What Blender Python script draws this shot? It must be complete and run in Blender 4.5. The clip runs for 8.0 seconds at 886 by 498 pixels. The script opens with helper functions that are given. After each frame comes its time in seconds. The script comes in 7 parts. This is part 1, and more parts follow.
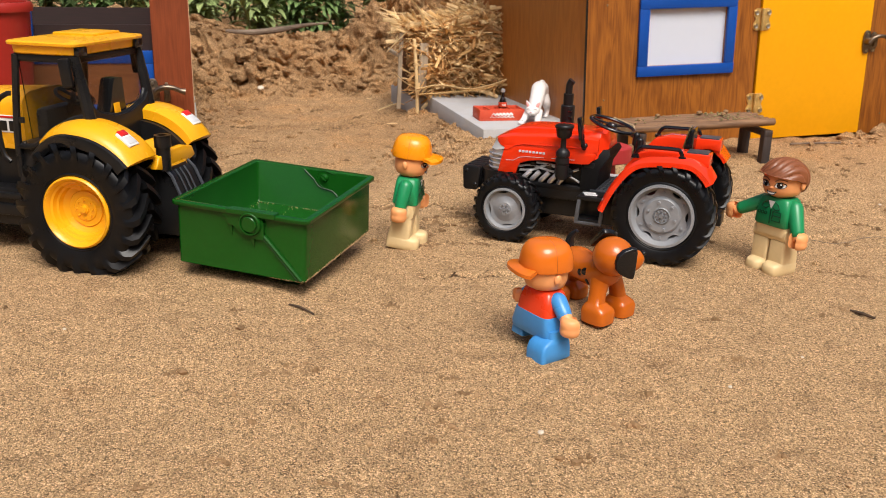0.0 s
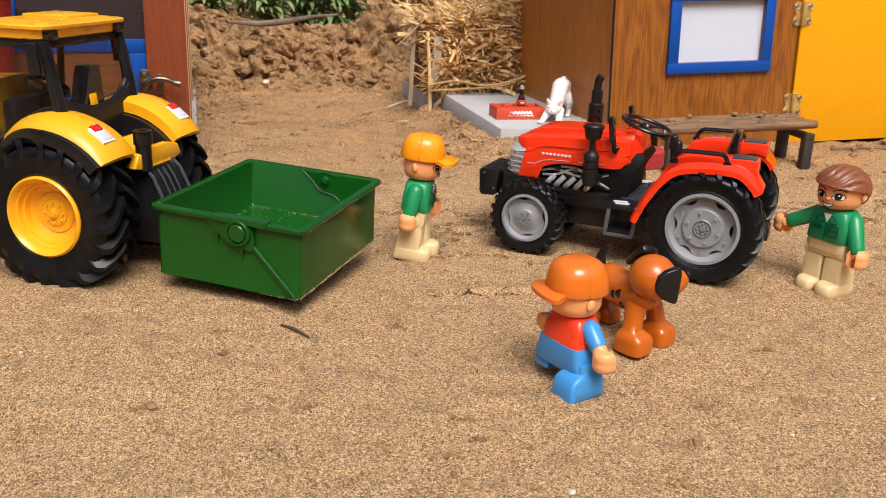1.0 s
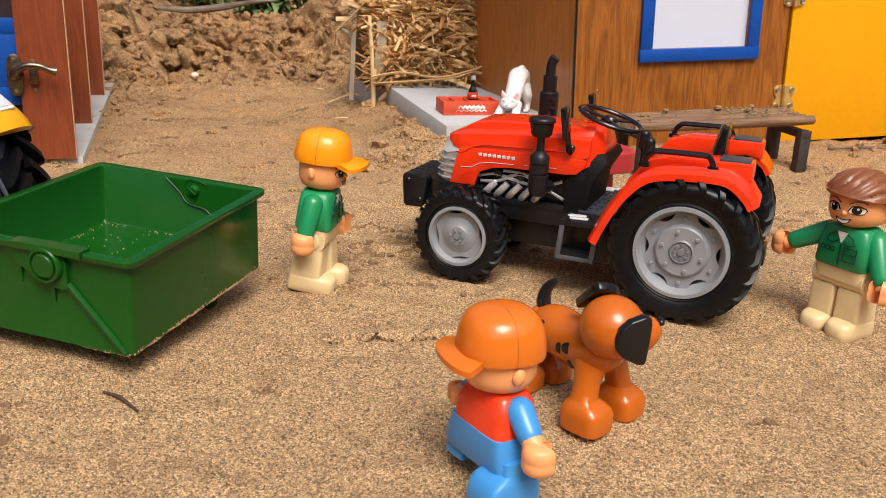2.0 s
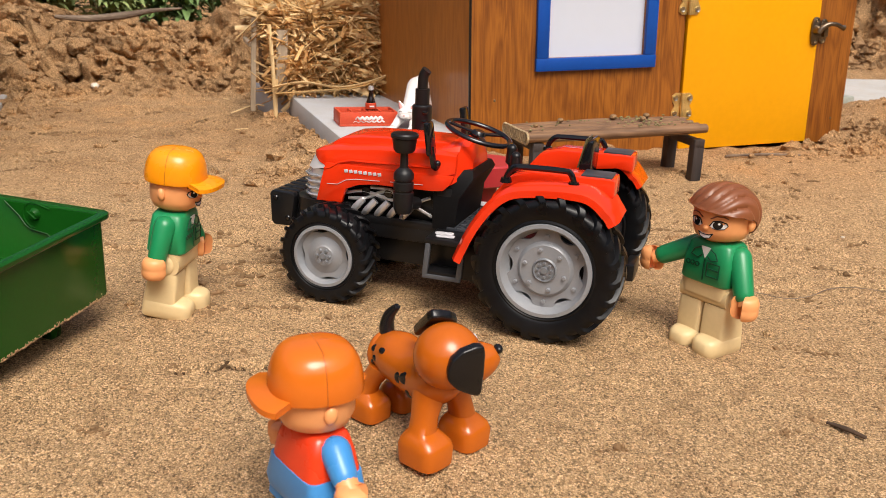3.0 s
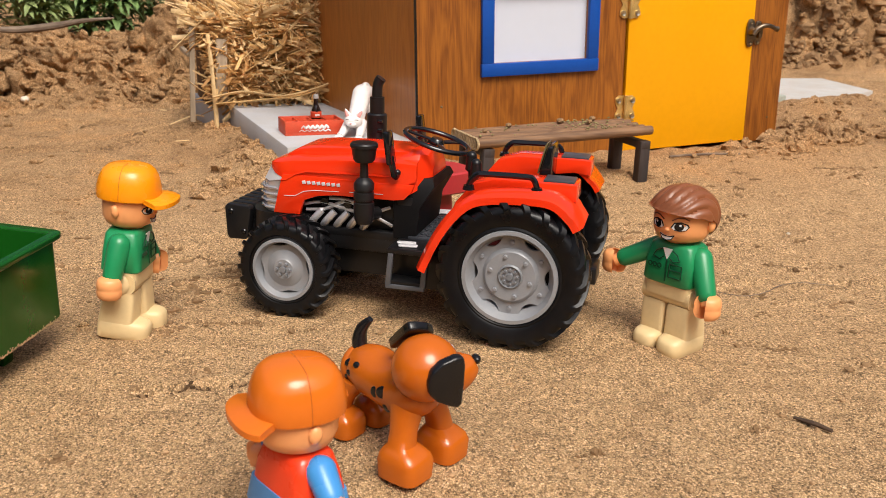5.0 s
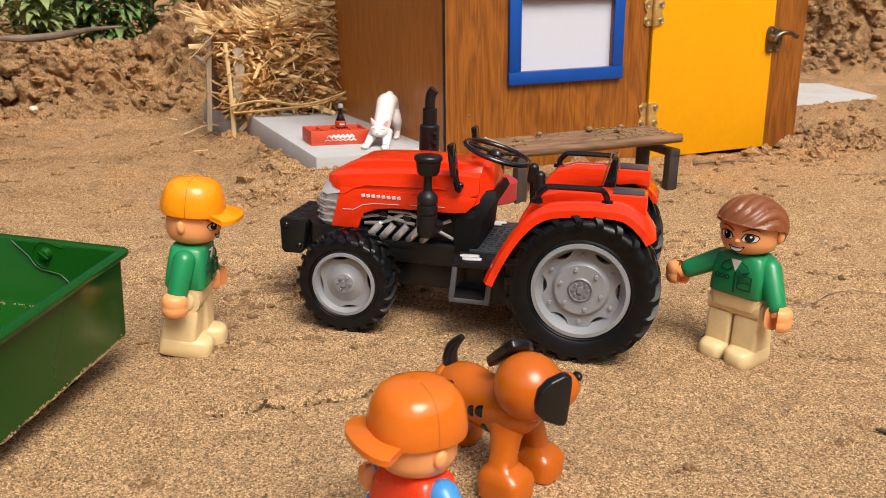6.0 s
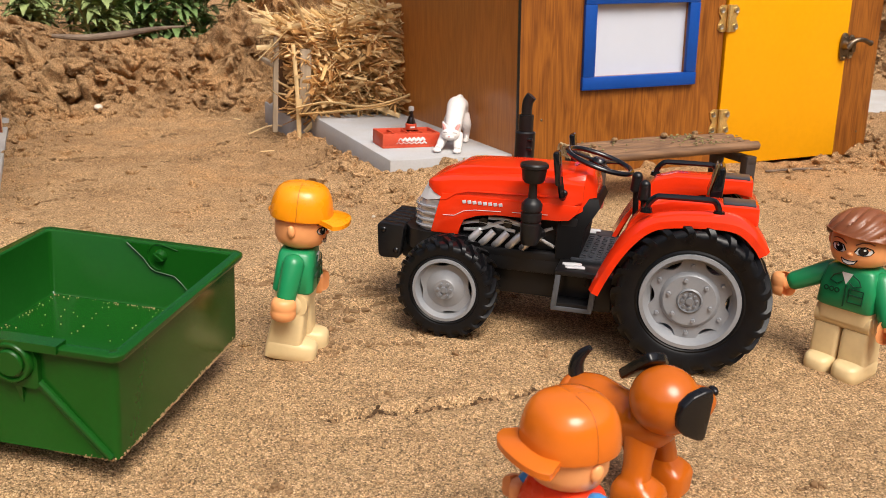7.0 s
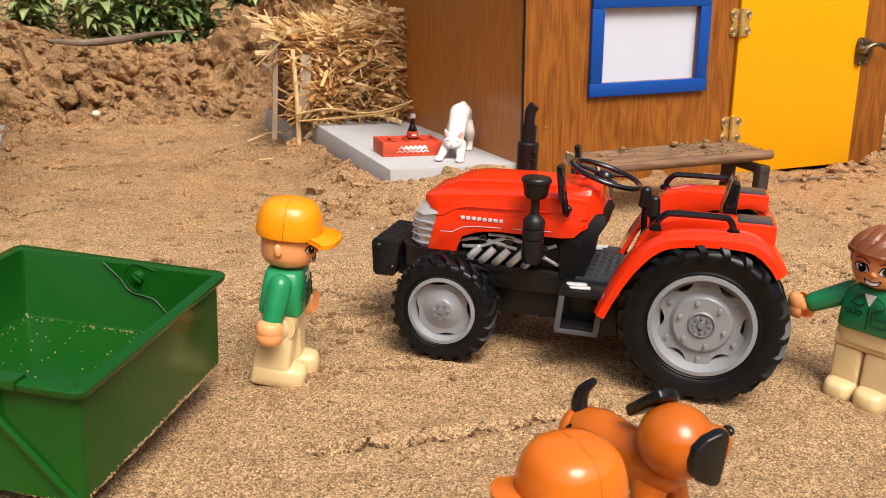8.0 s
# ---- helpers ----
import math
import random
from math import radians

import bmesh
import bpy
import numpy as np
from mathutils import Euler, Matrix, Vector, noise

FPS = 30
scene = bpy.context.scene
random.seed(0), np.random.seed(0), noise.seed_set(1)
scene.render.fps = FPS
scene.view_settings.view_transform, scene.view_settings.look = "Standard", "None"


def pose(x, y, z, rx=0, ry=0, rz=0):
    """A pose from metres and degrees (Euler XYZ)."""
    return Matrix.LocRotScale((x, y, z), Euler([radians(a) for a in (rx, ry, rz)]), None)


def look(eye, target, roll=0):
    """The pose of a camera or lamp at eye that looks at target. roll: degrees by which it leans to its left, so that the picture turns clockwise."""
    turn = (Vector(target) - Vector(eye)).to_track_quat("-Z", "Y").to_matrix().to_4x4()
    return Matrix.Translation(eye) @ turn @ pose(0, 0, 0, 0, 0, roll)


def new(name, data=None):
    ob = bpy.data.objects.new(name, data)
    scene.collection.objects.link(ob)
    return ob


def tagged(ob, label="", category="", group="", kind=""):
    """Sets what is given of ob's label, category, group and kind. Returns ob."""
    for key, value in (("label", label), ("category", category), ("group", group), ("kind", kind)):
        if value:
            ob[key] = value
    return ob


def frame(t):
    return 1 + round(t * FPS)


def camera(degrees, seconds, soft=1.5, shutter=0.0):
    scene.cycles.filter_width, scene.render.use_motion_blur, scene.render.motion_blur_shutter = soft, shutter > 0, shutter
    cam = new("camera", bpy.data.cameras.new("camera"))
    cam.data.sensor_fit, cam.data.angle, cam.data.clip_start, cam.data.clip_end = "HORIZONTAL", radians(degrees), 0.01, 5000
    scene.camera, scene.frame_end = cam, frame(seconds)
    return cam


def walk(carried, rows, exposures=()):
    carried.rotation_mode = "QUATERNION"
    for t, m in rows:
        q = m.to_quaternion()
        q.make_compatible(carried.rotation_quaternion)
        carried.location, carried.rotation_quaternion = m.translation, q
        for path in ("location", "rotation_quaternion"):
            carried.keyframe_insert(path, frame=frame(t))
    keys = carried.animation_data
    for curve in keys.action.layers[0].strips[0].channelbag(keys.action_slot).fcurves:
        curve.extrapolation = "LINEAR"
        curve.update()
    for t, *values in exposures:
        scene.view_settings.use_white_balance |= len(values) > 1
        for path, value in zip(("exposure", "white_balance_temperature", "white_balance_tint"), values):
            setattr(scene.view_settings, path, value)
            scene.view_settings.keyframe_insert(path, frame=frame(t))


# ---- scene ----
cam = camera(52.2, 8.0, soft=0.8)
cam.data.dof.use_dof, cam.data.dof.focus_distance, cam.data.dof.aperture_fstop = True, 0.36, 44.0
PATH = [
    (0, (0.00382, 0.00020, 0.16320), (0.0003, 1.5209, -0.3342), 1.43),
    (0.5, (0.00019, 0.01445, 0.16165), (-0.0116, 1.5342, -0.3386), 1.73),
    (1, (0.00198, 0.05248, 0.15360), (-0.0199, 1.5720, -0.3470), 2.04),
    (1.2, (0.00720, 0.07546, 0.14714), (-0.0165, 1.5938, -0.3569), 2.01),
    (2.3, (0.03963, 0.16502, 0.13225), (0.0796, 1.6864, -0.3614), 2.30),
    (2.5, (0.04771, 0.16592, 0.13230), (0.1080, 1.6877, -0.3583), 2.32),
    (3, (0.06200, 0.16645, 0.13600), (0.1691, 1.6870, -0.3504), 2.29),
    (3.5, (0.05884, 0.16427, 0.13628), (0.2281, 1.6803, -0.3464), 2.35),
    (4, (0.05513, 0.16222, 0.13413), (0.2335, 1.6769, -0.3494), 2.02),
    (4.2, (0.05666, 0.16334, 0.13432), (0.2504, 1.6783, -0.3424), 2.01),
    (5.3, (0.04774, 0.17145, 0.13680), (0.2773, 1.6821, -0.3361), 1.73),
    (5.5, (0.04366, 0.17184, 0.13676), (0.2845, 1.6821, -0.3335), 1.74),
    (6, (0.02066, 0.17862, 0.13802), (0.2747, 1.6879, -0.3285), 1.65),
    (6.5, (-0.00188, 0.18443, 0.13685), (0.2460, 1.6959, -0.3259), 1.73),
    (7, (-0.00833, 0.18408, 0.13951), (0.2001, 1.6998, -0.3285), 2.09),
    (7.5, (-0.00468, 0.18640, 0.14088), (0.1791, 1.7050, -0.3283), 2.26),
    (8, (-0.00161, 0.20334, 0.13950), (0.1917, 1.7226, -0.3236), 1.98),
]
EXPOSURES = [(0.0, -0.04, 6380, 10), (1.2, 0.0, 6180, 10), (2.3, 0.0, 6380, 10), (4.0, -0.03, 6500, 10), (6.0, -0.02, 6500, 10), (7.0, 0.02, 6500, 10), (7.5, 0.06, 6500, 10), (8.0, 0.12, 6500, 10)]
walk(cam, [(t, look(eye, target, roll)) for t, eye, target, roll in PATH], EXPOSURES)


# ---- light: bright overcast day ----
world = bpy.data.worlds.new("overcast_sky")
scene.world = world
world.use_nodes = True
wn, wl = world.node_tree.nodes, world.node_tree.links
sky = wn.new("ShaderNodeTexSky")
sky.sky_type, sky.sun_disc = "NISHITA", False
sky.sun_elevation, sky.sun_rotation = radians(56), radians(165)
sky.air_density, sky.dust_density, sky.ozone_density = 0.6, 6.0, 0.6
wn["Background"].inputs["Strength"].default_value = 0.15
wl.new(sky.outputs["Color"], wn["Background"].inputs["Color"])

sun_data = bpy.data.lights.new("sun", "SUN")
sun_data.energy, sun_data.angle, sun_data.color = 2.9, radians(30), (1.0, 0.968, 0.885)
sun = new("sun", sun_data)
sun.matrix_world = look((0.26 * 0.56 * 5, -0.97 * 0.56 * 5, 0.83 * 5), (0, 0, 0))

# ---- small building kit: sizes in millimetres, placed in metres ----
U = 0.001


def box(sx, sy, sz, bev=0.0, seg=2):
    b = bmesh.new()
    bmesh.ops.create_cube(b, size=1, matrix=Matrix.Diagonal((sx, sy, sz, 1)))
    if bev:
        bmesh.ops.bevel(b, geom=b.edges[:], offset=bev, segments=seg, profile=0.5, affect="EDGES")
    return b


def span(x0, x1, y0, y1, z0, z1, bev=0.0, seg=2):
    b = box(abs(x1 - x0), abs(y1 - y0), abs(z1 - z0), bev, seg)
    bmesh.ops.translate(b, vec=((x0 + x1) / 2, (y0 + y1) / 2, (z0 + z1) / 2), verts=b.verts)
    return b


def lathe(profile, seg=32, close=False):
    """Turns (radius, height) pairs round the z axis."""
    b = bmesh.new()
    rings = []
    for r, z in profile:
        if r < 1e-6:
            rings.append([b.verts.new((0, 0, z))])
        else:
            rings.append([b.verts.new((r * math.cos(2 * math.pi * i / seg), r * math.sin(2 * math.pi * i / seg), z)) for i in range(seg)])
    pairs = list(zip(rings, rings[1:])) + ([(rings[-1], rings[0])] if close else [])
    for a, c in pairs:
        for i in range(seg):
            j = (i + 1) % seg
            quad = [a[i % len(a)], a[j % len(a)], c[j % len(c)], c[i % len(c)]]
            quad = list(dict.fromkeys(quad))
            if len(quad) > 2:
                b.faces.new(quad)
    bmesh.ops.recalc_face_normals(b, faces=b.faces)
    return b


def cyl(r, h, seg=20, r2=None, bev=0.0):
    r2 = r if r2 is None else r2
    e = bev
    if e:
        return lathe([(0, -h / 2), (r - e, -h / 2), (r, -h / 2 + e), (r2, h / 2 - e), (r2 - e, h / 2), (0, h / 2)], seg)
    return lathe([(0, -h / 2), (r, -h / 2), (r2, h / 2), (0, h / 2)], seg)


def ball(rx, ry=None, rz=None, seg=20, rings=12):
    b = bmesh.new()
    bmesh.ops.create_uvsphere(b, u_segments=seg, v_segments=rings, radius=1)
    bmesh.ops.scale(b, vec=(rx, ry or rx, rz or rx), verts=b.verts)
    return b


def loft(rings, caps=True):
    """Skins a row of closed rings that have the same count of points."""
    b = bmesh.new()
    vs = [[b.verts.new(p) for p in ring] for ring in rings]
    n = len(vs[0])
    for a, c in zip(vs, vs[1:]):
        for i in range(n):
            b.faces.new((a[i], a[(i + 1) % n], c[(i + 1) % n], c[i]))
    if caps:
        b.faces.new(vs[0])
        b.faces.new(vs[-1])
    bmesh.ops.recalc_face_normals(b, faces=b.faces)
    return b


def smooth_line(pts, n):
    """A Catmull-Rom line through pts."""
    pts = [Vector(p) for p in pts]
    out = []
    for i in range(len(pts) - 1):
        p0, p1, p2, p3 = pts[max(i - 1, 0)], pts[i], pts[i + 1], pts[min(i + 2, len(pts) - 1)]
        for k in range(n):
            t = k / n
            out.append(0.5 * (2 * p1 + (p2 - p0) * t + (2 * p0 - 5 * p1 + 4 * p2 - p3) * t * t + (3 * p1 - p0 - 3 * p2 + p3) * t ** 3))
    return out + [pts[-1]]


def tube(pts, r, seg=8, bend=0, flat=1.0):
    """A round rod along pts; r may be one radius or one for each point."""
    if bend:
        radii = r if isinstance(r, (int, float)) else None
        pts = smooth_line(pts, bend)
        if radii is None:
            r = np.interp(np.linspace(0, 1, len(pts)), np.linspace(0, 1, len(r)), r).tolist()
    pts = [Vector(p) for p in pts]
    rr = [r] * len(pts) if isinstance(r, (int, float)) else r
    rings, up = [], Vector((0.13, 0.21, 0.97))
    for i, p in enumerate(pts):
        d = (pts[min(i + 1, len(pts) - 1)] - pts[max(i - 1, 0)]).normalized()
        s = d.cross(up)
        s = s.normalized() if s.length > 1e-4 else d.orthogonal().normalized()
        t = s.cross(d)
        up = t
        rings.append([p + rr[i] * (math.cos(a) * s + flat * math.sin(a) * t) for a in (2 * math.pi * k / seg for k in range(seg))])
    return loft(rings)


def prism(outline, w, bev=0.0, seg=2):
    """An outline of (x, z) pairs given a thickness w across y, centred."""
    b = bmesh.new()
    f = b.faces.new([b.verts.new((x, -w / 2, z)) for x, z in outline])
    got = bmesh.ops.extrude_face_region(b, geom=[f])
    bmesh.ops.translate(b, vec=(0, w, 0), verts=[g for g in got["geom"] if isinstance(g, bmesh.types.BMVert)])
    bmesh.ops.recalc_face_normals(b, faces=b.faces)
    if bev:
        bmesh.ops.bevel(b, geom=b.edges[:], offset=bev, segments=seg, profile=0.5, affect="EDGES", clamp_overlap=True)
    return b


def squircle(cx, cy, cz, hx, hy, n=20, p=3.0):
    """A ring in the xy plane between a circle and a box."""
    out = []
    for k in range(n):
        a = 2 * math.pi * k / n
        c, s = math.cos(a), math.sin(a)
        out.append((cx + hx * math.copysign(abs(c) ** (2 / p), c), cy + hy * math.copysign(abs(s) ** (2 / p), s), cz))
    return out


def put(b, add, m=None, mat=0):
    """Joins the small bmesh add into b, at m, and frees it."""
    if m is not None:
        bmesh.ops.transform(add, matrix=m, verts=add.verts)
    for f in add.faces:
        f.material_index = mat
    me = bpy.data.meshes.new("joined")
    add.to_mesh(me)
    add.free()
    b.from_mesh(me)
    bpy.data.meshes.remove(me)
    return b


def gather(*pieces):
    b = bmesh.new()
    for p in pieces:
        if isinstance(p, tuple):
            put(b, *p)
        else:
            put(b, p)
    return b


def mesh_of(name, b, mats, sharp=38):
    bmesh.ops.scale(b, vec=(U, U, U), verts=b.verts)
    me = bpy.data.meshes.new(name)
    b.to_mesh(me)
    b.free()
    for m in (mats if isinstance(mats, (list, tuple)) else [mats]):
        me.materials.append(m)
    me.polygons.foreach_set("use_smooth", [True] * len(me.polygons))
    me.set_sharp_from_angle(angle=radians(sharp))
    return me


def part(name, b, mats, parent, label="", at=None, sharp=38):
    """Links a bmesh (millimetres) as one mesh object under a thing or a part."""
    ob = new(name, mesh_of(name, b, mats, sharp))
    ob.parent = parent
    if at is not None:
        ob.matrix_basis = at
    if label:
        tagged(ob, label)
    return ob


def thing(name, label, category, m, b=None, mats=None, group="", kind="", sharp=38):
    ob = new(name, mesh_of(name, b, mats, sharp) if b else None)
    ob.matrix_basis = m
    return tagged(ob, label, category, group, kind)


AX_Y = pose(0, 0, 0, -90, 0, 0)      # turns a z axis onto +y
AX_X = pose(0, 0, 0, 0, 90, 0)       # turns a z axis onto +x

# ---- materials ----
def material(name, colour, rough=0.45, metal=0.0, var=0.10, big=25.0, fine=500.0, bump=0.0, bump_scale=900.0, coat=0.0, second=None, amount=0.0, spec=0.5, rvar=0.08, stretch=(1, 1, 1)):
    """Principled surface with mottling at two scales, a second colour in blotches and fine relief. Scales are in features per metre."""
    m = bpy.data.materials.new(name)
    m.use_nodes = True
    n, l = m.node_tree.nodes, m.node_tree.links
    p = n["Principled BSDF"]
    co = n.new("ShaderNodeTexCoord")
    mp = n.new("ShaderNodeMapping")
    mp.inputs["Scale"].default_value = stretch
    l.new(co.outputs["Object"], mp.inputs["Vector"])

    def noise_at(scale, detail=3.0):
        t = n.new("ShaderNodeTexNoise")
        t.inputs["Scale"].default_value, t.inputs["Detail"].default_value = scale, detail
        l.new(mp.outputs["Vector"], t.inputs["Vector"])
        return t.outputs["Fac"]

    def ramp(value, lo, hi, to_lo, to_hi):
        r = n.new("ShaderNodeMapRange")
        for i, v in enumerate((lo, hi, to_lo, to_hi)):
            r.inputs[i + 1].default_value = v
        l.new(value, r.inputs[0])
        return r.outputs[0]

    def mix(fac, a, b, mode="MIX"):
        x = n.new("ShaderNodeMix")
        x.data_type, x.blend_type = "RGBA", mode
        for sock, v in ((0, fac), (6, a), (7, b)):
            if isinstance(v, (int, float)):
                x.inputs[sock].default_value = v
            elif isinstance(v, tuple):
                x.inputs[sock].default_value = (*v, 1)
            else:
                l.new(v, x.inputs[sock])
        return x.outputs[2]

    big_n, fine_n = noise_at(big, 4.0), noise_at(fine, 2.0)
    col = colour
    if second:
        col = mix(ramp(noise_at(big * 2.3, 6.0), 0.5 - 0.15 * (amount > 0), 0.68, 0.0, amount), colour, second)
    shade = n.new("ShaderNodeMath")
    shade.operation = "MULTIPLY"
    l.new(ramp(big_n, 0.3, 0.7, 1 - var, 1 + var), shade.inputs[0])
    l.new(ramp(fine_n, 0.25, 0.75, 1 - var * 0.7, 1 + var * 0.7), shade.inputs[1])
    grey = n.new("ShaderNodeCombineColor")
    for i in range(3):
        l.new(shade.outputs[0], grey.inputs[i])
    l.new(mix(1.0, col, grey.outputs[0], "MULTIPLY"), p.inputs["Base Color"])
    l.new(ramp(big_n, 0.3, 0.7, max(rough - rvar, 0.02), min(rough + rvar, 1)), p.inputs["Roughness"])
    p.inputs["Metallic"].default_value = metal
    p.inputs["Specular IOR Level"].default_value = spec
    if coat:
        p.inputs["Coat Weight"].default_value, p.inputs["Coat Roughness"].default_value = coat, 0.12
    if bump:
        b = n.new("ShaderNodeBump")
        b.inputs["Strength"].default_value, b.inputs["Distance"].default_value = 1.0, bump
        l.new(noise_at(bump_scale, 3.0), b.inputs["Height"])
        l.new(b.outputs[0], p.inputs["Normal"])
    return m


def wood(name, light, dark, axis="z", rough=0.35, grain=1.0, coat=0.3):
    """Veneered board: drawn-out pores and broad flowing figure along one axis."""
    m = bpy.data.materials.new(name)
    m.use_nodes = True
    n, l = m.node_tree.nodes, m.node_tree.links
    p = n["Principled BSDF"]
    co, mp, mp2 = n.new("ShaderNodeTexCoord"), n.new("ShaderNodeMapping"), n.new("ShaderNodeMapping")
    k = "xyz".index(axis)
    mp.inputs["Scale"].default_value = [35 if i == k else 900 for i in range(3)]
    mp2.inputs["Scale"].default_value = [9 if i == k else 62 for i in range(3)]
    for q in (mp, mp2):
        l.new(co.outputs["Object"], q.inputs["Vector"])
    pores = n.new("ShaderNodeTexNoise")
    pores.inputs["Scale"].default_value, pores.inputs["Detail"].default_value = 1.0, 4
    l.new(mp.outputs[0], pores.inputs["Vector"])
    figure = n.new("ShaderNodeTexNoise")
    figure.inputs["Scale"].default_value, figure.inputs["Detail"].default_value, figure.inputs["Distortion"].default_value = 1.0, 3, 0.6
    l.new(mp2.outputs[0], figure.inputs["Vector"])
    rings = n.new("ShaderNodeMath")
    rings.operation = "PINGPONG"
    mul = n.new("ShaderNodeMath")
    mul.operation, mul.inputs[1].default_value = "MULTIPLY", 7.0
    l.new(figure.outputs["Fac"], mul.inputs[0])
    l.new(mul.outputs[0], rings.inputs[0])
    rings.inputs[1].default_value = 0.5
    add = n.new("ShaderNodeMath")
    add.operation, add.inputs[1].default_value = "MULTIPLY_ADD", 0.55
    l.new(rings.outputs[0], add.inputs[0])
    l.new(pores.outputs["Fac"], add.inputs[2])
    ramp = n.new("ShaderNodeValToRGB")
    ramp.color_ramp.elements[0].position, ramp.color_ramp.elements[1].position = 0.36, 0.36 + 0.5 / grain
    ramp.color_ramp.elements[0].color, ramp.color_ramp.elements[1].color = (*dark, 1), (*light, 1)
    l.new(add.outputs[0], ramp.inputs[0])
    l.new(ramp.outputs[0], p.inputs["Base Color"])
    b = n.new("ShaderNodeBump")
    b.inputs["Distance"].default_value = 0.00012
    l.new(pores.outputs["Fac"], b.inputs["Height"])
    l.new(b.outputs[0], p.inputs["Normal"])
    p.inputs["Roughness"].default_value = rough
    p.inputs["Coat Weight"].default_value, p.inputs["Coat Roughness"].default_value = coat, 0.25
    return m


def sand_material(name, dry, damp, dark, relief=0.0009, wet=0.5):
    """Loose sand: millimetre grains of several colours, damp patches and small clots."""
    m = bpy.data.materials.new(name)
    m.use_nodes = True
    n, l = m.node_tree.nodes, m.node_tree.links
    p = n["Principled BSDF"]
    co = n.new("ShaderNodeTexCoord")
    grains = n.new("ShaderNodeTexVoronoi")
    grains.inputs["Scale"].default_value = 1900
    grains2 = n.new("ShaderNodeTexNoise")
    grains2.inputs["Scale"].default_value, grains2.inputs["Detail"].default_value = 700, 5
    patch = n.new("ShaderNodeTexNoise")
    patch.inputs["Scale"].default_value, patch.inputs["Detail"].default_value = 5.5, 6
    clots = n.new("ShaderNodeTexNoise")
    clots.inputs["Scale"].default_value, clots.inputs["Detail"].default_value = 70, 6
    drawn = n.new("ShaderNodeMapping")
    drawn.inputs["Scale"].default_value = (1.0, 0.8, 0.9)
    l.new(co.outputs["Object"], drawn.inputs["Vector"])
    for t in (grains, grains2):
        l.new(drawn.outputs["Vector"], t.inputs["Vector"])
    for t in (patch, clots):
        l.new(co.outputs["Object"], t.inputs["Vector"])

    def ramp(sock, stops):
        r = n.new("ShaderNodeValToRGB")
        e = r.color_ramp.elements
        while len(e) < len(stops):
            e.new(0.5)
        for el, (at, c) in zip(e, stops):
            el.position, el.color = at, (*c, 1)
        l.new(sock, r.inputs[0])
        return r.outputs[0]

    def mix(fac, a, b, mode="MIX"):
        x = n.new("ShaderNodeMix")
        x.data_type, x.blend_type = "RGBA", mode
        if isinstance(fac, float):
            x.inputs[0].default_value = fac
        else:
            l.new(fac, x.inputs[0])
        l.new(a, x.inputs[6])
        l.new(b, x.inputs[7])
        return x.outputs[2]

    sep = n.new("ShaderNodeSeparateColor")
    l.new(grains.outputs["Color"], sep.inputs[0])
    k = lambda c, s: tuple(min(1, v * s) for v in c)
    dry_g = ramp(sep.outputs[0], [(0.0, k(dry, 0.35)), (0.14, k(dry, 0.68)), (0.42, k(dry, 1.05)), (0.8, k(dry, 1.38)), (1.0, (min(1, dry[0] * 1.7), min(1, dry[1] * 1.83), min(1, dry[2] * 2.12)))])
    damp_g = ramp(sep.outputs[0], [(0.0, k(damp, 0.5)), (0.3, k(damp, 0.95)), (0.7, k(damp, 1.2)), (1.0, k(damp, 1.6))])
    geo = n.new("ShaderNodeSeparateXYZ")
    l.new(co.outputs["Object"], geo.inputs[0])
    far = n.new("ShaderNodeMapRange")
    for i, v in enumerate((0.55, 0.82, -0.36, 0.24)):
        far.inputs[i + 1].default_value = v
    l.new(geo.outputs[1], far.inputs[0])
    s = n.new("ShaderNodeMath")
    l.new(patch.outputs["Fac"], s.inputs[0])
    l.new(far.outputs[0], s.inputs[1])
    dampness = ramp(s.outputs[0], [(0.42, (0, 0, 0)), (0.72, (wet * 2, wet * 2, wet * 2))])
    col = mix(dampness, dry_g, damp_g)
    spots = ramp(clots.outputs["Fac"], [(0.36, k(dark, 1.0)), (0.46, (1, 1, 1))])
    col = mix(0.22, col, mix(1.0, col, spots, "MULTIPLY"))
    stain = n.new("ShaderNodeTexNoise")
    stain.inputs["Scale"].default_value, stain.inputs["Detail"].default_value = 17, 5
    l.new(co.outputs["Object"], stain.inputs["Vector"])
    rust = ramp(stain.outputs["Fac"], [(0.36, (0.80, 0.76, 0.72)), (0.5, (1.0, 1.0, 1.0)), (0.66, (1.08, 1.0, 0.90))])
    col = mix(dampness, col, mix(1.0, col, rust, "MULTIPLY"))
    tone = ramp(grains2.outputs["Fac"], [(0.3, (0.76, 0.75, 0.74)), (0.7, (1.21, 1.21, 1.21))])
    # shade between the grains, multiplied into the base colour
    gap_shade = ramp(grains.outputs["Distance"], [(0.30, (1.10, 1.10, 1.10)), (0.74, (0.65, 0.60, 0.55))])
    l.new(mix(1.0, mix(1.0, col, tone, "MULTIPLY"), gap_shade, "MULTIPLY"), p.inputs["Base Color"])
    p.inputs["Roughness"].default_value = 0.9
    p.inputs["Specular IOR Level"].default_value = 0.25
    h = n.new("ShaderNodeMath")
    h.operation, h.inputs[1].default_value = "MULTIPLY_ADD", -0.9
    l.new(grains.outputs["Distance"], h.inputs[0])
    l.new(grains2.outputs["Fac"], h.inputs[2])
    b = n.new("ShaderNodeBump")
    b.inputs["Distance"].default_value, b.inputs["Strength"].default_value = relief, 0.9
    l.new(h.outputs[0], b.inputs["Height"])
    lumps = n.new("ShaderNodeTexNoise")
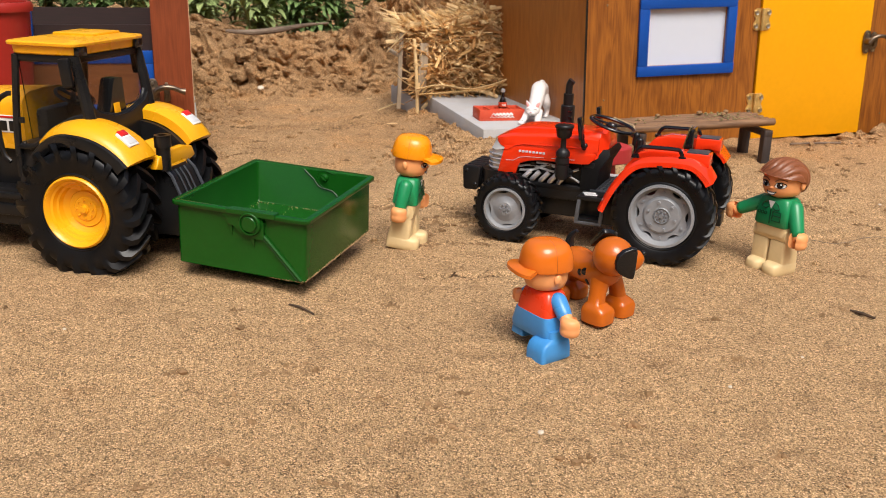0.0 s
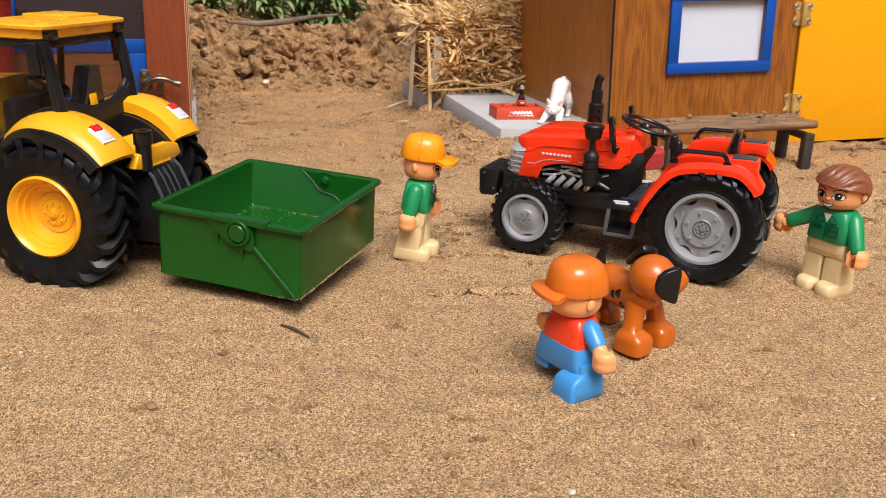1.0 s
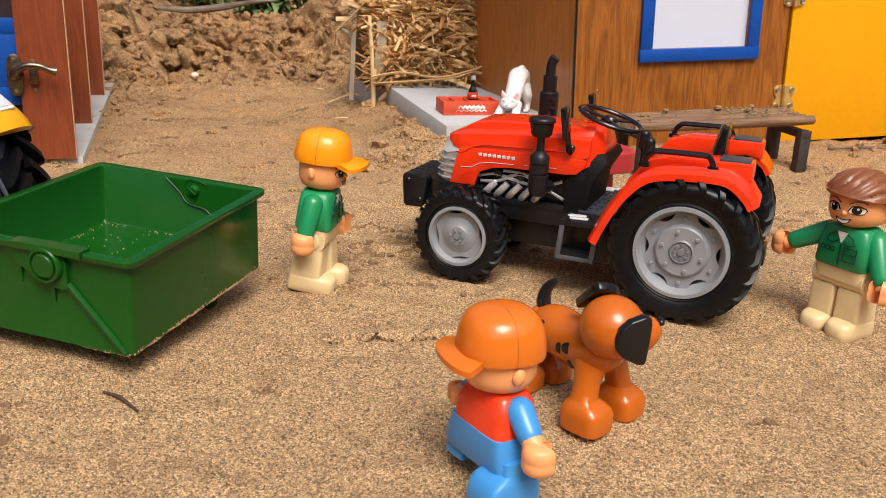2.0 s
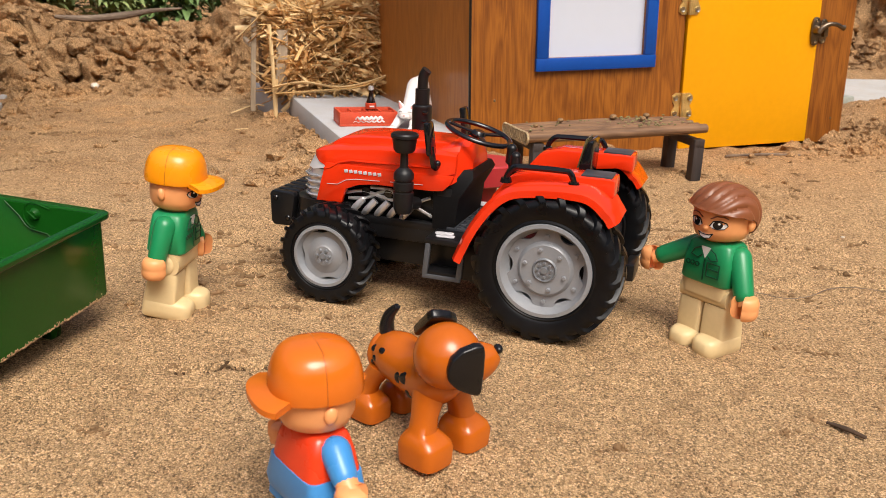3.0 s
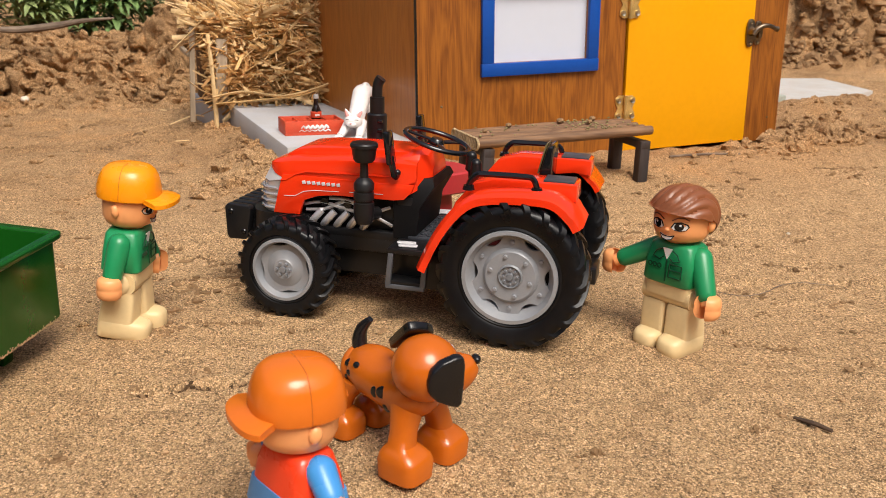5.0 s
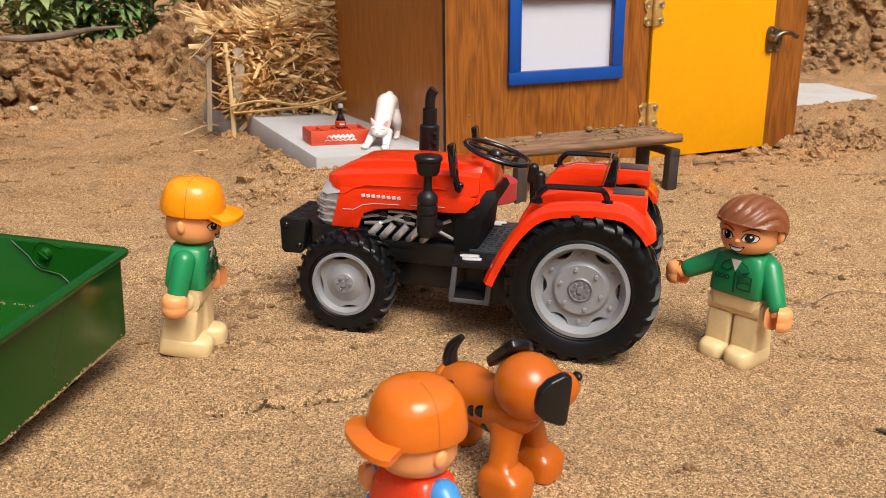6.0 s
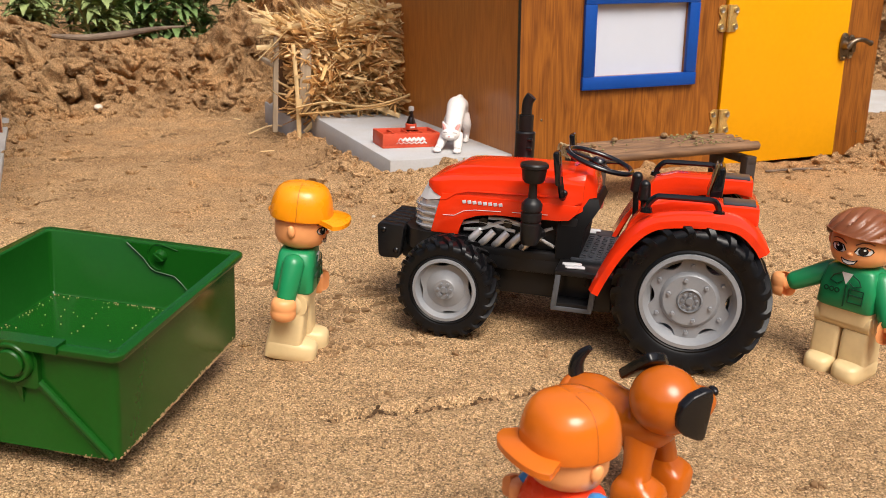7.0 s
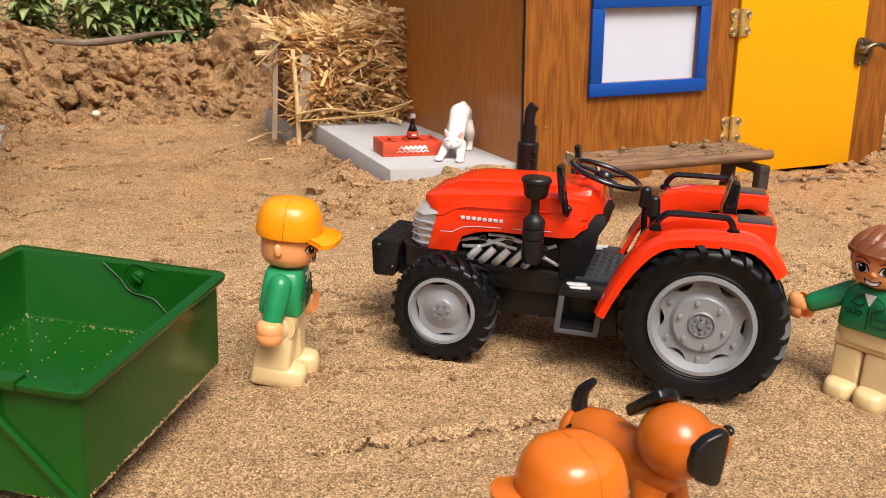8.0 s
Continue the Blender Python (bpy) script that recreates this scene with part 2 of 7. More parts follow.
    lumps.inputs["Scale"].default_value, lumps.inputs["Detail"].default_value, lumps.inputs["Roughness"].default_value = 95, 7, 0.62
    l.new(co.outputs["Object"], lumps.inputs["Vector"])
    wetlump = n.new("ShaderNodeMath")
    wetlump.operation = "MULTIPLY"
    l.new(lumps.outputs["Fac"], wetlump.inputs[0])
    rough_share = n.new("ShaderNodeMapRange")
    rough_share.inputs[3].default_value = 0.36
    l.new(dampness, rough_share.inputs[0])
    l.new(rough_share.outputs[0], wetlump.inputs[1])
    b2 = n.new("ShaderNodeBump")
    b2.inputs["Distance"].default_value, b2.inputs["Strength"].default_value = 0.0045, 0.75
    l.new(wetlump.outputs[0], b2.inputs["Height"])
    l.new(b.outputs[0], b2.inputs["Normal"])
    l.new(b2.outputs[0], p.inputs["Normal"])
    return m


def clear(name, colour, rough=0.03):
    m = bpy.data.materials.new(name)
    m.use_nodes = True
    p = m.node_tree.nodes["Principled BSDF"]
    p.inputs["Base Color"].default_value = (*colour, 1)
    p.inputs["Roughness"].default_value, p.inputs["IOR"].default_value = rough, 1.2
    p.inputs["Transmission Weight"].default_value = 1.0
    return m


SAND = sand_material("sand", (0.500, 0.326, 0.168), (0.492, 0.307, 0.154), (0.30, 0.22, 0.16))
# colour of damp clods, and of crumbs that draw shade in cracks
CLOD = material("damp_clod_and_shade", (0.23, 0.135, 0.065), 0.95, var=0.35, big=60, fine=700, bump=0.0008, bump_scale=700, second=(0.34, 0.21, 0.11), amount=0.5, spec=0.2)
CRUMB = material("sand_crumb", (0.40, 0.25, 0.13), 0.95, var=0.3, big=200, fine=1500, spec=0.2)
OAK = wood("oak_veneer", (0.36, 0.120, 0.014), (0.165, 0.046, 0.005), "z", 0.42, 1.0, 0.08)
OAK_SIDE = wood("oak_side_board", (0.50, 0.178, 0.028), (0.33, 0.104, 0.015), "z", 0.42, 0.7, 0.1)
REDWOOD = wood("mahogany_board", (0.27, 0.062, 0.018), (0.17, 0.034, 0.010), "z", 0.42, 0.7, 0.08)
DARKWOOD = wood("dark_board", (0.026, 0.007, 0.005), (0.013, 0.004, 0.003), "x", 0.7, 0.8, 0.0)
BROWNPANEL = wood("brown_panel", (0.34, 0.13, 0.045), (0.18, 0.06, 0.02), "x", 0.45, 0.8, 0.1)
EDGEWOOD = material("cut_board_edge", (0.55, 0.35, 0.2), 0.7, var=0.2, big=80, fine=900, stretch=(1, 1, 0.1))
YELLOW_BOARD = material("yellow_painted_board", (0.84, 0.375, 0.0025), 0.42, var=0.03, big=12, fine=300, bump=0.00003, bump_scale=400, spec=0.25)
BLUE_PAINT = material("blue_paint", (0.004, 0.064, 0.33), 0.45, var=0.06, big=40, fine=400, bump=0.00004, bump_scale=700, spec=0.3)
WHITE_SHEET = material("white_sheet", (0.62, 0.66, 0.75), 0.35, var=0.012, big=8, fine=120)
GREY_SLAB = material("grey_foam_board", (0.44, 0.445, 0.46), 0.75, var=0.06, big=20, fine=600, bump=0.00008, bump_scale=900, second=(0.42, 0.36, 0.29), amount=0.35)
WHITE_BASE = material("white_base_board", (0.50, 0.49, 0.47), 0.7, var=0.09, big=22, fine=500, second=(0.45, 0.36, 0.27), amount=0.4)
BRASS = material("brass", (0.80, 0.57, 0.22), 0.42, 0.8, var=0.15, big=150, fine=900)
BRONZE = material("aged_bronze", (0.19, 0.15, 0.11), 0.38, 1.0, var=0.3, big=150, fine=900)
SCREW = material("steel_screw", (0.55, 0.5, 0.4), 0.3, 1.0)
BARK = wood("bark_rod", (0.25, 0.135, 0.066), (0.10, 0.050, 0.025), "x", 0.7, 1.0, 0.0)
LEG_WOOD = material("weathered_leg", (0.055, 0.030, 0.018), 0.7, var=0.3, big=60, fine=600, stretch=(1, 1, 0.15), second=(0.030, 0.034, 0.042), amount=0.8)
STRAW = material("dry_straw", (0.72, 0.47, 0.20), 0.6, var=0.25, big=30, fine=250, second=(0.50, 0.29, 0.10), amount=0.8)
STRAW_PALE = material("pale_straw", (0.76, 0.54, 0.27), 0.6, var=0.15, big=30, fine=250)
STRAW_DARK = material("brown_straw", (0.46, 0.245, 0.085), 0.6, var=0.3, big=30, fine=250)
STRAW_CORE = material("shaded_straw_core", (0.13, 0.066, 0.026), 0.9, var=0.4, big=60, fine=400, stretch=(0.2, 1, 1))
GREY_WOOD = material("grey_slat", (0.46, 0.36, 0.25), 0.8, var=0.25, big=60, fine=500, stretch=(1, 1, 0.1))
LEAF = material("weed_leaf", (0.24, 0.32, 0.11), 0.65, var=0.35, big=12, fine=120, second=(0.30, 0.34, 0.13), amount=0.8)
LEAF_DARK = material("dark_weed_leaf", (0.15, 0.24, 0.075), 0.6, var=0.35, big=12, fine=120)
STEM = material("weed_stem", (0.22, 0.2, 0.08), 0.7, var=0.25)
STONE = material("pale_stone", (0.62, 0.53, 0.42), 0.8, var=0.2, big=120, fine=900)
TWIG = material("dark_twig", (0.06, 0.035, 0.02), 0.85, var=0.35, big=100, fine=700, bump=0.0003, bump_scale=600)
CRACK_SHADE = material("crack_shade_sand", (0.085, 0.048, 0.023), 0.95, var=0.3, big=80, fine=700, spec=0.2)
STICK = material("bleached_stick", (0.26, 0.19, 0.135), 0.9, var=0.35, big=40, fine=500, second=(0.06, 0.035, 0.022), amount=1.0, bump=0.001, bump_scale=220, stretch=(0.25, 1, 1))

RED = material("glossy_red_plastic", (0.86, 0.037, 0.006), 0.18, var=0.02, big=40, fine=700, coat=0.35, rvar=0.03, spec=0.35)
SILVER = material("silver_paint", (0.74, 0.74, 0.75), 0.28, 0.7, var=0.05)
GREY_HUB = material("darker_grey_plastic", (0.20, 0.21, 0.225), 0.42, 0.1, var=0.06, big=60, fine=700)
GREY_RIM = material("grey_plastic_rim", (0.265, 0.280, 0.305), 0.40, 0.1, var=0.05, big=60, fine=700, second=(0.36, 0.29, 0.21), amount=0.15)
PALE_GREY = material("pale_grey_paint", (0.66, 0.66, 0.67), 0.4, 0.1, var=0.05)
BLACK = material("black_plastic", (0.009, 0.009, 0.0098), 0.33, var=0.15, big=60, fine=700, second=(0.016, 0.013, 0.011), amount=0.10, spec=0.34)
BLACK_GLOSS = material("glossy_black_plastic", (0.008, 0.008, 0.009), 0.16, var=0.1)
RUBBER = material("black_rubber", (0.0050, 0.0053, 0.0063), 0.34, var=0.2, big=60, fine=900, second=(0.022, 0.018, 0.015), amount=0.05, bump=0.00003, bump_scale=1500, spec=0.25)
MATT_BLACK = material("matt_black_plastic", (0.006, 0.006, 0.0065), 0.6, var=0.15, spec=0.12)
PLATE = material("grey_tread_plate", (0.045, 0.049, 0.058), 0.42, var=0.15)
STOOL_RED = material("matt_red_plastic", (0.42, 0.028, 0.032), 0.45, var=0.06, big=40, fine=500)
YELLOW = material("yellow_plastic", (0.86, 0.395, 0.006), 0.28, var=0.03, big=40, fine=700, second=(0.7, 0.33, 0.03), amount=0.08)
SMOKE = clear("smoked_cab_glass", (0.72, 0.72, 0.73), 0.04)
GREEN = material("green_plastic", (0.0058, 0.070, 0.0056), 0.22, var=0.05, big=30, fine=600, spec=0.32, second=(0.012, 0.080, 0.011), amount=0.2, rvar=0.05)
WHITE = material("white_plastic", (0.78, 0.77, 0.75), 0.4, var=0.03)
LAMP_RED = material("red_lamp", (0.62, 0.015, 0.012), 0.25)
CRATE_RED = material("orange_red_crate", (0.60, 0.058, 0.02), 0.5, var=0.07, big=90, fine=900, second=(0.5, 0.12, 0.05), amount=0.3)
GLASS_DARK = material("dark_cola_glass", (0.012, 0.006, 0.005), 0.12, var=0.1, coat=0.6)
CAT_WHITE = material("white_glazed_figurine", (0.80, 0.77, 0.745), 0.42, var=0.05, big=110, fine=900, second=(0.62, 0.45, 0.42), amount=0.12, bump=0.0002, bump_scale=900)
PINK = material("pink_paint", (0.66, 0.28, 0.25), 0.5)
SKIN = material("peach_plastic", (0.85, 0.365, 0.138), 0.36, var=0.02, big=60, fine=600)
HAIR = material("brown_hair_plastic", (0.215, 0.070, 0.026), 0.36, var=0.05, big=60, fine=600)
SHIRT = material("green_shirt_plastic", (0.012, 0.24, 0.085), 0.34, var=0.03, big=60, fine=600)
SHIRT_DARK = material("dark_print", (0.004, 0.045, 0.018), 0.4)
TROUSER = material("beige_plastic", (0.75, 0.570, 0.300), 0.36, var=0.03, big=60, fine=600, second=(0.5, 0.36, 0.2), amount=0.2)
CAP = material("orange_cap_plastic", (0.90, 0.30, 0.004), 0.27, var=0.02, big=60, fine=600)
CAP_DARK = material("burnt_orange_plastic", (0.66, 0.152, 0.012), 0.2, var=0.02, big=60, fine=600)
BLUE = material("sky_blue_plastic", (0.055, 0.27, 0.62), 0.33, var=0.03, big=60, fine=600)
VEST = material("red_vest_plastic", (0.80, 0.050, 0.012), 0.3, var=0.02, big=60, fine=600)
DOG = material("russet_plastic", (0.50, 0.112, 0.008), 0.17, var=0.03, big=60, fine=600)
DOG_BLACK = material("black_figure_paint", (0.008, 0.008, 0.009), 0.25, var=0.1, spec=0.4)
EYE_WHITE = material("white_print", (0.8, 0.8, 0.78), 0.4)

# ---- ground: one sheet from the sand in front of the camera to the horizon ----
def step(a, b, v):
    t = np.clip((v - a) / (b - a), 0, 1)
    return t * t * (3 - 2 * t)


def bank_foot(x):
    """How far back the dug bank begins, along x."""
    return np.interp(x, (-2.0, -0.5, -0.27, -0.2, -0.1, 0.0, 0.2, 0.45, 0.75, 1.0, 2.0), (0.95, 0.97, 1.0, 1.07, 1.085, 1.1, 1.25, 1.36, 1.42, 1.40, 1.3))


def bank_height(x):
    return np.interp(x, (-2.0, -0.5, -0.32, -0.26, -0.14, -0.09, 0.0, 0.3, 0.8, 2.0), (0.09, 0.078, 0.075, 0.050, 0.056, 0.098, 0.12, 0.18, 0.26, 0.26))


def ground_base(x, y):
    """Height of the sand without its fine relief."""
    x, y = np.asarray(x, float), np.asarray(y, float)
    z = 0.011 * step(0.56, 0.78, y) * step(-0.03, 0.12, x)
    z = z + 0.005 * step(-0.045, -0.1, x) * step(0.3, 0.38, y) * (1 - step(0.52, 0.62, y))
    z = z + 0.016 * np.exp(-((x - 0.098) / 0.035) ** 2 - ((y - 0.748) / 0.022) ** 2)
    z = z + 0.012 * np.exp(-((x - 0.045) / 0.04) ** 2 - ((y - 0.738) / 0.02) ** 2)
    z = z + 0.008 * np.exp(-(((x - 0.028) + 0.277 * (y - 0.75)) / 0.022) ** 2) * step(0.73, 0.77, y) * (1 - step(0.9, 1.0, y))
    z = z + 0.022 * np.exp(-((x - 0.515) / 0.075) ** 2 - ((y - 0.92) / 0.06) ** 2)
    z = z + 0.005 * np.exp(-((x - 0.44) / 0.03) ** 2 - ((y - 0.85) / 0.02) ** 2)
    z = z + 0.004 * step(0.3, 0.5, x) * step(0.5, 0.7, y)
    z = z + 0.0036 * np.exp(-((x - 0.138) / 0.05) ** 2 - ((y - 0.505) / 0.055) ** 2)
    line = 0.7667 + (x - 0.1203) * 0.2456
    z = z - 0.010 * step(0.0, 0.010, y - line) * step(0.20, 0.27, x) * (1 - step(0.40, 0.42, x)) * (1 - step(0.02, 0.1, y - line))
    z = z + 0.0030 * np.exp(-((x - 0.082) / 0.04) ** 2 - ((y - 0.405) / 0.028) ** 2)
    z = z - 0.034 * np.exp(-((x + 0.245) / 0.045) ** 2 - ((y - 1.085) / 0.016) ** 2) - 0.022 * np.exp(-((x + 0.075) / 0.03) ** 2 - ((y - 1.14) / 0.018) ** 2)
    wob = 0.022 * np.sin(x * 31 + 2.0 * np.sin(y * 19)) + 0.012 * np.sin(x * 83 + y * 47) + 0.008 * np.sin(x * 140 - y * 90)
    rise = step(-0.035, 0.17, y - bank_foot(x) + wob)
    z = z + bank_height(x) * rise - 0.04 * step(0.16, 0.4, y - bank_foot(x)) * (1 - step(0.1, 0.5, x))
    return z


GROOVES = [
    [(-0.0067, 0.4503), (0.007, 0.4522), (0.0192, 0.4547), (0.0359, 0.4592), (0.0548, 0.4627), (0.0736, 0.4688), (0.0881, 0.4734)],
    [(-0.10, 0.56), (-0.05, 0.585), (0.0, 0.592)],
    [(-0.035, 0.545), (0.01, 0.552), (0.05, 0.57)],
    [(0.19, 0.53), (0.26, 0.545), (0.33, 0.54)],
    [(-0.09, 0.80), (-0.02, 0.805), (0.02, 0.81)],
]


def groove_depth(x, y):
    d = np.full(np.shape(x), 9.0)
    for line in GROOVES:
        for (ax, ay), (bx, by) in zip(line, line[1:]):
            vx, vy = bx - ax, by - ay
            t = np.clip(((x - ax) * vx + (y - ay) * vy) / (vx * vx + vy * vy), 0, 1)
            d = np.minimum(d, np.hypot(x - ax - t * vx, y - ay - t * vy))
    return d


def spread(lo, a, b, hi, fine, growth=1.35):
    """Coordinates that are close between a and b and widen out to lo and hi."""
    mid = list(np.arange(a, b, fine))
    out, s, v = [], fine, b
    while v < hi:
        out.append(v)
        s *= growth
        v += s
    left, s, v = [], fine, a
    while v > lo:
        s *= growth
        v -= s
        left.append(max(v, lo))
    return np.array(left[::-1] + mid + out + [hi])


gx = np.unique(np.concatenate([spread(-400, -0.62, 1.15, 400, 0.0042), np.arange(-0.26, 0.30, 0.0021)]))
gy = np.unique(np.concatenate([spread(-400, 0.12, 1.62, 400, 0.0046), np.arange(0.24, 0.66, 0.0023), np.arange(0.96, 1.26, 0.0031)]))
GX, GY = np.meshgrid(gx, gy)
GZ = ground_base(GX, GY)
near = (np.abs(GX - 0.25) < 1.0) & (GY > 0.05) & (GY < 1.75)
slope = step(-0.07, 0.06, GY - bank_foot(GX))
flat = GZ.ravel()
push = np.zeros(flat.shape)
idx = np.flatnonzero(near.ravel())
sx, sy, sl = GX.ravel(), GY.ravel(), slope.ravel()
for i in idx:
    x, y, k = float(sx[i]), float(sy[i]), float(sl[i])
    v = Vector((x, y, 0.3 + float(flat[i])))
    far_rough = min(max((y - 0.55) / 0.35, 0), 1)
    h = 0.0016 * noise.fractal(v * 14, 1.0, 2.1, 3) + (0.0006 + 0.0012 * far_rough) * noise.fractal(v * 75, 0.9, 2.0, 4)
    ridge = noise.noise(Vector((x * 22 + 4 * noise.noise(v * 6), y * 60, 1.7)))
    h += (0.0006 + 0.0014 * far_rough) * max(0.0, 1 - abs(ridge) * 7)
    # low scalloped ledges pressed by wheels, in patches
    trodden = max(0.0, min(1.0, 3.2 * (noise.noise(Vector((x * 9, y * 12, 5.3))) + 0.05))) * min(1.0, max(0.0, (y - 0.47) / 0.08))
    if trodden > 0:
        wave = (y + 0.006 * noise.noise(Vector((x * 26, y * 26, 2.2)))) * 118 + x * 9
        h += 0.0026 * trodden * (wave - math.floor(wave)) ** 2 * (0.45 + 0.55 * max(0.0, noise.noise(Vector((x * 40, y * 90, 9.1))) + 0.4))
    if k > 0:
        w = v + 0.012 * noise.noise_vector(v * 30)
        h += k * 0.016 * noise.fractal(v * 13, 0.9, 2.0, 3)
        push[i] = k * (0.034 * (abs(noise.noise(w * 23)) - 0.22) + 0.030 * (abs(noise.noise(w * 50 + Vector((7, 3, 1)))) - 0.2) + 0.017 * (abs(noise.noise(v * 105)) - 0.2) + 0.005 * noise.fractal(v * 170, 0.7, 2.0, 2))
    flat[i] += h
cut = groove_depth(GX, GY)
rough_cut = 0.0048 * np.exp(-(cut / 0.0021) ** 2) - 0.0009 * np.exp(-((cut - 0.0055) / 0.003) ** 2)
GZ = flat.reshape(GX.shape) - rough_cut * (0.55 + 0.45 * np.sin(GX * 310 + GY * 170))
nx, ny = len(gx), len(gy)
GZ = GZ + 0.36 * push.reshape(GX.shape)
verts = np.stack([GX.ravel(), GY.ravel() - 0.80 * push, GZ.ravel()], 1)
a = (np.arange(ny - 1)[:, None] * nx + np.arange(nx - 1)[None, :]).ravel()
faces = np.stack([a, a + 1, a + nx + 1, a + nx], 1)
gm = bpy.data.meshes.new("ground")
gm.from_pydata(verts.tolist(), [], faces.tolist())
gm.polygons.foreach_set("use_smooth", [True] * len(gm.polygons))
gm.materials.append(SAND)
ground = tagged(new("ground", gm), "light brown loose sand, damp and clotted further back", "ground", kind="structure")


def gz(x, y):
    """Height of the finished sand, from the nearest grid points."""
    i, j = int(np.clip(np.searchsorted(gx, x), 1, nx - 1)), int(np.clip(np.searchsorted(gy, y), 1, ny - 1))
    u, v = (x - gx[i - 1]) / (gx[i] - gx[i - 1]), (y - gy[j - 1]) / (gy[j] - gy[j - 1])
    return float((GZ[j - 1, i - 1] * (1 - u) + GZ[j - 1, i] * u) * (1 - v) + (GZ[j, i - 1] * (1 - u) + GZ[j, i] * u) * v)


# green ring added out of view, to screen off low sky light and glare
hedge = bmesh.new()
rows_h = []
for k in range(9):
    rows_h.append([((6.5 + 0.25 * math.sin(5 * a) + 0.12 * math.sin(17 * a + k) - 0.05 * k) * 1000 * math.cos(a), (6.5 + 0.25 * math.sin(5 * a) + 0.12 * math.sin(17 * a + k) - 0.05 * k) * 1000 * math.sin(a) + 500, (0.32 * k - 0.1 + 0.12 * math.sin(23 * a) * (k == 8)) * 1000) for a in (2 * math.pi * i / 160 for i in range(160))])
hedge = loft(rows_h, caps=False)
thing("backdrop", "added dark green ring, unseen, screening low sky glare", "hedge", Matrix(), hedge, material("backdrop_green", (0.045, 0.085, 0.025), 0.8, var=0.4, big=3, fine=40, bump=0.05, bump_scale=12), kind="structure")

# ---- toy house with yellow door ----
HOUSE = pose(0.1203, 0.7667, 0.005, 0, -2.3, 13.8)
house = thing("toy_house", "brown wood-veneer toy house with yellow door and blue-framed window", "toy house", HOUSE)
W_IN = (54, 126, 69, 116)
R4 = lambda x0, x1, z0, z1, y: [(x0, y, z0), (x1, y, z0), (x1, y, z1), (x0, y, z1)]
frame_rings = [R4(0, 157.3, -4, 230, 0), R4(*W_IN, 0), R4(*W_IN, 6), R4(0, 157.3, -4, 230, 6), R4(0, 157.3, -4, 230, 0)]
front = loft(frame_rings, caps=False)
bmesh.ops.remove_doubles(front, verts=front.verts, dist=0.01)
part("front_wall", front, OAK, house)
part("door_post", span(269.2, 300, 0, 6, -2, 230, 0.4), OAK, house)
part("lintel", span(157.3, 269.2, 0, 6, 200, 230), OAK, house)
part("left_wall", span(0, 300, -6, 0, -4, 229.5), OAK_SIDE, house, "oak side board, lighter in colour than the front", pose(0.0, 0.0005, 0, 0, 0, 95.3))
part("right_wall", span(294, 300, 6.2, 300, -4, 229.5), OAK_SIDE, house)
part("back_wall", span(-30, 293.8, 294, 300, -4, 229.5), OAK_SIDE, house)
part("floor_board", span(0, 293.8, 6.2, 293.8, -6, -4.2), OAK_SIDE, house)
part("roof", span(-40, 306, -8, 308, 230.2, 236, 0.6), OAK_SIDE, house)
corner = part("corner_strip", span(-1.2, 0.2, -0.3, 1.2, -4, 230), BLACK, house, "dark gap line at the corner")
door = part("door", span(158.6, 267.6, -2.0, 3.4, 0, 199, 0.35), YELLOW_BOARD, house, "smooth yellow door")


def hinge(z):
    h = part("hinge", gather((cyl(1.5, 18.5, 12), pose(159.0, -2.9, z))), BRASS, door, "brass butterfly hinge")
    for s in (-1, 1):
        leaf = [(0, -9), (4.2, -9.2), (6.8, -7.2), (6.6, -3.6), (4.6, 0), (6.6, 3.6), (6.8, 7.2), (4.2, 9.2), (0, 9)]
        pts = [(159.0 + s * (0.8 + x), z + y) for x, y in (leaf if s > 0 else leaf[::-1])]
        part("leaf", gather((prism(pts, 0.8), pose(0, -2.6 if s > 0 else -0.6, 0))), BRASS, h)
        for dz in (-5.6, 5.6):
            part("screw", gather((lathe([(0, 0.5), (1.0, 0.5), (1.9, 0.9), (2.0, 0), (0, -0.3)], 12), pose(159.0 + s * 5.2, -3.1 if s > 0 else -1.1, z + dz, 90))), SCREW, h)


hinge(32)
hinge(104.5)


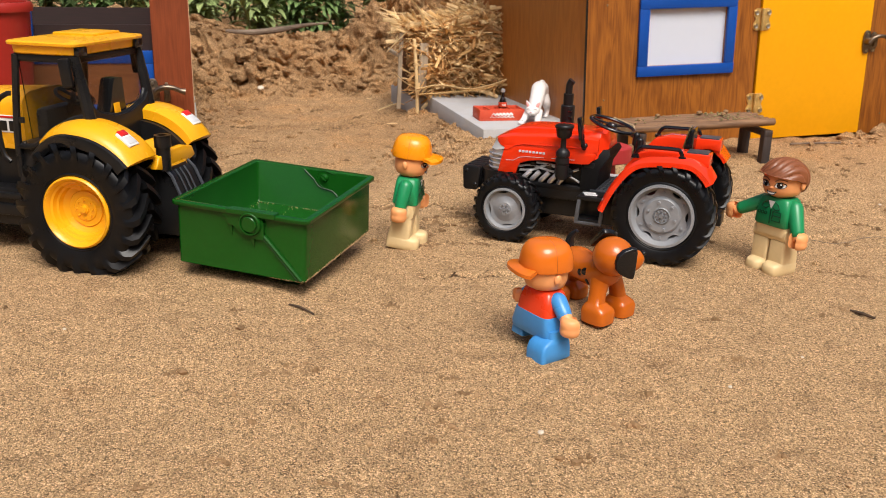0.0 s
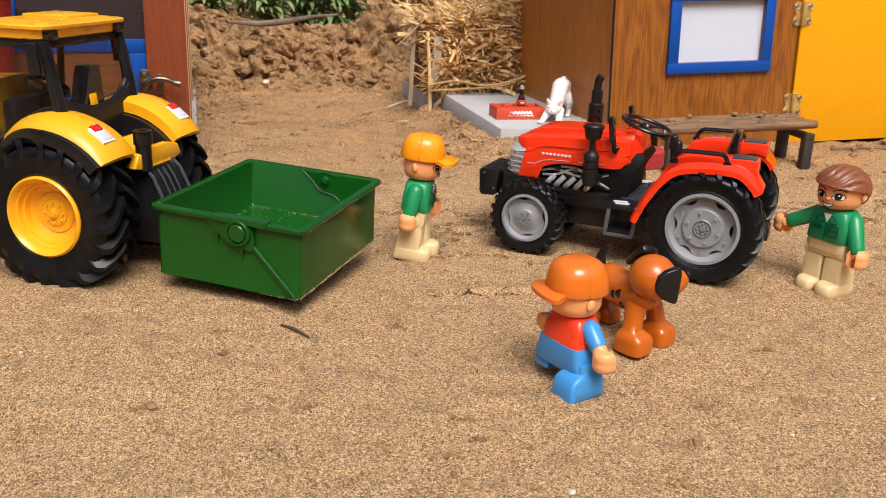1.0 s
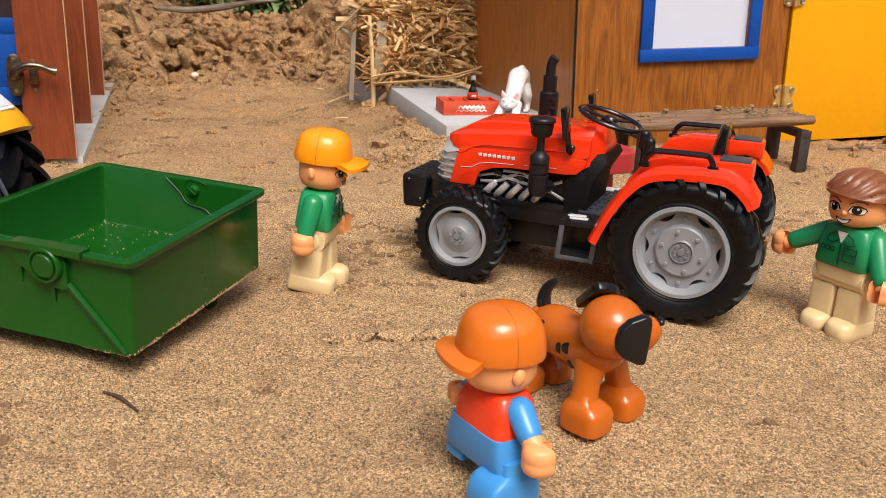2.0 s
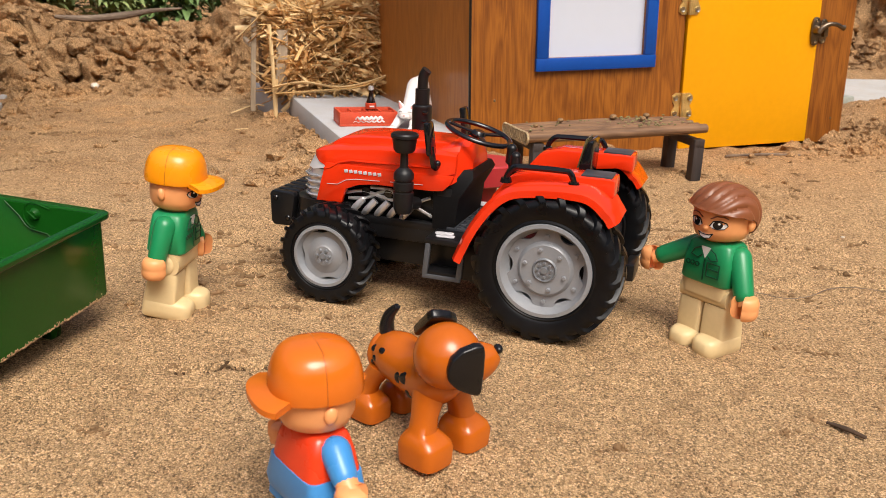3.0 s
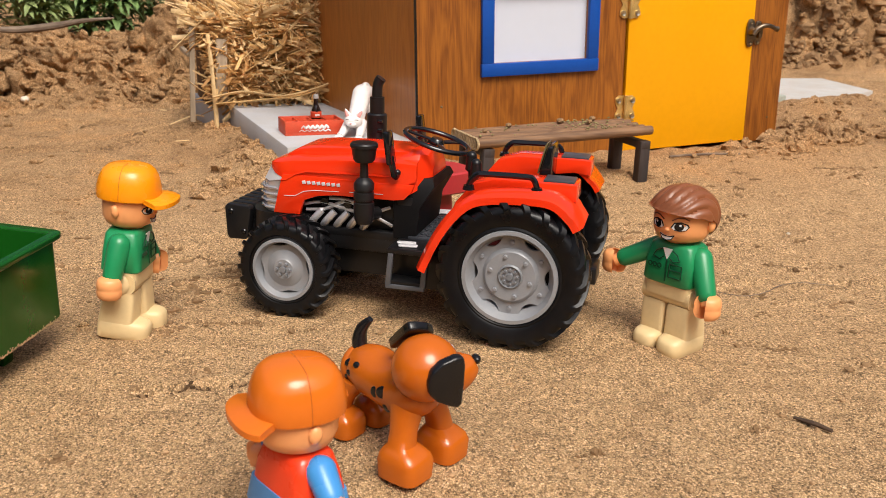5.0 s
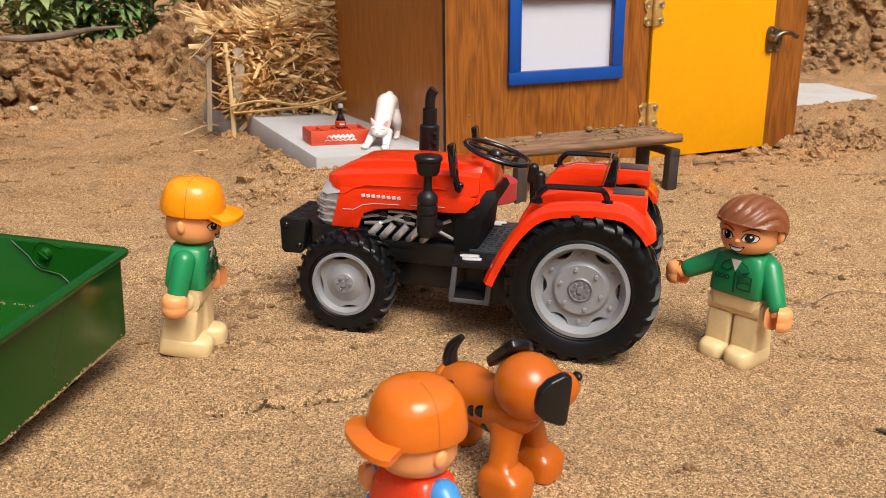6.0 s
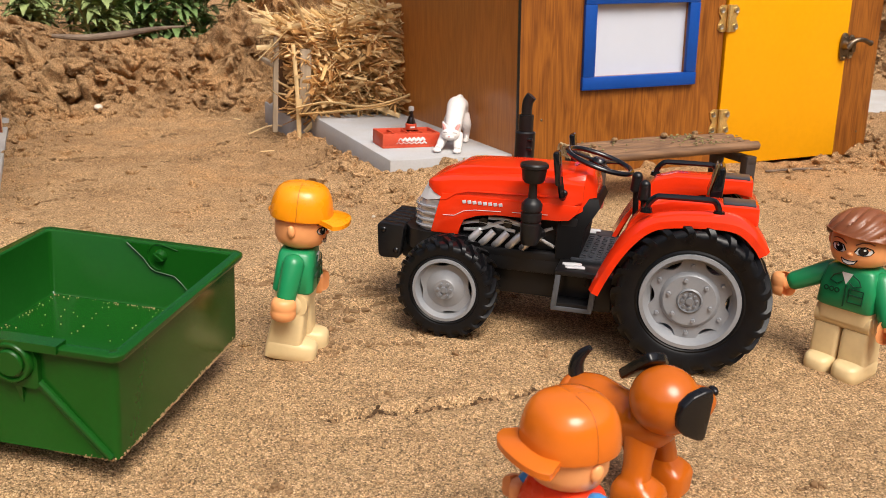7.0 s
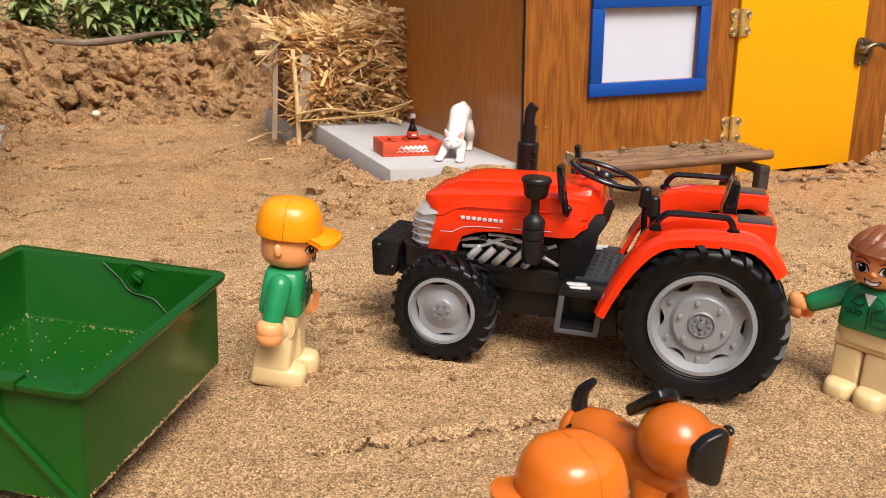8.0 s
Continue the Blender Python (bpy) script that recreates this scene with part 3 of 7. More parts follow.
def lever_handle(parent, x, y, z, k=1.0):
    def plate(w, h):
        pts = [(w * math.copysign(abs(math.cos(a)) ** 0.7, math.cos(a)), h * math.copysign(abs(math.sin(a)) ** 0.75, math.sin(a))) for a in (2 * math.pi * i / 20 for i in range(20))]
        return prism([(p[0] * k, p[1] * k) for p in pts], 1.6 * k, 0.3)

    hd = part("door_handle", gather((plate(4.0, 11), pose(x, y - 0.9 * k, z))), BRONZE, parent, "aged bronze lever latch")
    part("catch_plate", gather((plate(3.6, 9.5), pose(x + 9 * k, y + 1.2 * k, z - 0.5 * k)), (box(4 * k, 4 * k, 9 * k, 0.8), pose(x + 9 * k, y - 1 * k, z))), BRONZE, hd)
    part("boss", gather((lathe([(0, -5 * k), (2.6 * k, -5 * k), (3.3 * k, -2 * k), (4 * k, 0), (0, 0)], 18), pose(x + 0.5 * k, y - 1.5 * k, z + 1 * k, -90))), BRONZE, hd)
    part("lever", tube([(x + p * k, y - (5.5 + q) * k, z + r * k) for p, q, r in ((-0.5, 0, -1), (2, 0.8, 3), (7, 2, 5.6), (13, 2.6, 5.4), (18, 2.4, 3.4), (21, 2.0, 2.6))], [2.2 * k, 2.2 * k, 1.9 * k, 1.7 * k, 1.7 * k, 2.3 * k], 10, 4), BRONZE, hd)
    for dx, dz in ((0, 8), (0, -8), (9, 7), (9, -8)):
        part("screw", gather((lathe([(0, 0.7), (1.2, 0.5), (1.3, 0), (0, -0.4)], 10), pose(x + dx * k, y - (1.9 if dx == 0 else -0.3) * k, z + dz * k, 90))), SCREW, hd)
    return hd


lever_handle(door, 264.0, -2.2, 81.5, 0.93)
window = part("window", gather((span(W_IN[0] - 0.2, W_IN[1] + 0.2, 2.0, 3.4, W_IN[2] - 0.2, W_IN[3] + 0.2)),), WHITE_SHEET, house, "blank white window pane")
x0, x1, z0, z1 = 45, 134.5, 60.5, 124.5
part("window_sill", span(x0, x1, -3.4, -0.15, z0, W_IN[2], 0.3), BLUE_PAINT, window, "blue painted strip")
part("window_frame", span(x0 + 0.4, x1 - 0.4, -3.0, -0.15, W_IN[3], z1, 0.3), BLUE_PAINT, window, "blue painted strip")
for a, c in ((x0 + 0.3, W_IN[0]), (W_IN[1], x1 - 0.3)):
    part("window_frame", span(a, c, -3.2, -0.15, W_IN[2] + 0.15, W_IN[3] - 0.15, 0.3), BLUE_PAINT, window, "blue painted strip")
for x, z in ((17, 120), (17, 42), (290, 16), (286, 118), (-20, 80)):
    if x > 0:
        part("nail", gather((lathe([(0, 0.25), (0.7, 0.15), (0.9, 0), (0, -0.3)], 8), pose(x, -0.05, z, 90))), BRONZE, house)

# ---- grey platform beside the house, its rear support, and the white board behind ----
def slab(name, outline, z0, z1, mat, label, bev=0.6):
    b = bmesh.new()
    f = b.faces.new([b.verts.new((x * 1000, y * 1000, z0 * 1000)) for x, y in outline])
    got = bmesh.ops.extrude_face_region(b, geom=[f])
    bmesh.ops.translate(b, vec=(0, 0, (z1 - z0) * 1000), verts=[g for g in got["geom"] if isinstance(g, bmesh.types.BMVert)])
    bmesh.ops.recalc_face_normals(b, faces=b.faces)
    bmesh.ops.bevel(b, geom=b.edges[:], offset=bev, segments=2, profile=0.5, affect="EDGES")
    return thing(name, label, "board", Matrix(), b, mat)


slab("platform", [(0.0335, 0.749), (0.121, 0.7745), (0.1155, 0.81), (0.079, 1.055), (-0.052, 1.05), (-0.0165, 0.927)], 0.003, 0.024, GREY_SLAB, "flat grey foam board platform beside the wooden toy house")
slab("board", [(-0.036, 0.944), (-0.0185, 0.934), (-0.045, 1.02), (-0.062, 1.03)], -0.004, 0.0205, GREY_SLAB, "small darker grey board under the straw crate")
slab("base_board", [(0.414, 0.905), (0.476, 0.948), (0.66, 1.10), (0.665, 1.215), (0.42, 1.19)], -0.002, 0.0215, WHITE_BASE, "white foam base board half buried in sand")
b = gather((box(16, 9, 9, 1.2), pose(0, 0, 4.5)))
thing("block", "small grey-green block lying on the white board", "block", pose(0.487, 0.985, 0.0214, 0, 0, 20), b, material("grey_green_block", (0.34, 0.36, 0.31), 0.8, var=0.15))

# ---- open wooden garage ----
GARAGE = pose(-0.189, 0.700, 0.0, 0, 0, 16.1)
garage = thing("toy_garage", "reddish wooden toy garage with blue-framed panel on a white base", "toy garage", GARAGE)
part("base", gather(span(-270, -1.2, 3, 330, -6, 4.5, 0.5)), WHITE_BASE, garage, "white base board dusted with sand")
for i, y in enumerate((0, 118, 253)):
    ps = part("post", span(-32, -4.6, y, y + 4, 4.5, 205), REDWOOD, garage, "reddish brown upright board")
    part("edge", span(-4.6, -4.1, y + 0.1, y + 3.9, 4.5, 204.6), EDGEWOOD, ps, "pale sawn edge")
part("side_wall", span(-28, -25, 4.2, 252.8, 4.5, 100), DARKWOOD, garage)
part("side_wall", span(-28, -25, 257.2, 326, 4.5, 100), DARKWOOD, garage)
part("front_wall", span(-262, -32.2, 8, 12, 4.5, 106.5), DARKWOOD, garage, "dark brown front board")
part("back_wall", span(-262, -29.2, 322, 326, 4.5, 100), DARKWOOD, garage)
part("left_wall", span(-266, -262.2, 8, 326, 4.5, 100), DARKWOOD, garage)
panel = part("panel", span(-250, -44, 5.2, 7.8, 48, 78.3), BROWNPANEL, garage, "orange-brown wood panel")
for s in ((-250, -32.5, 78.5, 87.6), (-250, -32.5, 37, 47.8)):
    part("panel_frame", span(s[0], s[1], 4.2, 7.9, s[2], s[3], 0.3), BLUE_PAINT, panel, "blue painted rail")
part("panel_frame", span(-43.8, -32.5, 4.4, 7.9, 48, 78.3, 0.3), BLUE_PAINT, panel, "blue painted stile")
part("door_upright", span(-121, -114.5, 2, 7.9, 88, 116, 0.4), BLUE_PAINT, garage, "blue painted strip")
lever_handle(garage, -34, -0.2, 55.5, 1.12)

tub = gather((lathe([(0, 0), (19, 0), (20, 2), (26.0, 121), (28, 121), (28.4, 125), (27.2, 127), (24.6, 127), (18.5, 6), (0, 6)], 40), None))
thing("tub", "tall red plastic tub with a thick rolled rim", "tub", pose(-0.308, 0.626, gz(-0.308, 0.626) - 0.001), tub, material("dull_red_plastic", (0.36, 0.022, 0.014), 0.4, var=0.06, big=40, fine=500))

# ---- wheels ----
def tyre_mesh(R, r_in, w, lugs, lug, slant=0.55, chev=1.0, reach=0.30, share=0.40):
    """One moulded farm tyre about the y axis: the tread bars grow out of the carcass and run down over the shoulder.
    reach: how far down the side wall the bars go; share: how much of the pitch a bar fills."""
    rc = R - lug
    d = rc - r_in
    # radius, width, height of the bar, how far the bar is swept round
    half = [(r_in - 0.2, 0.36, 0, 1.0), (r_in + 0.4, 0.445, 0, 1.0), (r_in + 0.05 * d + 0.7, 0.472, 0, 1.0), (r_in + 0.08 * d + 1.1, 0.455, 0, 1.0), (r_in + 0.30 * d, 0.485, 0, 1.0),
            (rc - (reach + 0.05) * d, 0.497, 0, 1.0), (rc - reach * d, 0.495, 0.55, 1.0), (rc - 0.12 * d, 0.47, 0.95, 0.93), (rc - 0.02 * d, 0.42, 1.0, 0.80), (rc + 0.01 * d, 0.30, 1.0, 0.52), (rc + 0.02 * d, 0.16, 1.0, 0.22), (rc + 0.02 * d, 0.035, 1.0, 0.0), (rc + 0.02 * d, 0.012, 0.0, 0.0)]
    rows_ = [(r, y, b_, sw, 0.0) for r, y, b_, sw in half] + [(r, -y, b_, sw, 0.5) for r, y, b_, sw in half[::-1]]
    steps = ((0.0, 0), (0.05, 1), (share - 0.05, 1), (share, 0), ((1 + share) / 2, 0))
    th = 2 * math.pi / lugs
    rings = []
    for r, y, b_, sw, ph in rows_:
        ring = []
        fy = min(1.0, max(0.0, (abs(y) - 0.40) / 0.10))
        for i in range(lugs):
            for f, on in steps:
                a = th * (i + f + ph + chev * slant * sw)
                k = lug * b_ * on
                rr, yy = r + k * (1 - 0.45 * fy), (y * w + math.copysign(0.30 * k * fy, y))
                ring.append((rr * math.cos(a), yy, rr * math.sin(a)))
        rings.append(ring)
    rings.append(rings[0])
    b = loft(rings, caps=False)
    bmesh.ops.remove_doubles(b, verts=b.verts, dist=0.001)
    bmesh.ops.recalc_face_normals(b, faces=b.faces)
    return b


def ring_y(profile, seg=48, at=(0, 0, 0), close=False):
    return (lathe(profile, seg, close), pose(*at) @ AX_Y)


def bolts(n, radius, y, r, h, phase=0.0, seg=8):
    out = []
    for i in range(n):
        a = phase + 2 * math.pi * i / n
        out.append((lathe([(0, h), (r * 0.75, h), (r, 0), (0, -0.4)], seg), pose(radius * math.cos(a), y, radius * math.sin(a)) @ AX_Y))
    return out


def scalloped(radius, n, cut, y, thick, seg=96, sharp=3.0, phase=0.0):
    """A wheel disc whose edge is drawn in n times, so that slots stay open to the rim."""
    pts = []
    for k in range(seg):
        a = 2 * math.pi * k / seg
        r = radius * (1 - cut * max(0.0, math.cos(n * a + phase)) ** (1 / sharp))
        pts.append((r * math.cos(a), r * math.sin(a)))
    return (prism(pts, thick), pose(0, y, 0))


def farm_wheel(parent, name, x, y, z, side, R, w, lugs, lug, r_rim, style, label, slant=0.9, reach=0.30):
    """side +1: the outer face looks to +y."""
    at = pose(x * U, y * U, z * U, 0, 0, 0 if side > 0 else 180)
    wheel = part(name, tyre_mesh(R, r_rim, w, lugs, lug, slant, side, reach), RUBBER, parent, label, at)
    h = w / 2
    if style == "rear_grey":
        part("rim", gather(ring_y([(r_rim + 0.6, h - 2.2), (r_rim + 0.2, h - 0.4), (r_rim - 1.2, h - 0.3), (r_rim - 1.8, h - 1.2), (r_rim - 2.6, h - 4.2), (r_rim - 3.6, h - 5.2), (r_rim - 3.8, h - 12), (r_rim + 0.4, h - 12)], 64, close=True)), GREY_RIM, wheel, "grey ribbed rim")
        d = part("disc", gather(scalloped(r_rim - 2.6, 6, 0.17, h - 5.0, 1.6, sharp=1.6), ring_y([(0, h - 2.6), (9.2, h - 2.6), (9.9, h - 3.2), (10.6, h - 4.4), (0, h - 4.8)], 40)), GREY_RIM, wheel, "grey wheel disc with six slots")
        part("hub_cap", gather(ring_y([(4.6, h - 2.3), (4.1, h - 1.8), (3.7, h - 2.5), (3.5, h - 3.8), (4.6, h - 3.8)], 30, close=True), *bolts(8, 2.6, h - 2.6, 0.62, 1.0), ring_y([(0, h - 1.6), (1.2, h - 1.6), (1.5, h - 2.6), (0, h - 2.8)], 16)), GREY_HUB, wheel, "darker grey hub with eight bolts")
        for i in range(6):
            for rr, ph in ((7.6, 0.26), (12.6, 0.52)):
                part("bolt", gather(*bolts(1, rr, h - (2.6 if rr < 9 else 4.2), 0.85, 0.9, ph + math.pi / 3 * i)), GREY_RIM, wheel)
    elif style == "front_grey":
        part("rim", gather(ring_y([(r_rim + 0.6, h - 1.8), (r_rim + 0.2, h - 0.4), (r_rim - 1.0, h - 0.3), (r_rim - 1.6, h - 1.4), (r_rim - 2.2, h - 4.4), (r_rim - 2.4, h - 9), (r_rim + 0.4, h - 9)], 56, close=True)), GREY_RIM, wheel, "grey ribbed rim")
        d = part("disc", gather(scalloped(r_rim - 1.9, 4, 0.13, h - 3.8, 1.4, sharp=1.0, phase=0.6), ring_y([(0, h - 1.4), (4.0, h - 1.4), (4.6, h - 2.0), (6.6, h - 2.4), (8.0, h - 3.3), (0, h - 3.4)], 36)), GREY_RIM, wheel, "grey wheel disc")
        part("hub_cap", gather(ring_y([(0, h - 0.6), (1.2, h - 0.6), (1.5, h - 1.5), (0, h - 1.6)], 14), *bolts(6, 2.6, h - 1.4, 0.75, 0.9)), GREY_HUB, wheel)
    else:
        part("rim", gather(ring_y([(r_rim + 0.6, h - 3), (r_rim + 0.3, h - 0.6), (r_rim - 0.6, h + 0.2), (r_rim - 1.6, h - 0.6), (r_rim - 2.4, h - 2.5), (r_rim - 3.4, h - 3.0), (r_rim - 4.0, h - 5.2), (r_rim - 5.0, h - 5.6), (r_rim - 5.8, h - 8.0), (9.4, h - 9.6), (9.0, h - 8.9), (6.4, h - 8.9), (5.9, h - 8.3), (2.6, h - 8.1), (2.3, h - 7.2), (0, h - 7.0), (0, h - 14), (r_rim + 0.5, h - 14)], 64)), YELLOW, wheel, "deep yellow rim")
        part("hub_cap", gather(*bolts(8, 4.6, h - 8.4, 0.6, 1.1), ring_y([(0, h - 6.4), (1.5, h - 6.4), (2.0, h - 7.4), (0, h - 7.6)], 18)), YELLOW, wheel)
    return wheel


# ---- red tractor ----
RED_T = pose(0.1367, 0.5111, 0.0, 0, 0, 157.2)
red = thing("toy_tractor", "glossy red and black toy tractor with grey wheels", "toy tractor", RED_T)
for s in (1, -1):
    farm_wheel(red, "rear_wheel", 0, 34.5 * s, 30.6, s, 28.0, 19, 22, 1.7, 17.4, "rear_grey", "large black ribbed tyre", 1.1, 0.26)
    farm_wheel(red, "front_wheel", 92.4, 28.2 * s, 20.4, s, 20.2, 14.5, 22, 1.5, 12.6, "front_grey", "small black ribbed tyre", 0.8, 0.34)

part("chassis", gather(span(-12, 52, -15, 15, 16, 33, 1.0), span(50, 108, -13, 13, 15, 30, 1.0), (cyl(3.4, 50, 14), pose(92.4, 0, 20.4, 90)), (cyl(4.4, 56, 14), pose(0, 0, 30.6, 90)), span(96, 118, -11, 11, 24, 33, 2.0),
                       span(46, 104, -17, 17, 26, 33.5, 0.8), span(28, 36, 13, 31, 18, 32, 0.8), span(28, 36, -31, -13, 18, 32, 0.8)), BLACK, red, "black underframe and axles")
# front frame wraps round the nose
nose = [(88, 19.5), (106, 19.5), (112, 17), (115.5, 11), (116, 0)]
ring = nose + [(x, -y) for x, y in nose[-2::-1]]
part("front_frame", loft([[(x, y, 31) for x, y in ring], [(x, y, 39) for x, y in ring]]), BLACK, red, "black lower nose frame")


def hood_ring(x, half, low, shoulder, top, crown=0.75, square=0.45):
    pts = []
    n = 9
    pts.append((x, half, low))
    pts.append((x, half, (low + shoulder) / 2))
    for k in range(n):
        a = math.pi * k / (n - 1)
        c, s_ = math.cos(a), math.sin(a)
        pts.append((x, half * math.copysign(abs(c) ** square, c), shoulder + (top - shoulder) * abs(s_) ** crown))
    pts.append((x, -half, (low + shoulder) / 2))
    pts.append((x, -half, low))
    return pts


hood_sections = [(43, 18.6, 57, 60.6, 65.0), (50, 19.2, 54, 61.2, 65.2), (62, 19.2, 54, 61.0, 64.8), (76, 19.0, 54, 60.4, 64.2), (88, 18.8, 54, 59.2, 63.0), (94, 19.0, 53.8, 58.4, 62.8), (99, 18.6, 53.8, 57.8, 61.8), (102.6, 17.6, 55.4, 58.0, 60.9), (105.4, 15.0, 57.0, 58.2, 59.8), (106.4, 12, 57.8, 58.2, 58.9)]
part("hood", loft([hood_ring(*s, crown=0.5, square=0.32) for s in hood_sections]), RED, red, "glossy red bonnet", sharp=32)
bulge = [(46, 11.0, 63.0, 66.0, 67.4), (70, 11.8, 62.5, 65.8, 67.2), (86, 12.4, 61, 64.6, 66.6), (94, 12.0, 59.5, 63.2, 65.6), (98.5, 10.6, 58.8, 61.2, 63.4), (101.5, 8.6, 59.4, 60.4, 61.4)]
part("hood_bulge", loft([hood_ring(*s, crown=0.45, square=0.32) for s in bulge]), RED, red, "raised middle of the bonnet", sharp=32)
for s in (1, -1):
    # side panel with the arched engine opening
    out = [(43.5, 55.5), (98.8, 55.5), (100.6, 49), (103.0, 39.2), (91.6, 39.2), (91.0, 41.8), (89.5, 45.4), (84, 47.6), (77, 48.6), (52.2, 48.8), (47.6, 49.4), (44.6, 52.5)]
    part("side_panel", gather((prism(out, 2.4, 0.35), pose(0, 18.2 * s, 0))), RED, red, "glossy red side panel")
    lip = [(99.4, 53.0), (97.0, 53.4), (93, 56.0), (88, 57.4), (50, 58.4)]
    part("panel_crease", gather(tube([(x, 19.3 * s, z) for x, z in lip], 0.45, 6)), RED, red)
    part("trim_line", gather(tube([(x, 19.55 * s, z) for x, z in ((98.0, 46.8), (93.4, 47.0), (89.5, 49.2), (85, 50.0), (74.5, 50.4))], 0.13, 6)), PALE_GREY, red, "thin white line")
    part("trim_line", gather(tube([(x, 19.55 * s, z) for x, z in ((70, 50.6), (56, 51.0))], 0.12, 6)), PALE_GREY, red, "thin white line")
    for k in range(8):
        xx = 89.4 - 2.1 * k
        part("lettering_bar", gather((box(1.5, 0.3, 1.35, 0.1), pose(xx, 19.55 * s, 53.0 + 0.0 * k, 0, 12, 0))), PALE_GREY, red, "silver maker's mark as plain bars")
    # engine block in the opening
    eng = part("engine", gather((span(50, 92, 8.6, 13.2, 33.5, 48.4, 0.5), pose(0, 0 if s > 0 else -21.8, 0))), BLACK, red, "black engine with silver pipes")
    for k in range(5):
        x = 86.5 - 5.6 * k
        part("exhaust_stub", gather(tube([(x + 1.8, 15.4 * s, 35.2), (x - 0.2, 17.2 * s, 37.5), (x - 3.4, 16.2 * s, 41.2)], 1.5, 10, 3)), SILVER, eng, "bare metal pipe")
    for p in (((91, 43), (84, 44.6), (76, 43.2), (69, 41.8)), ((90, 40.8), (82, 41.8), (74, 45.4), (66, 44.5)), ((66, 41), (60, 42.5), (54, 45)), ((66, 41), (60, 40.2), (53, 37.2)), ((80, 46.5), (72, 46.4), (64, 44))):
        part("pipe", gather(tube([(x, 15.6 * s, z) for x, z in p], 0.75, 8, 3)), SILVER, eng, "bare metal pipe")
    for x, z in ((82, 44.6), (72, 44.8)):
        part("cap", gather((cyl(2.3, 2.2, 14, 1.8), pose(x, 15.2 * s, z) @ AX_Y)), BLACK_GLOSS, eng)
    part("side_frame", gather(span(44.5, 52.5, 14.2 * s, 17.4 * s, 33.5, 50, 0.6), span(50, 94, 13.4 * s, 17.2 * s, 31.5, 35.0, 0.6)), BLACK, red)
    # headlight and grille cheek
    part("headlight", loft([[(98.8, 18.9 * s, 53.2), (105.4, 17.4 * s, 51.8), (109.4, 13.0 * s, 51.8), (108.0, 5 * s, 52.4), (98, 6 * s, 53)], [(99.6, 17.9 * s, 57.4), (104.0, 15.6 * s, 57.8), (106.6, 11.8 * s, 57.8), (105.4, 5 * s, 58.0), (98, 6 * s, 58)]]), PALE_GREY, red, "clear headlight")
    # mirror
    mir = part("mirror", gather((box(2.4, 6.4, 13.0, 0.8), pose(52.9, 21.6 * s, 70.2, 0, 8, 0)), tube([(50.4, 19.4 * s, 59.4), (50.6, 22.0 * s, 59.4), (52.0, 22.4 * s, 67)], 1.3, 8, 3), (ball(1.4), pose(50.2, 19.6 * s, 60.2))), BLACK_GLOSS, red, "small black wing mirror")

gsec = []
for z, push in ((39.2, 0), (42.0, 0.3), (46.0, 0.2), (50.0, -0.4), (52.4, -1.2)):
    gsec.append([(x + push - 1.5, y, z) for x, y in ((101.5, 18.6), (107.4, 17.2), (111.4, 13.2), (112.8, 7), (113.0, 0), (112.8, -7), (111.4, -13.2), (107.4, -17.2), (101.5, -18.6))])
grille = part("grille", loft(gsec), SILVER, red, "silver grille with four bars")
for z in (40.8, 43.6, 46.4, 49.2):
    pts = [(x - 1.1, y * 1.02, z) for x, y in ((102.5, 18.4), (107.6, 17.3), (111.6, 13.4), (113.0, 7), (113.3, 0), (113.0, -7), (111.6, -13.4), (107.6, -17.3), (102.5, -18.4))]
    part("bar", gather(tube(pts, 0.55, 8)), SILVER, grille, "bright bar")
wt = part("front_weight", gather(span(114, 119, -8, 8, 27, 37, 0.8)), BLACK, red, "black front weights")
for i in range(6):
    y = -13.2 + 5.3 * i
    out = [(117, 26.5), (118.0, 24.8), (125.4, 24.6), (126.6, 26.2), (127.2, 38.4), (126.0, 39.8), (116.4, 39.4), (115.4, 38.0)]
    pl = part("weight_plate", gather((prism(out, 4.2, 0.5), pose(0, y, 0))), BLACK, wt)
    if i == 5:
        for x, z in ((124.4, 36.6), (118.8, 28.2)):
            part("rivet", gather(*[(lathe([(0, 0.7), (0.9, 0.5), (1.3, 0), (0, -0.2)], 10), pose(x, y + 2.1, z) @ AX_Y)]), BLACK_GLOSS, pl)

# cowl, dash, column and wheel
cowl_sec = [(51.5, 18.9, 50, 60.5, 66.0), (47, 18.4, 50.5, 58.5, 68.2), (43, 16.4, 53, 58, 69.6), (40.5, 12.5, 55.5, 58, 68.6), (38.6, 10.0, 56.5, 58.0, 63.0)]
part("cowl", loft([hood_ring(*s, crown=0.8, square=0.7) for s in cowl_sec]), RED, red, "red dashboard cowl", sharp=22)
part("dash_panel", loft([[(43, 17.6, 33.2), (43, -17.6, 33.2), (52, -17.6, 33.2), (52, 17.6, 33.2)], [(41.5, 17.6, 46), (41.5, -17.6, 46), (52, -17.6, 46), (52, 17.6, 46)], [(36.5, 15.5, 54.5), (36.5, -15.5, 54.5), (52, -17.4, 54.5), (52, 17.4, 54.5)], [(37.5, 13.0, 57.5), (37.5, -13.0, 57.5), (50, -14.5, 57.5), (50, 14.5, 57.5)]]), MATT_BLACK, red, "black dash panel")
col = part("steering_column", gather(tube([(45, 0, 62), (41.6, 0, 70)], [3.4, 2.0], 12)), BLACK, red)
STEER = pose(0.0395, 0.001, 0.0704, 0, -16, 0)
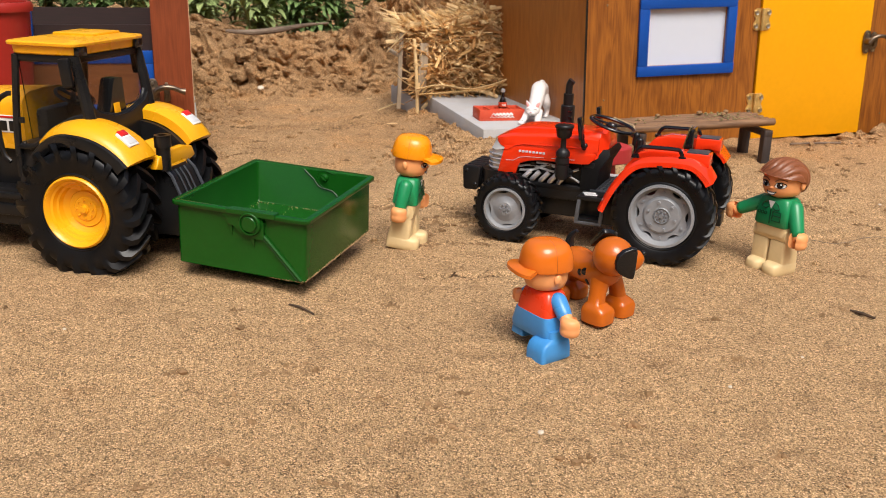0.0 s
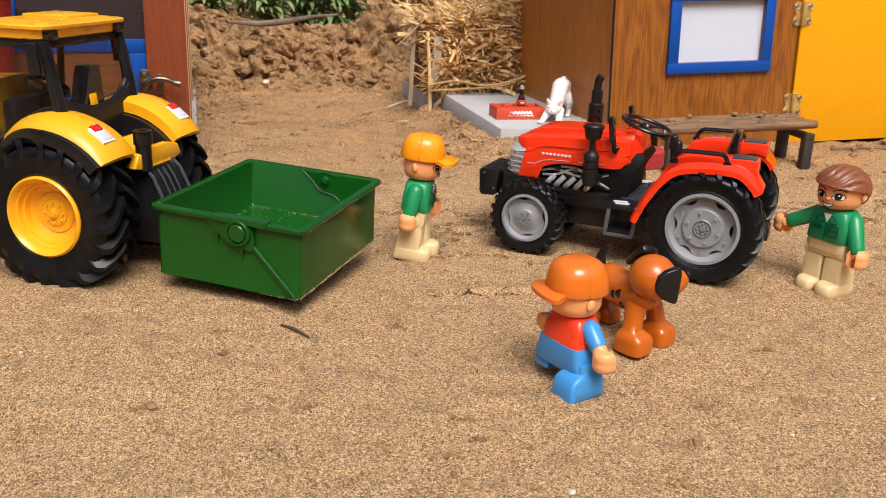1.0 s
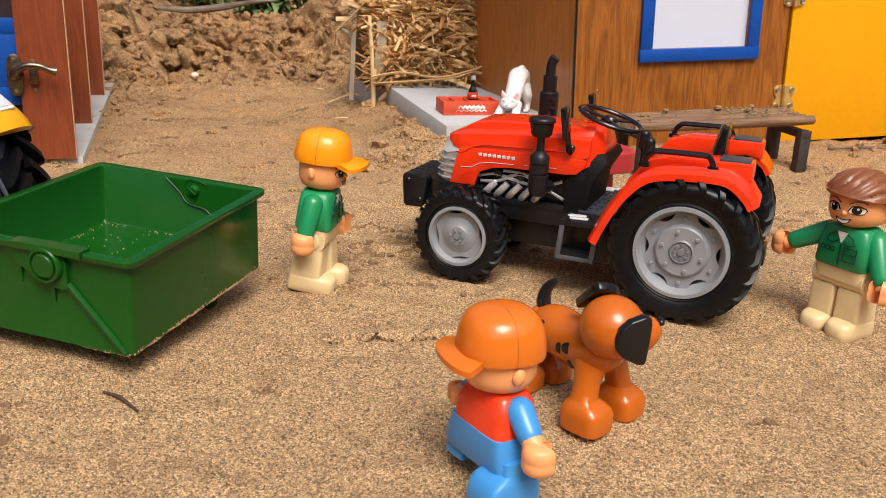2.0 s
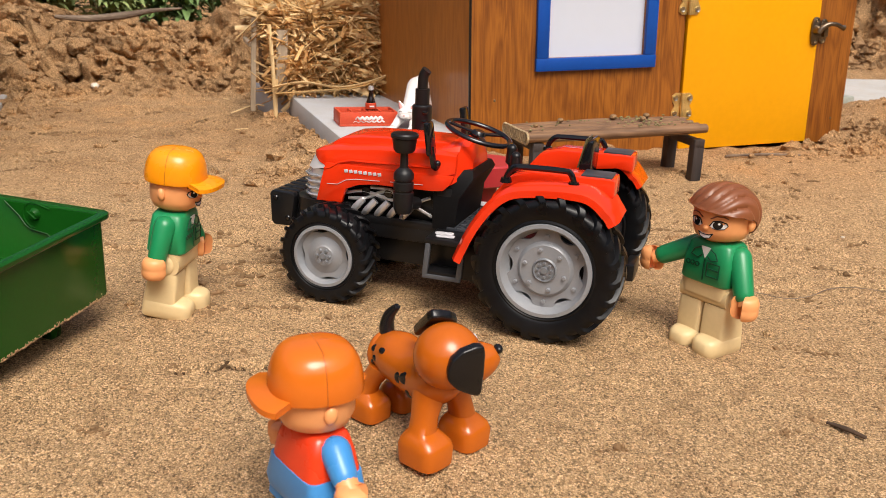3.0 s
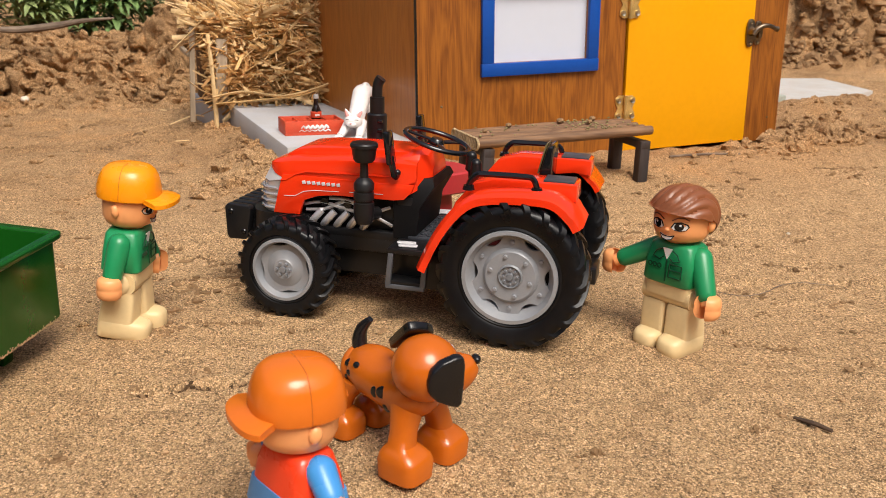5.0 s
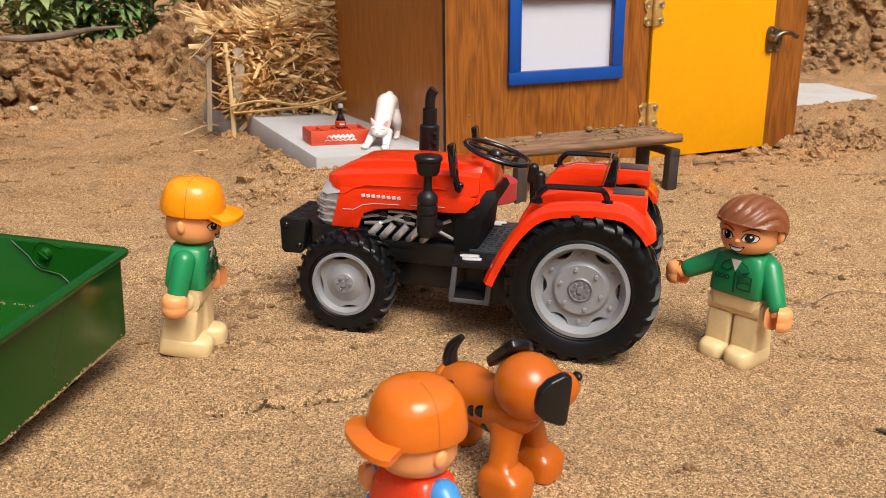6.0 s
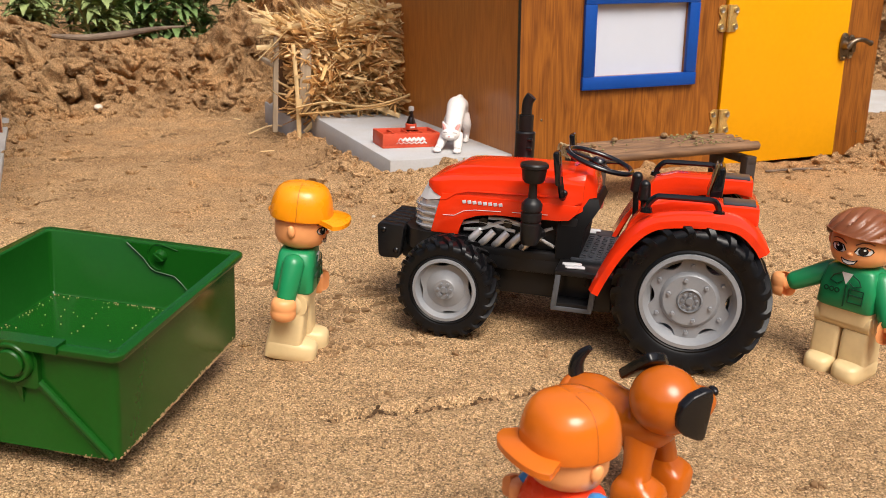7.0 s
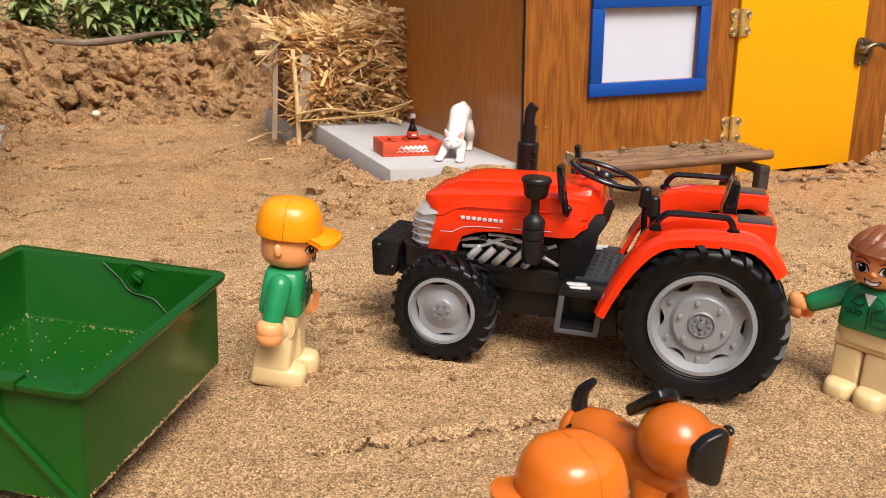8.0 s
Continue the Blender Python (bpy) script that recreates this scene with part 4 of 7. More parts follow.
sw = part("steering_wheel", gather((lathe([(13.2 + 1.15 * math.cos(a), 1.0 * math.sin(a)) for a in (2 * math.pi * k / 10 for k in range(10))], 44, close=True), None)), BLACK_GLOSS, red, "black three-spoke steering wheel", STEER)
for k in range(3):
    a = radians(0 + 120 * k)
    part("spoke", gather((box(12.6, 2.6, 1.0, 0.4), pose(6.4 * math.cos(a), 6.4 * math.sin(a), -0.4, 0, 0, 120 * k))), BLACK_GLOSS, sw)
part("hub", gather((cyl(3.1, 2.0, 16, 2.6, 0.4), pose(0, 0, 0))), BLACK_GLOSS, sw)

# floor, steps
STEP_GREY = material("step_bracket_grey", (0.085, 0.09, 0.10), 0.4)
fl = part("floor_plate", gather(span(18, 46, -18, 18, 32.6, 34.6, 0.4)), PLATE, red, "dark tread plate floor")
tread = bmesh.new()
for i in range(9):
    for j in range(11):
        put(tread, box(2.0, 0.6, 0.5), pose(21 + 2.9 * i, -16.5 + 3.2 * j + (1.6 if i % 2 else 0), 34.75, 0, 0, 40 if (i + j) % 2 else -40))
part("tread", tread, PLATE, fl)
for s in (1, -1):
    st = part("step", gather(span(33, 50, 17 * s, 32 * s, 31.2, 33.4, 0.5), span(35, 50.5, 23 * s, 31.5 * s, 18.2, 20.2, 0.4), span(34, 50, 18 * s, 24 * s, 19, 31.4, 0.4)), BLACK, red, "black side step")
    for a, c in ((49.6, 0), (35.6, 0)):
        out = [(a, 31.3), (a - 2.0, 31.3), (a - 1.0, 18.4), (a + 1.2, 18.4)]
        part("bracket", gather((prism(out, 1.6, 0.25), pose(0, 31.2 * s, 0))), STEP_GREY, st, "grey step bracket")
    part("tread_bar", gather(span(35.0, 50.6, 30.4 * s, 32.0 * s, 17.0, 18.8, 0.3)), STEP_GREY, st, "grey step edge")
    for k, x in enumerate((41.5, 44.5)):
        part("foot_pad", gather((prism([(-3.4, -1.5), (-2.8, -1.5), (3.2, -1.5), (4.0, -0.7), (4.0, 0.7), (3.2, 1.5), (-2.8, 1.5), (-3.6, 0.6)], 0.6, 0.2), pose(43.0 + (1.2 if k else -0.4), (24.5 if k else 28) * s, 33.9, 90, 0, 8))), PALE_GREY, st, "pale grey pad")

# fenders with rails
for s in (1, -1):
    arch = [(p.x, p.z) for p in smooth_line([(x, 0, z) for x, z in ((34.0, 28.6), (31.6, 34.5), (27.4, 43.0), (22.4, 50.4), (17.0, 55.6), (11.0, 58.0), (0, 59.2), (-11.0, 59.2), (-16.5, 57.0), (-20.6, 53.0), (-22.8, 49.8))], 3)]
    rings = []
    for k, (x, z) in enumerate(arch):
        if k == 0:
            d = Vector((arch[1][0] - x, 0, arch[1][1] - z))
        elif k == len(arch) - 1:
            d = Vector((x - arch[k - 1][0], 0, z - arch[k - 1][1]))
        else:
            d = Vector((arch[k + 1][0] - arch[k - 1][0], 0, arch[k + 1][1] - arch[k - 1][1]))
        nrm = Vector((d.z, 0, -d.x)).normalized()
        nrm = nrm if nrm.dot(Vector((x, 0, z - 30.6))) > 0 else -nrm
        t, lipz = 1.8, 1.7
        wi, wo = (18.0 if 6 < k < 27 else 19.5) * s, (42.0 if 3 < k < 27 else 41.2) * s
        P = lambda y, q: (x + nrm.x * q, y, z + nrm.z * q)
        rings.append([P(wi, 0), P(wi, t), P(wo - 2.2 * s, t + 0.5), P(wo, t - 0.9), P(wo, -lipz), P(wo - 1.4 * s, -lipz), P(wo - 1.6 * s, 0)])
    fn = part("fender", loft(rings), RED, red, "glossy red rear wing", sharp=50)
    # deck box beside the seat, rear light block
    inner = [(27, 46), (24.5, 53), (18, 61.0), (10, 63.4), (-16, 63.8), (-20.4, 63.6), (-20.6, 57), (-14, 58), (0, 56), (18, 46)]
    part("inner_wing", gather((prism(inner, 12.5, 0.6), pose(0, 23.2 * s, 0))), RED, fn, "raised red inner wing")
    part("cover_plate", gather(span(-19.2, -8.0, 18.4 * s, 28.4 * s, 63.4, 64.4, 0.3)), PLATE, fn, "dark grey top plate")
    rail = [(18.5, 60.5), (18.0, 63.2), (15.5, 65.9), (12.0, 66.4), (-2.0, 66.6), (-5.0, 66.0), (-6.4, 63.4), (-6.6, 61.6)]
    rl = part("grab_rail", gather(tube([(x, 33.4 * s, z - 0.6) for x, z in rail], 1.15, 8, 3)), BLACK_GLOSS, fn, "black grab rail")
    for x, z in ((18.5, 61.0), (-6.6, 62.2)):
        part("foot", gather((cyl(2.3, 1.6, 14, 1.9), pose(x, 33.4 * s, z - 0.6))), BLACK_GLOSS, rl)
# seat
seat = part("seat", gather(span(-8, 14, -12, 12, 52, 57, 1.6)), BLACK, red, "black moulded seat")
part("pedestal", gather(span(-8, 10, -9, 9, 33, 52, 1.0)), BLACK, seat)
part("backrest", gather((prism([(-7.5, 55), (-1.0, 55), (-3.4, 62), (-6.0, 72.6), (-7.4, 73.2), (-8.4, 72.0), (-8.0, 62)], 15, 0.6), pose(0, 2, 0))), BLACK_GLOSS, seat, "thin glossy black backrest")
part("back_plate", gather((prism([(-3.0, 62), (-2.4, 62.2), (-5.0, 73.4), (-5.6, 73.6)], 12, 0.15), pose(0, 2, 0))), material("olive_plate", (0.16, 0.13, 0.06), 0.2, var=0.15), seat, "shiny olive plate")
for x, y, z in ((24, 6, 64.5), (20.5, 13, 63)):
    lv = part("lever", gather(tube([(x - 1, y, 40), (x, y, z - 4)], 1.2, 8)), BLACK, red)
    part("knob", gather((cyl(2.5, 6.4, 14, 2.1, 0.8), pose(x, y, z - 1)), (ball(2.1), pose(x, y, z + 1.8))), BLACK, lv)
# pre-cleaner and exhaust stack
pc = part("air_filter", gather((lathe([(0, 41), (3.0, 41), (3.8, 43), (4.0, 45), (4.0, 49.4), (3.5, 49.6), (3.5, 50.3), (4.0, 50.5), (4.0, 53.4), (3.5, 53.6), (3.5, 54.3), (4.0, 54.5), (4.0, 56.8), (3.0, 58.2), (1.7, 59.2), (1.5, 65), (1.7, 65.6), (0, 65.6)], 26), pose(61.0, 27.6, 0)), tube([(61, 27, 44), (59, 18, 43)], 2.6, 10)), BLACK, red, "black air filter stack")
part("bowl", gather((lathe([(0, 65), (3.4, 65.2), (4.2, 66.2), (4.9, 70.6), (5.4, 71.0), (5.4, 72.0), (4.9, 72.6), (0, 73.0)], 28), pose(61.0, 27.6, 0))), BLACK, pc)
ex = part("exhaust", gather((cyl(4.4, 20, 20, 4.4, 0.6), pose(75.0, -28, 65)), (cyl(3.2, 8, 18), pose(75.0, -28, 78)), tube([(75.0, -28, 80), (75.0, -28, 85), (74.6, -28, 88.0), (73.2, -28, 90.2)], 2.3, 12, 4), tube([(75.0, -28, 58), (74, -18, 52)], 3, 10)), BLACK, red, "black exhaust stack with bent top")
for k in range(4):
    part("clip", gather((box(2.4, 1.4, 1.4, 0.3), pose(72.4, -24.4, 60 + 4 * k))), BLACK_GLOSS, ex)
part("hitch", gather(span(-26, -10, -5, 5, 20, 25, 0.8), span(-28, -24, -7, 7, 19, 26, 0.8)), BLACK, red)

# ---- yellow tractor ----
YEL_T = pose(-0.1758, 0.4722, 0.003, 0, 0, 167.0)
yel = thing("toy_tractor", "yellow and black toy tractor with smoked cab windows", "toy tractor", YEL_T)
for s in (1, -1):
    farm_wheel(yel, "rear_wheel", -7.5, 33 * s, 34.2, s, 35.4, 24, 20, 4.4, 18.0, "yellow", "large black tyre with deep lugs", 1.15, 0.34)
    farm_wheel(yel, "front_wheel", 92, 31 * s, 25.6, s, 26.2, 18, 17, 3.3, 13.6, "yellow", "smaller black tyre with deep lugs", 1.15, 0.32)
part("chassis", gather(span(-26, 108, -14, 14, 20, 36, 1.5), (cyl(6, 46, 16), pose(-7.5, 0, 34.4, 90)), (cyl(5, 44, 16), pose(92, 0, 25.6, 90)), span(30, 66, 14, 26, 18, 38, 1.0), span(30, 66, -26, -14, 18, 38, 1.0), span(36, 60, 25.5, 28, 24, 30, 0.6), span(36, 60, 25.5, 28, 33, 36, 0.5)), BLACK, yel, "black underframe with steps")
hs = [(35, 20, 58, 78, 88), (70, 19.5, 58, 76, 86), (100, 18.5, 56, 72, 82), (116, 17, 52, 66, 76), (122, 14, 50, 60, 66)]
part("engine", gather(span(36, 112, -16, 16, 36, 60, 1.5)), BLACK, yel, "black engine block")
part("hood", loft([hood_ring(*s) for s in hs]), YELLOW, yel, "yellow bonnet", sharp=45)
for s in (1, -1):
    plate = part("name_plate", gather((box(34, 0.5, 9, 0.15), pose(55, 20.0 * s, 71))), WHITE, yel, "white side plate with dark bars")
    for k in range(6):
        part("lettering_bar", gather((box(3.6, 0.4, 5.2, 0.1), pose(42 + 5 * k, 20.35 * s, 70))), BLACK, plate)
    part("plate_line", gather((box(34, 0.4, 1.0), pose(55, 20.35 * s, 74.6))), LAMP_RED, plate)
# cab: pillars, rails, glass, roof
cab = part("cab", gather(span(-12, 36, -26, 26, 36, 52, 2), span(20, 34, -28, 28, 40, 64, 2)), BLACK, yel, "black cab tub")
for s in (1, -1):
    part("pillar", gather(tube([(-11, 27.0 * s, 62), (-8, 27.5 * s, 84), (-3.5, 27.5 * s, 108)], [3.6, 3.0, 2.5], 8, 3)), BLACK, cab)
    part("pillar", gather(tube([(33, 28.5 * s, 46), (32.5, 28.8 * s, 70), (29.0, 28 * s, 108)], 1.9, 8, 3)), BLACK, cab)
    part("sill", gather(tube([(33, 28.6 * s, 62), (22, 28.8 * s, 63), (10, 28.8 * s, 72), (-2, 28.4 * s, 78), (-9, 27.6 * s, 79)], 1.7, 8, 3)), BLACK, cab)
    glass = [(32.2, 63), (22, 64), (10, 73), (-2, 79), (-8.0, 80), (-2.6, 106.5), (29.0, 106.5)]
    pn = part("side_window", gather((prism(glass, 0.7), pose(0, 28 * s, 0))), SMOKE, cab, "smoked clear window")
    pn.visible_shadow = False
    part("grab_rail", gather(tube([(36.5, 31 * s, 54), (40.5, 31.4 * s, 60), (41, 31.4 * s, 82), (36, 30 * s, 88), (33.5, 29 * s, 88.5)], 1.3, 8, 3)), BLACK, cab)
    part("door_latch", gather(span(27.5, 31.5, 28.4 * s, 29.8 * s, 74, 77, 0.3)), BLACK, cab)
    mr = part("mirror", gather((box(6.0, 2.6, 14.0, 1.0), pose(-0.5, 31.0 * s, 100.5, 0, 6, 0))), BLACK, cab, "black wing mirror")
    # tall fenders
    arch = [(-7.5 + 38.6 * math.cos(radians(a)), 34.4 + 38.6 * math.sin(radians(a))) for a in np.linspace(14, 140, 24)]
    rings, trim = [], []
    for k, (x, z) in enumerate(arch):
        q = Vector((x + 7.5, 0, z - 34.4)).normalized()
        P = lambda y, o: (x + q.x * o, y * s, z + q.z * o)
        wide = min(1.0, 0.55 + 0.45 * max(0.0, (k - 6) / 8))
        trim.append([P(24 + 17.6 * wide, 0.2), P(26 + 18.0 * wide, -0.8), P(26.4 + 18.2 * wide, -3.4), P(26 + 18.0 * wide, -6.2), P(24 + 17.6 * wide, -6.4)])
        if k < 7:
            continue
        f = (k - 7) / 16
        wi, up = 18, 3.8 * math.sin(math.pi * min(1.0, 0.12 + 0.88 * f)) ** 0.6 + 1.4 * f ** 3
        o = 24 + 19.2 * wide
        rings.append([P(wi, -2), P(wi, 0.4 + up * 0.7), P(22, 1.0 + up), P(wi + (o - wi) * 0.45, 1.6 + up), P(o - 7, 1.3 + up * 0.85), P(o - 2.4, 0.6 + up * 0.4), P(o - 0.4, -0.6), P(o - 0.2, -1.6), P(36 * wide, -1.0), P(24, -0.6)])
    part("wheel_arch", gather((prism([(30, 38)] + [(x - 0.02 * x, z - 2.5) for x, z in arch] + [(-30, 52), (-22, 40), (-16, 34)], 3.0), pose(0, 16.5 * s, 0))), BLACK, yel, "black inner wheel arch")
    fnd = part("fender", loft(rings), YELLOW, yel, "broad yellow rear wing", sharp=50)
    part("lip", loft(trim), BLACK, fnd, "thick black wing edge")
    lm = part("tail_lamp", gather((box(9.5, 8.5, 1.6, 0.5), pose(-31.2, 31.5 * s, 70.2, 0, -38, 0))), WHITE, fnd, "white reflector with red lamp")
    part("red_lamp", gather((box(3.4, 6.0, 1.2, 0.3), pose(-28.8, 31.5 * s, 73.0, 0, -38, 0))), LAMP_RED, lm)
    part("reflector", gather((box(4.4, 7.2, 0.9, 0.3), pose(-32.6, 31.5 * s, 69.9, 0, -38, 0))), PALE_GREY, lm)
rear_glass = [(-25.5, 107), (25.5, 107), (25.5, 86), (21, 80.5), (7, 76.5), (-7, 76.5), (-21, 80.5), (-25.5, 86)]
pn = part("rear_window", gather((prism(rear_glass, 0.7), pose(-5.2, 0, 0, 0, 0, 90))), SMOKE, cab, "smoked clear rear window")
pn.visible_shadow = False
part("rear_sill", gather(tube([(-7.2, -26.5, 87), (-7.6, -21, 80.5), (-8, -7, 76.5), (-8, 7, 76.5), (-7.6, 21, 80.5), (-7.2, 26.5, 87)], 1.5, 8, 4), (prism([(-27, 42), (27, 42), (27, 86.5), (21, 80.5), (7, 76.5), (-7, 76.5), (-21, 80.5), (-27, 86.5)], 3.0, 0.3), pose(-8.6, 0, 0, 0, 0, 90)), span(-20, -8, -18, 18, 40, 60, 2.0)), BLACK, cab, "black rear panel")
pn = part("windscreen", gather((prism([(-20, 62), (20, 62), (24, 107), (-24, 107)], 0.7), pose(30.6, 0, 0, 0, 0, 90))), SMOKE, cab, "smoked clear windscreen")
pn.visible_shadow = False
roof = part("roof", loft([squircle(13, 0, 108.4, 17.2, 28.6, 48, 12), squircle(13, 0, 109.0, 18.0, 29.4, 48, 12), squircle(13, 0, 112.6, 18.4, 29.8, 48, 12), squircle(13, 0, 113.0, 20.2, 31.4, 48, 12), squircle(13, 0, 114.2, 20.4, 31.6, 48, 12), squircle(13, 0, 114.9, 19.8, 31.0, 48, 12), squircle(13, 0, 115.8, 14, 24, 48, 8)]), YELLOW, yel, "yellow cab roof")
part("roof_hatch", gather(span(2, 26, -22, 2, 115.2, 117.0, 0.6)), YELLOW, roof)
part("roof_frame", gather(span(-4.5, 31, -28.5, 28.5, 104.6, 108.6, 1.2)), BLACK, roof)
for s in (1, -1):
    part("work_lamp", gather((box(3, 7.0, 4.4, 0.5), pose(-5.6, 25 * s, 110.4))), BLACK_GLOSS, roof, "black roof lamp")
st = part("seat", gather(span(-2, 16, -9, 9, 58, 63, 2), (loft([[(x + dx, y * w, z) for x, y in ((-4, -1), (4, -1), (4, 1), (-4, 1))] for dx, w, z in ((-3, 8.5, 62), (-3, 8.0, 76), (-3.6, 6.0, 84), (-4.2, 4.4, 92), (-4.6, 3.4, 95))]), None)), BLACK_GLOSS, yel, "black driver's seat")
part("decal", gather((box(0.6, 5, 7, 0.1), pose(-8.0, 2, 79, 0, 6, 0))), YELLOW, st, "small yellow label")
dash = part("dashboard", gather(span(22, 30, -18, 18, 50, 80, 3)), BLACK, yel)
part("steering_wheel", gather((lathe([(9.5 + 1.0 * math.cos(a), math.sin(a)) for a in (2 * math.pi * k / 8 for k in range(8))], 30, close=True), pose(18, 0, 84, 0, -22, 0)), (box(18, 1.6, 1), pose(18, 0, 84, 0, -22, 0)), tube([(18.5, 0, 83), (26, 0, 70)], 1.6, 8)), BLACK_GLOSS, dash, "black steering wheel")
# three point hitch
hitch = part("hitch", gather(span(-34, -20, -13, 13, 34, 52, 1.5), span(-40, -32, -9, 9, 46, 52, 1.0)), BLACK, yel, "black rear hitch frame")
part("bracket", gather((prism([(-22, 46), (-34, 44), (-40, 50), (-38, 56), (-30, 59), (-24, 64), (-18, 62)], 20, 1.0), pose(0, 0, 0)), (prism([(-20, 0), (-17, 5.5), (-8, 7.5), (8, 7.5), (17, 5.5), (20, 0), (14, -1.5), (-14, -1.5)], 4.0, 0.8), pose(-37, 0, 53, 0, 0, 90))), YELLOW, hitch, "yellow hitch bracket")
part("post", gather((cyl(3.6, 18, 16), pose(-38, 11, 60)), (cyl(4.3, 6, 16), pose(-38, 11, 66)), (lathe([(2.4, 69.2), (4.3, 69.2), (4.3, 68), (2.4, 68)], 16, close=True), pose(-38, 11, 0))), BLACK, hitch, "black socket post")
frame_box = [(-20, 52), (-38, 52), (-42, 48), (-50, 30), (-50, 16), (-22, 16)]
lift = part("lift_frame", gather((prism(frame_box, 22, 0.8), None)), BLACK, hitch, "black sloping lift frame")
for s in (1, -1):
    part("rail", gather(tube([(-38, 11.6 * s, 52.4), (-42.4, 11.8 * s, 48.2), (-50.6, 12.2 * s, 30)], 0.9, 6)), PLATE, lift, "dark grey edge rail")
for y in (-4, 0.5, 5):
    part("rib", gather(tube([(-40.6, y, 50.4), (-43.6, y, 46), (-50.2, y, 31)], 0.5, 6)), PLATE, lift)

# ---- green transport box ----
BOX = pose(-0.0848, 0.4600, 0.0034, 2.38, 2.22, -17.38)
tbox = thing("transport_box", "open green plastic tractor box with rimmed edge, sand-dusted", "tractor box", BOX)


def rrect(hx, hy, z, r, n=4):
    out = []
    for cx, cy, a0 in ((hx - r, hy - r, 0), (-hx + r, hy - r, 90), (-hx + r, -hy + r, 180), (hx - r, -hy + r, 270)):
        for k in range(n + 1):
            a = radians(a0 + 90 * k / n)
            out.append((cx + r * math.cos(a), cy + r * math.sin(a), z))
    return out


RIM_Z = 41.9
shell = loft([rrect(34.2, 40.6, 9.2, 1.6), rrect(34.9, 41.3, 9.8, 2.0), rrect(35.0, 41.0, 11.0, 2.2), rrect(35.2, 40.2, RIM_Z - 2.6, 2.2), rrect(35.2, 40.2, RIM_Z - 2.3, 2.2), rrect(37.3, 42.2, RIM_Z - 2.2, 3.2), rrect(37.6, 42.5, RIM_Z - 1.6, 3.4), rrect(37.6, 42.5, RIM_Z - 0.4, 3.4), rrect(37.1, 42.0, RIM_Z, 3.0),
              rrect(34.5, 39.3, RIM_Z, 1.6), rrect(34.0, 38.8, RIM_Z - 0.5, 1.4), rrect(33.0, 36.6, 19.6, 1.4), rrect(32.4, 36.0, 18.9, 1.2)])
part("shell", shell, GREEN, tbox, "glossy dark green moulded tub", sharp=40)


def side_face(u, z, proud):
    """A point on the outer face that carries the pivot; u runs along x."""
    return Vector((u, -(41.0 - 0.8 * (z - 11.0) / (RIM_Z - 13.5)) - proud, z))


PU, PZ = 6.9, 36.2
rimcut = part("rim_step", loft([[side_face(u, z, pr) for u, z in ((-5.4, RIM_Z + 0.5), (PU + 0.4, RIM_Z + 0.9), (PU + 13.6, RIM_Z + 0.9), (PU + 13.6, RIM_Z - 1.4), (-5.4, RIM_Z - 1.4))] for pr in (-1.4, 3.3)]), GREEN, tbox, "raised green stretch of the rim", sharp=30)
plate_line = [(-9.2, RIM_Z - 2.2), (-6.4, PZ + 1.0), (-5.4, PZ - 1.6), (-2.2, PZ - 2.6), (0.2, PZ - 4.8), (2.0, PZ - 6.6), (PU + 1.4, PZ - 7.4), (PU + 6.0, PZ - 7.6), (PU + 6.9, PZ - 6.8), (PU + 6.9, PZ + 1.0), (PU + 5.6, PZ + 3.6), (PU + 4.2, RIM_Z - 1.6)]
pv = part("pivot_plate", loft([[side_face(u, z, pr) for u, z in plate_line] for pr in (0.05, 1.7)]), GREEN, tbox, "raised green pivot plate", sharp=25)
ctr = side_face(PU, PZ, 1.6)
part("pivot", gather((lathe([(0, 2.5), (3.5, 2.5), (3.9, 2.1), (3.95, 1.2), (4.5, 1.2), (4.8, 2.0), (5.5, 2.0), (5.9, 1.5), (6.0, 0), (0, 0)], 36), pose(*ctr, 90, 0, 0))), GREEN, pv, "round green pivot boss")
part("brace", gather(tube([side_face(PU + 6.6, PZ - 5.8, 0.7), side_face(33.2, 10.6, 0.5)], 1.0, 8), tube([side_face(PU + 5.6, PZ - 7.0, 0.2), side_face(31.2, 10.2, 0.2)], 0.55, 8)), GREEN, tbox, "slanting green rib")
for u, z0, z1, w in ((-4.6, PZ - 1.2, PZ - 8.2, 1.3), (PU + 0.6, PZ - 7.0, PZ - 13.0, 1.2)):
    part("fin", loft([[side_face(u - w, z0, pr), side_face(u + w, z0, pr), side_face(u + w * 0.4, z1, pr * 0.2)] for pr in (0.02, 1.4)]), GREEN, tbox)


# inner face: stepped panel with a slotted bolt in an arched recess
def inner_face(u, z, proud):
    k = (z - 19.6) / (RIM_Z - 20.1)
    return Vector((u, 36.6 + k * 2.2 - proud, z))


ear = [(-4.0, RIM_Z - 0.6), (2.2, 36.4), (4.6, 33.4), (6.6, 32.2), (13.8, 31.2), (16.4, 29.0), (24.5, 20.6), (32.4, 20.6), (33.4, RIM_Z - 0.6)]
part("panel", loft([[inner_face(u, z, pr) for u, z in ear] for pr in (-0.4, 0.7)]), GREEN, tbox, "stepped green inner panel", sharp=20)
part("rib", gather(tube([inner_face(u, z, 0.75) for u, z in ear[:7]], 0.20, 6)), GREEN, tbox, "fine green edge line")
arch_l = [(PU + 1.7 + 4.7 * math.cos(a), 37.6 + 4.7 * math.sin(a)) for a in np.linspace(radians(100), radians(275), 14)]
part("rib", gather(tube([inner_face(PU + 8.0, RIM_Z - 1.4, 0.8)] + [inner_face(u, z, 0.8) for u, z in arch_l], 0.28, 6)), GREEN, tbox, "thin arched green rib")
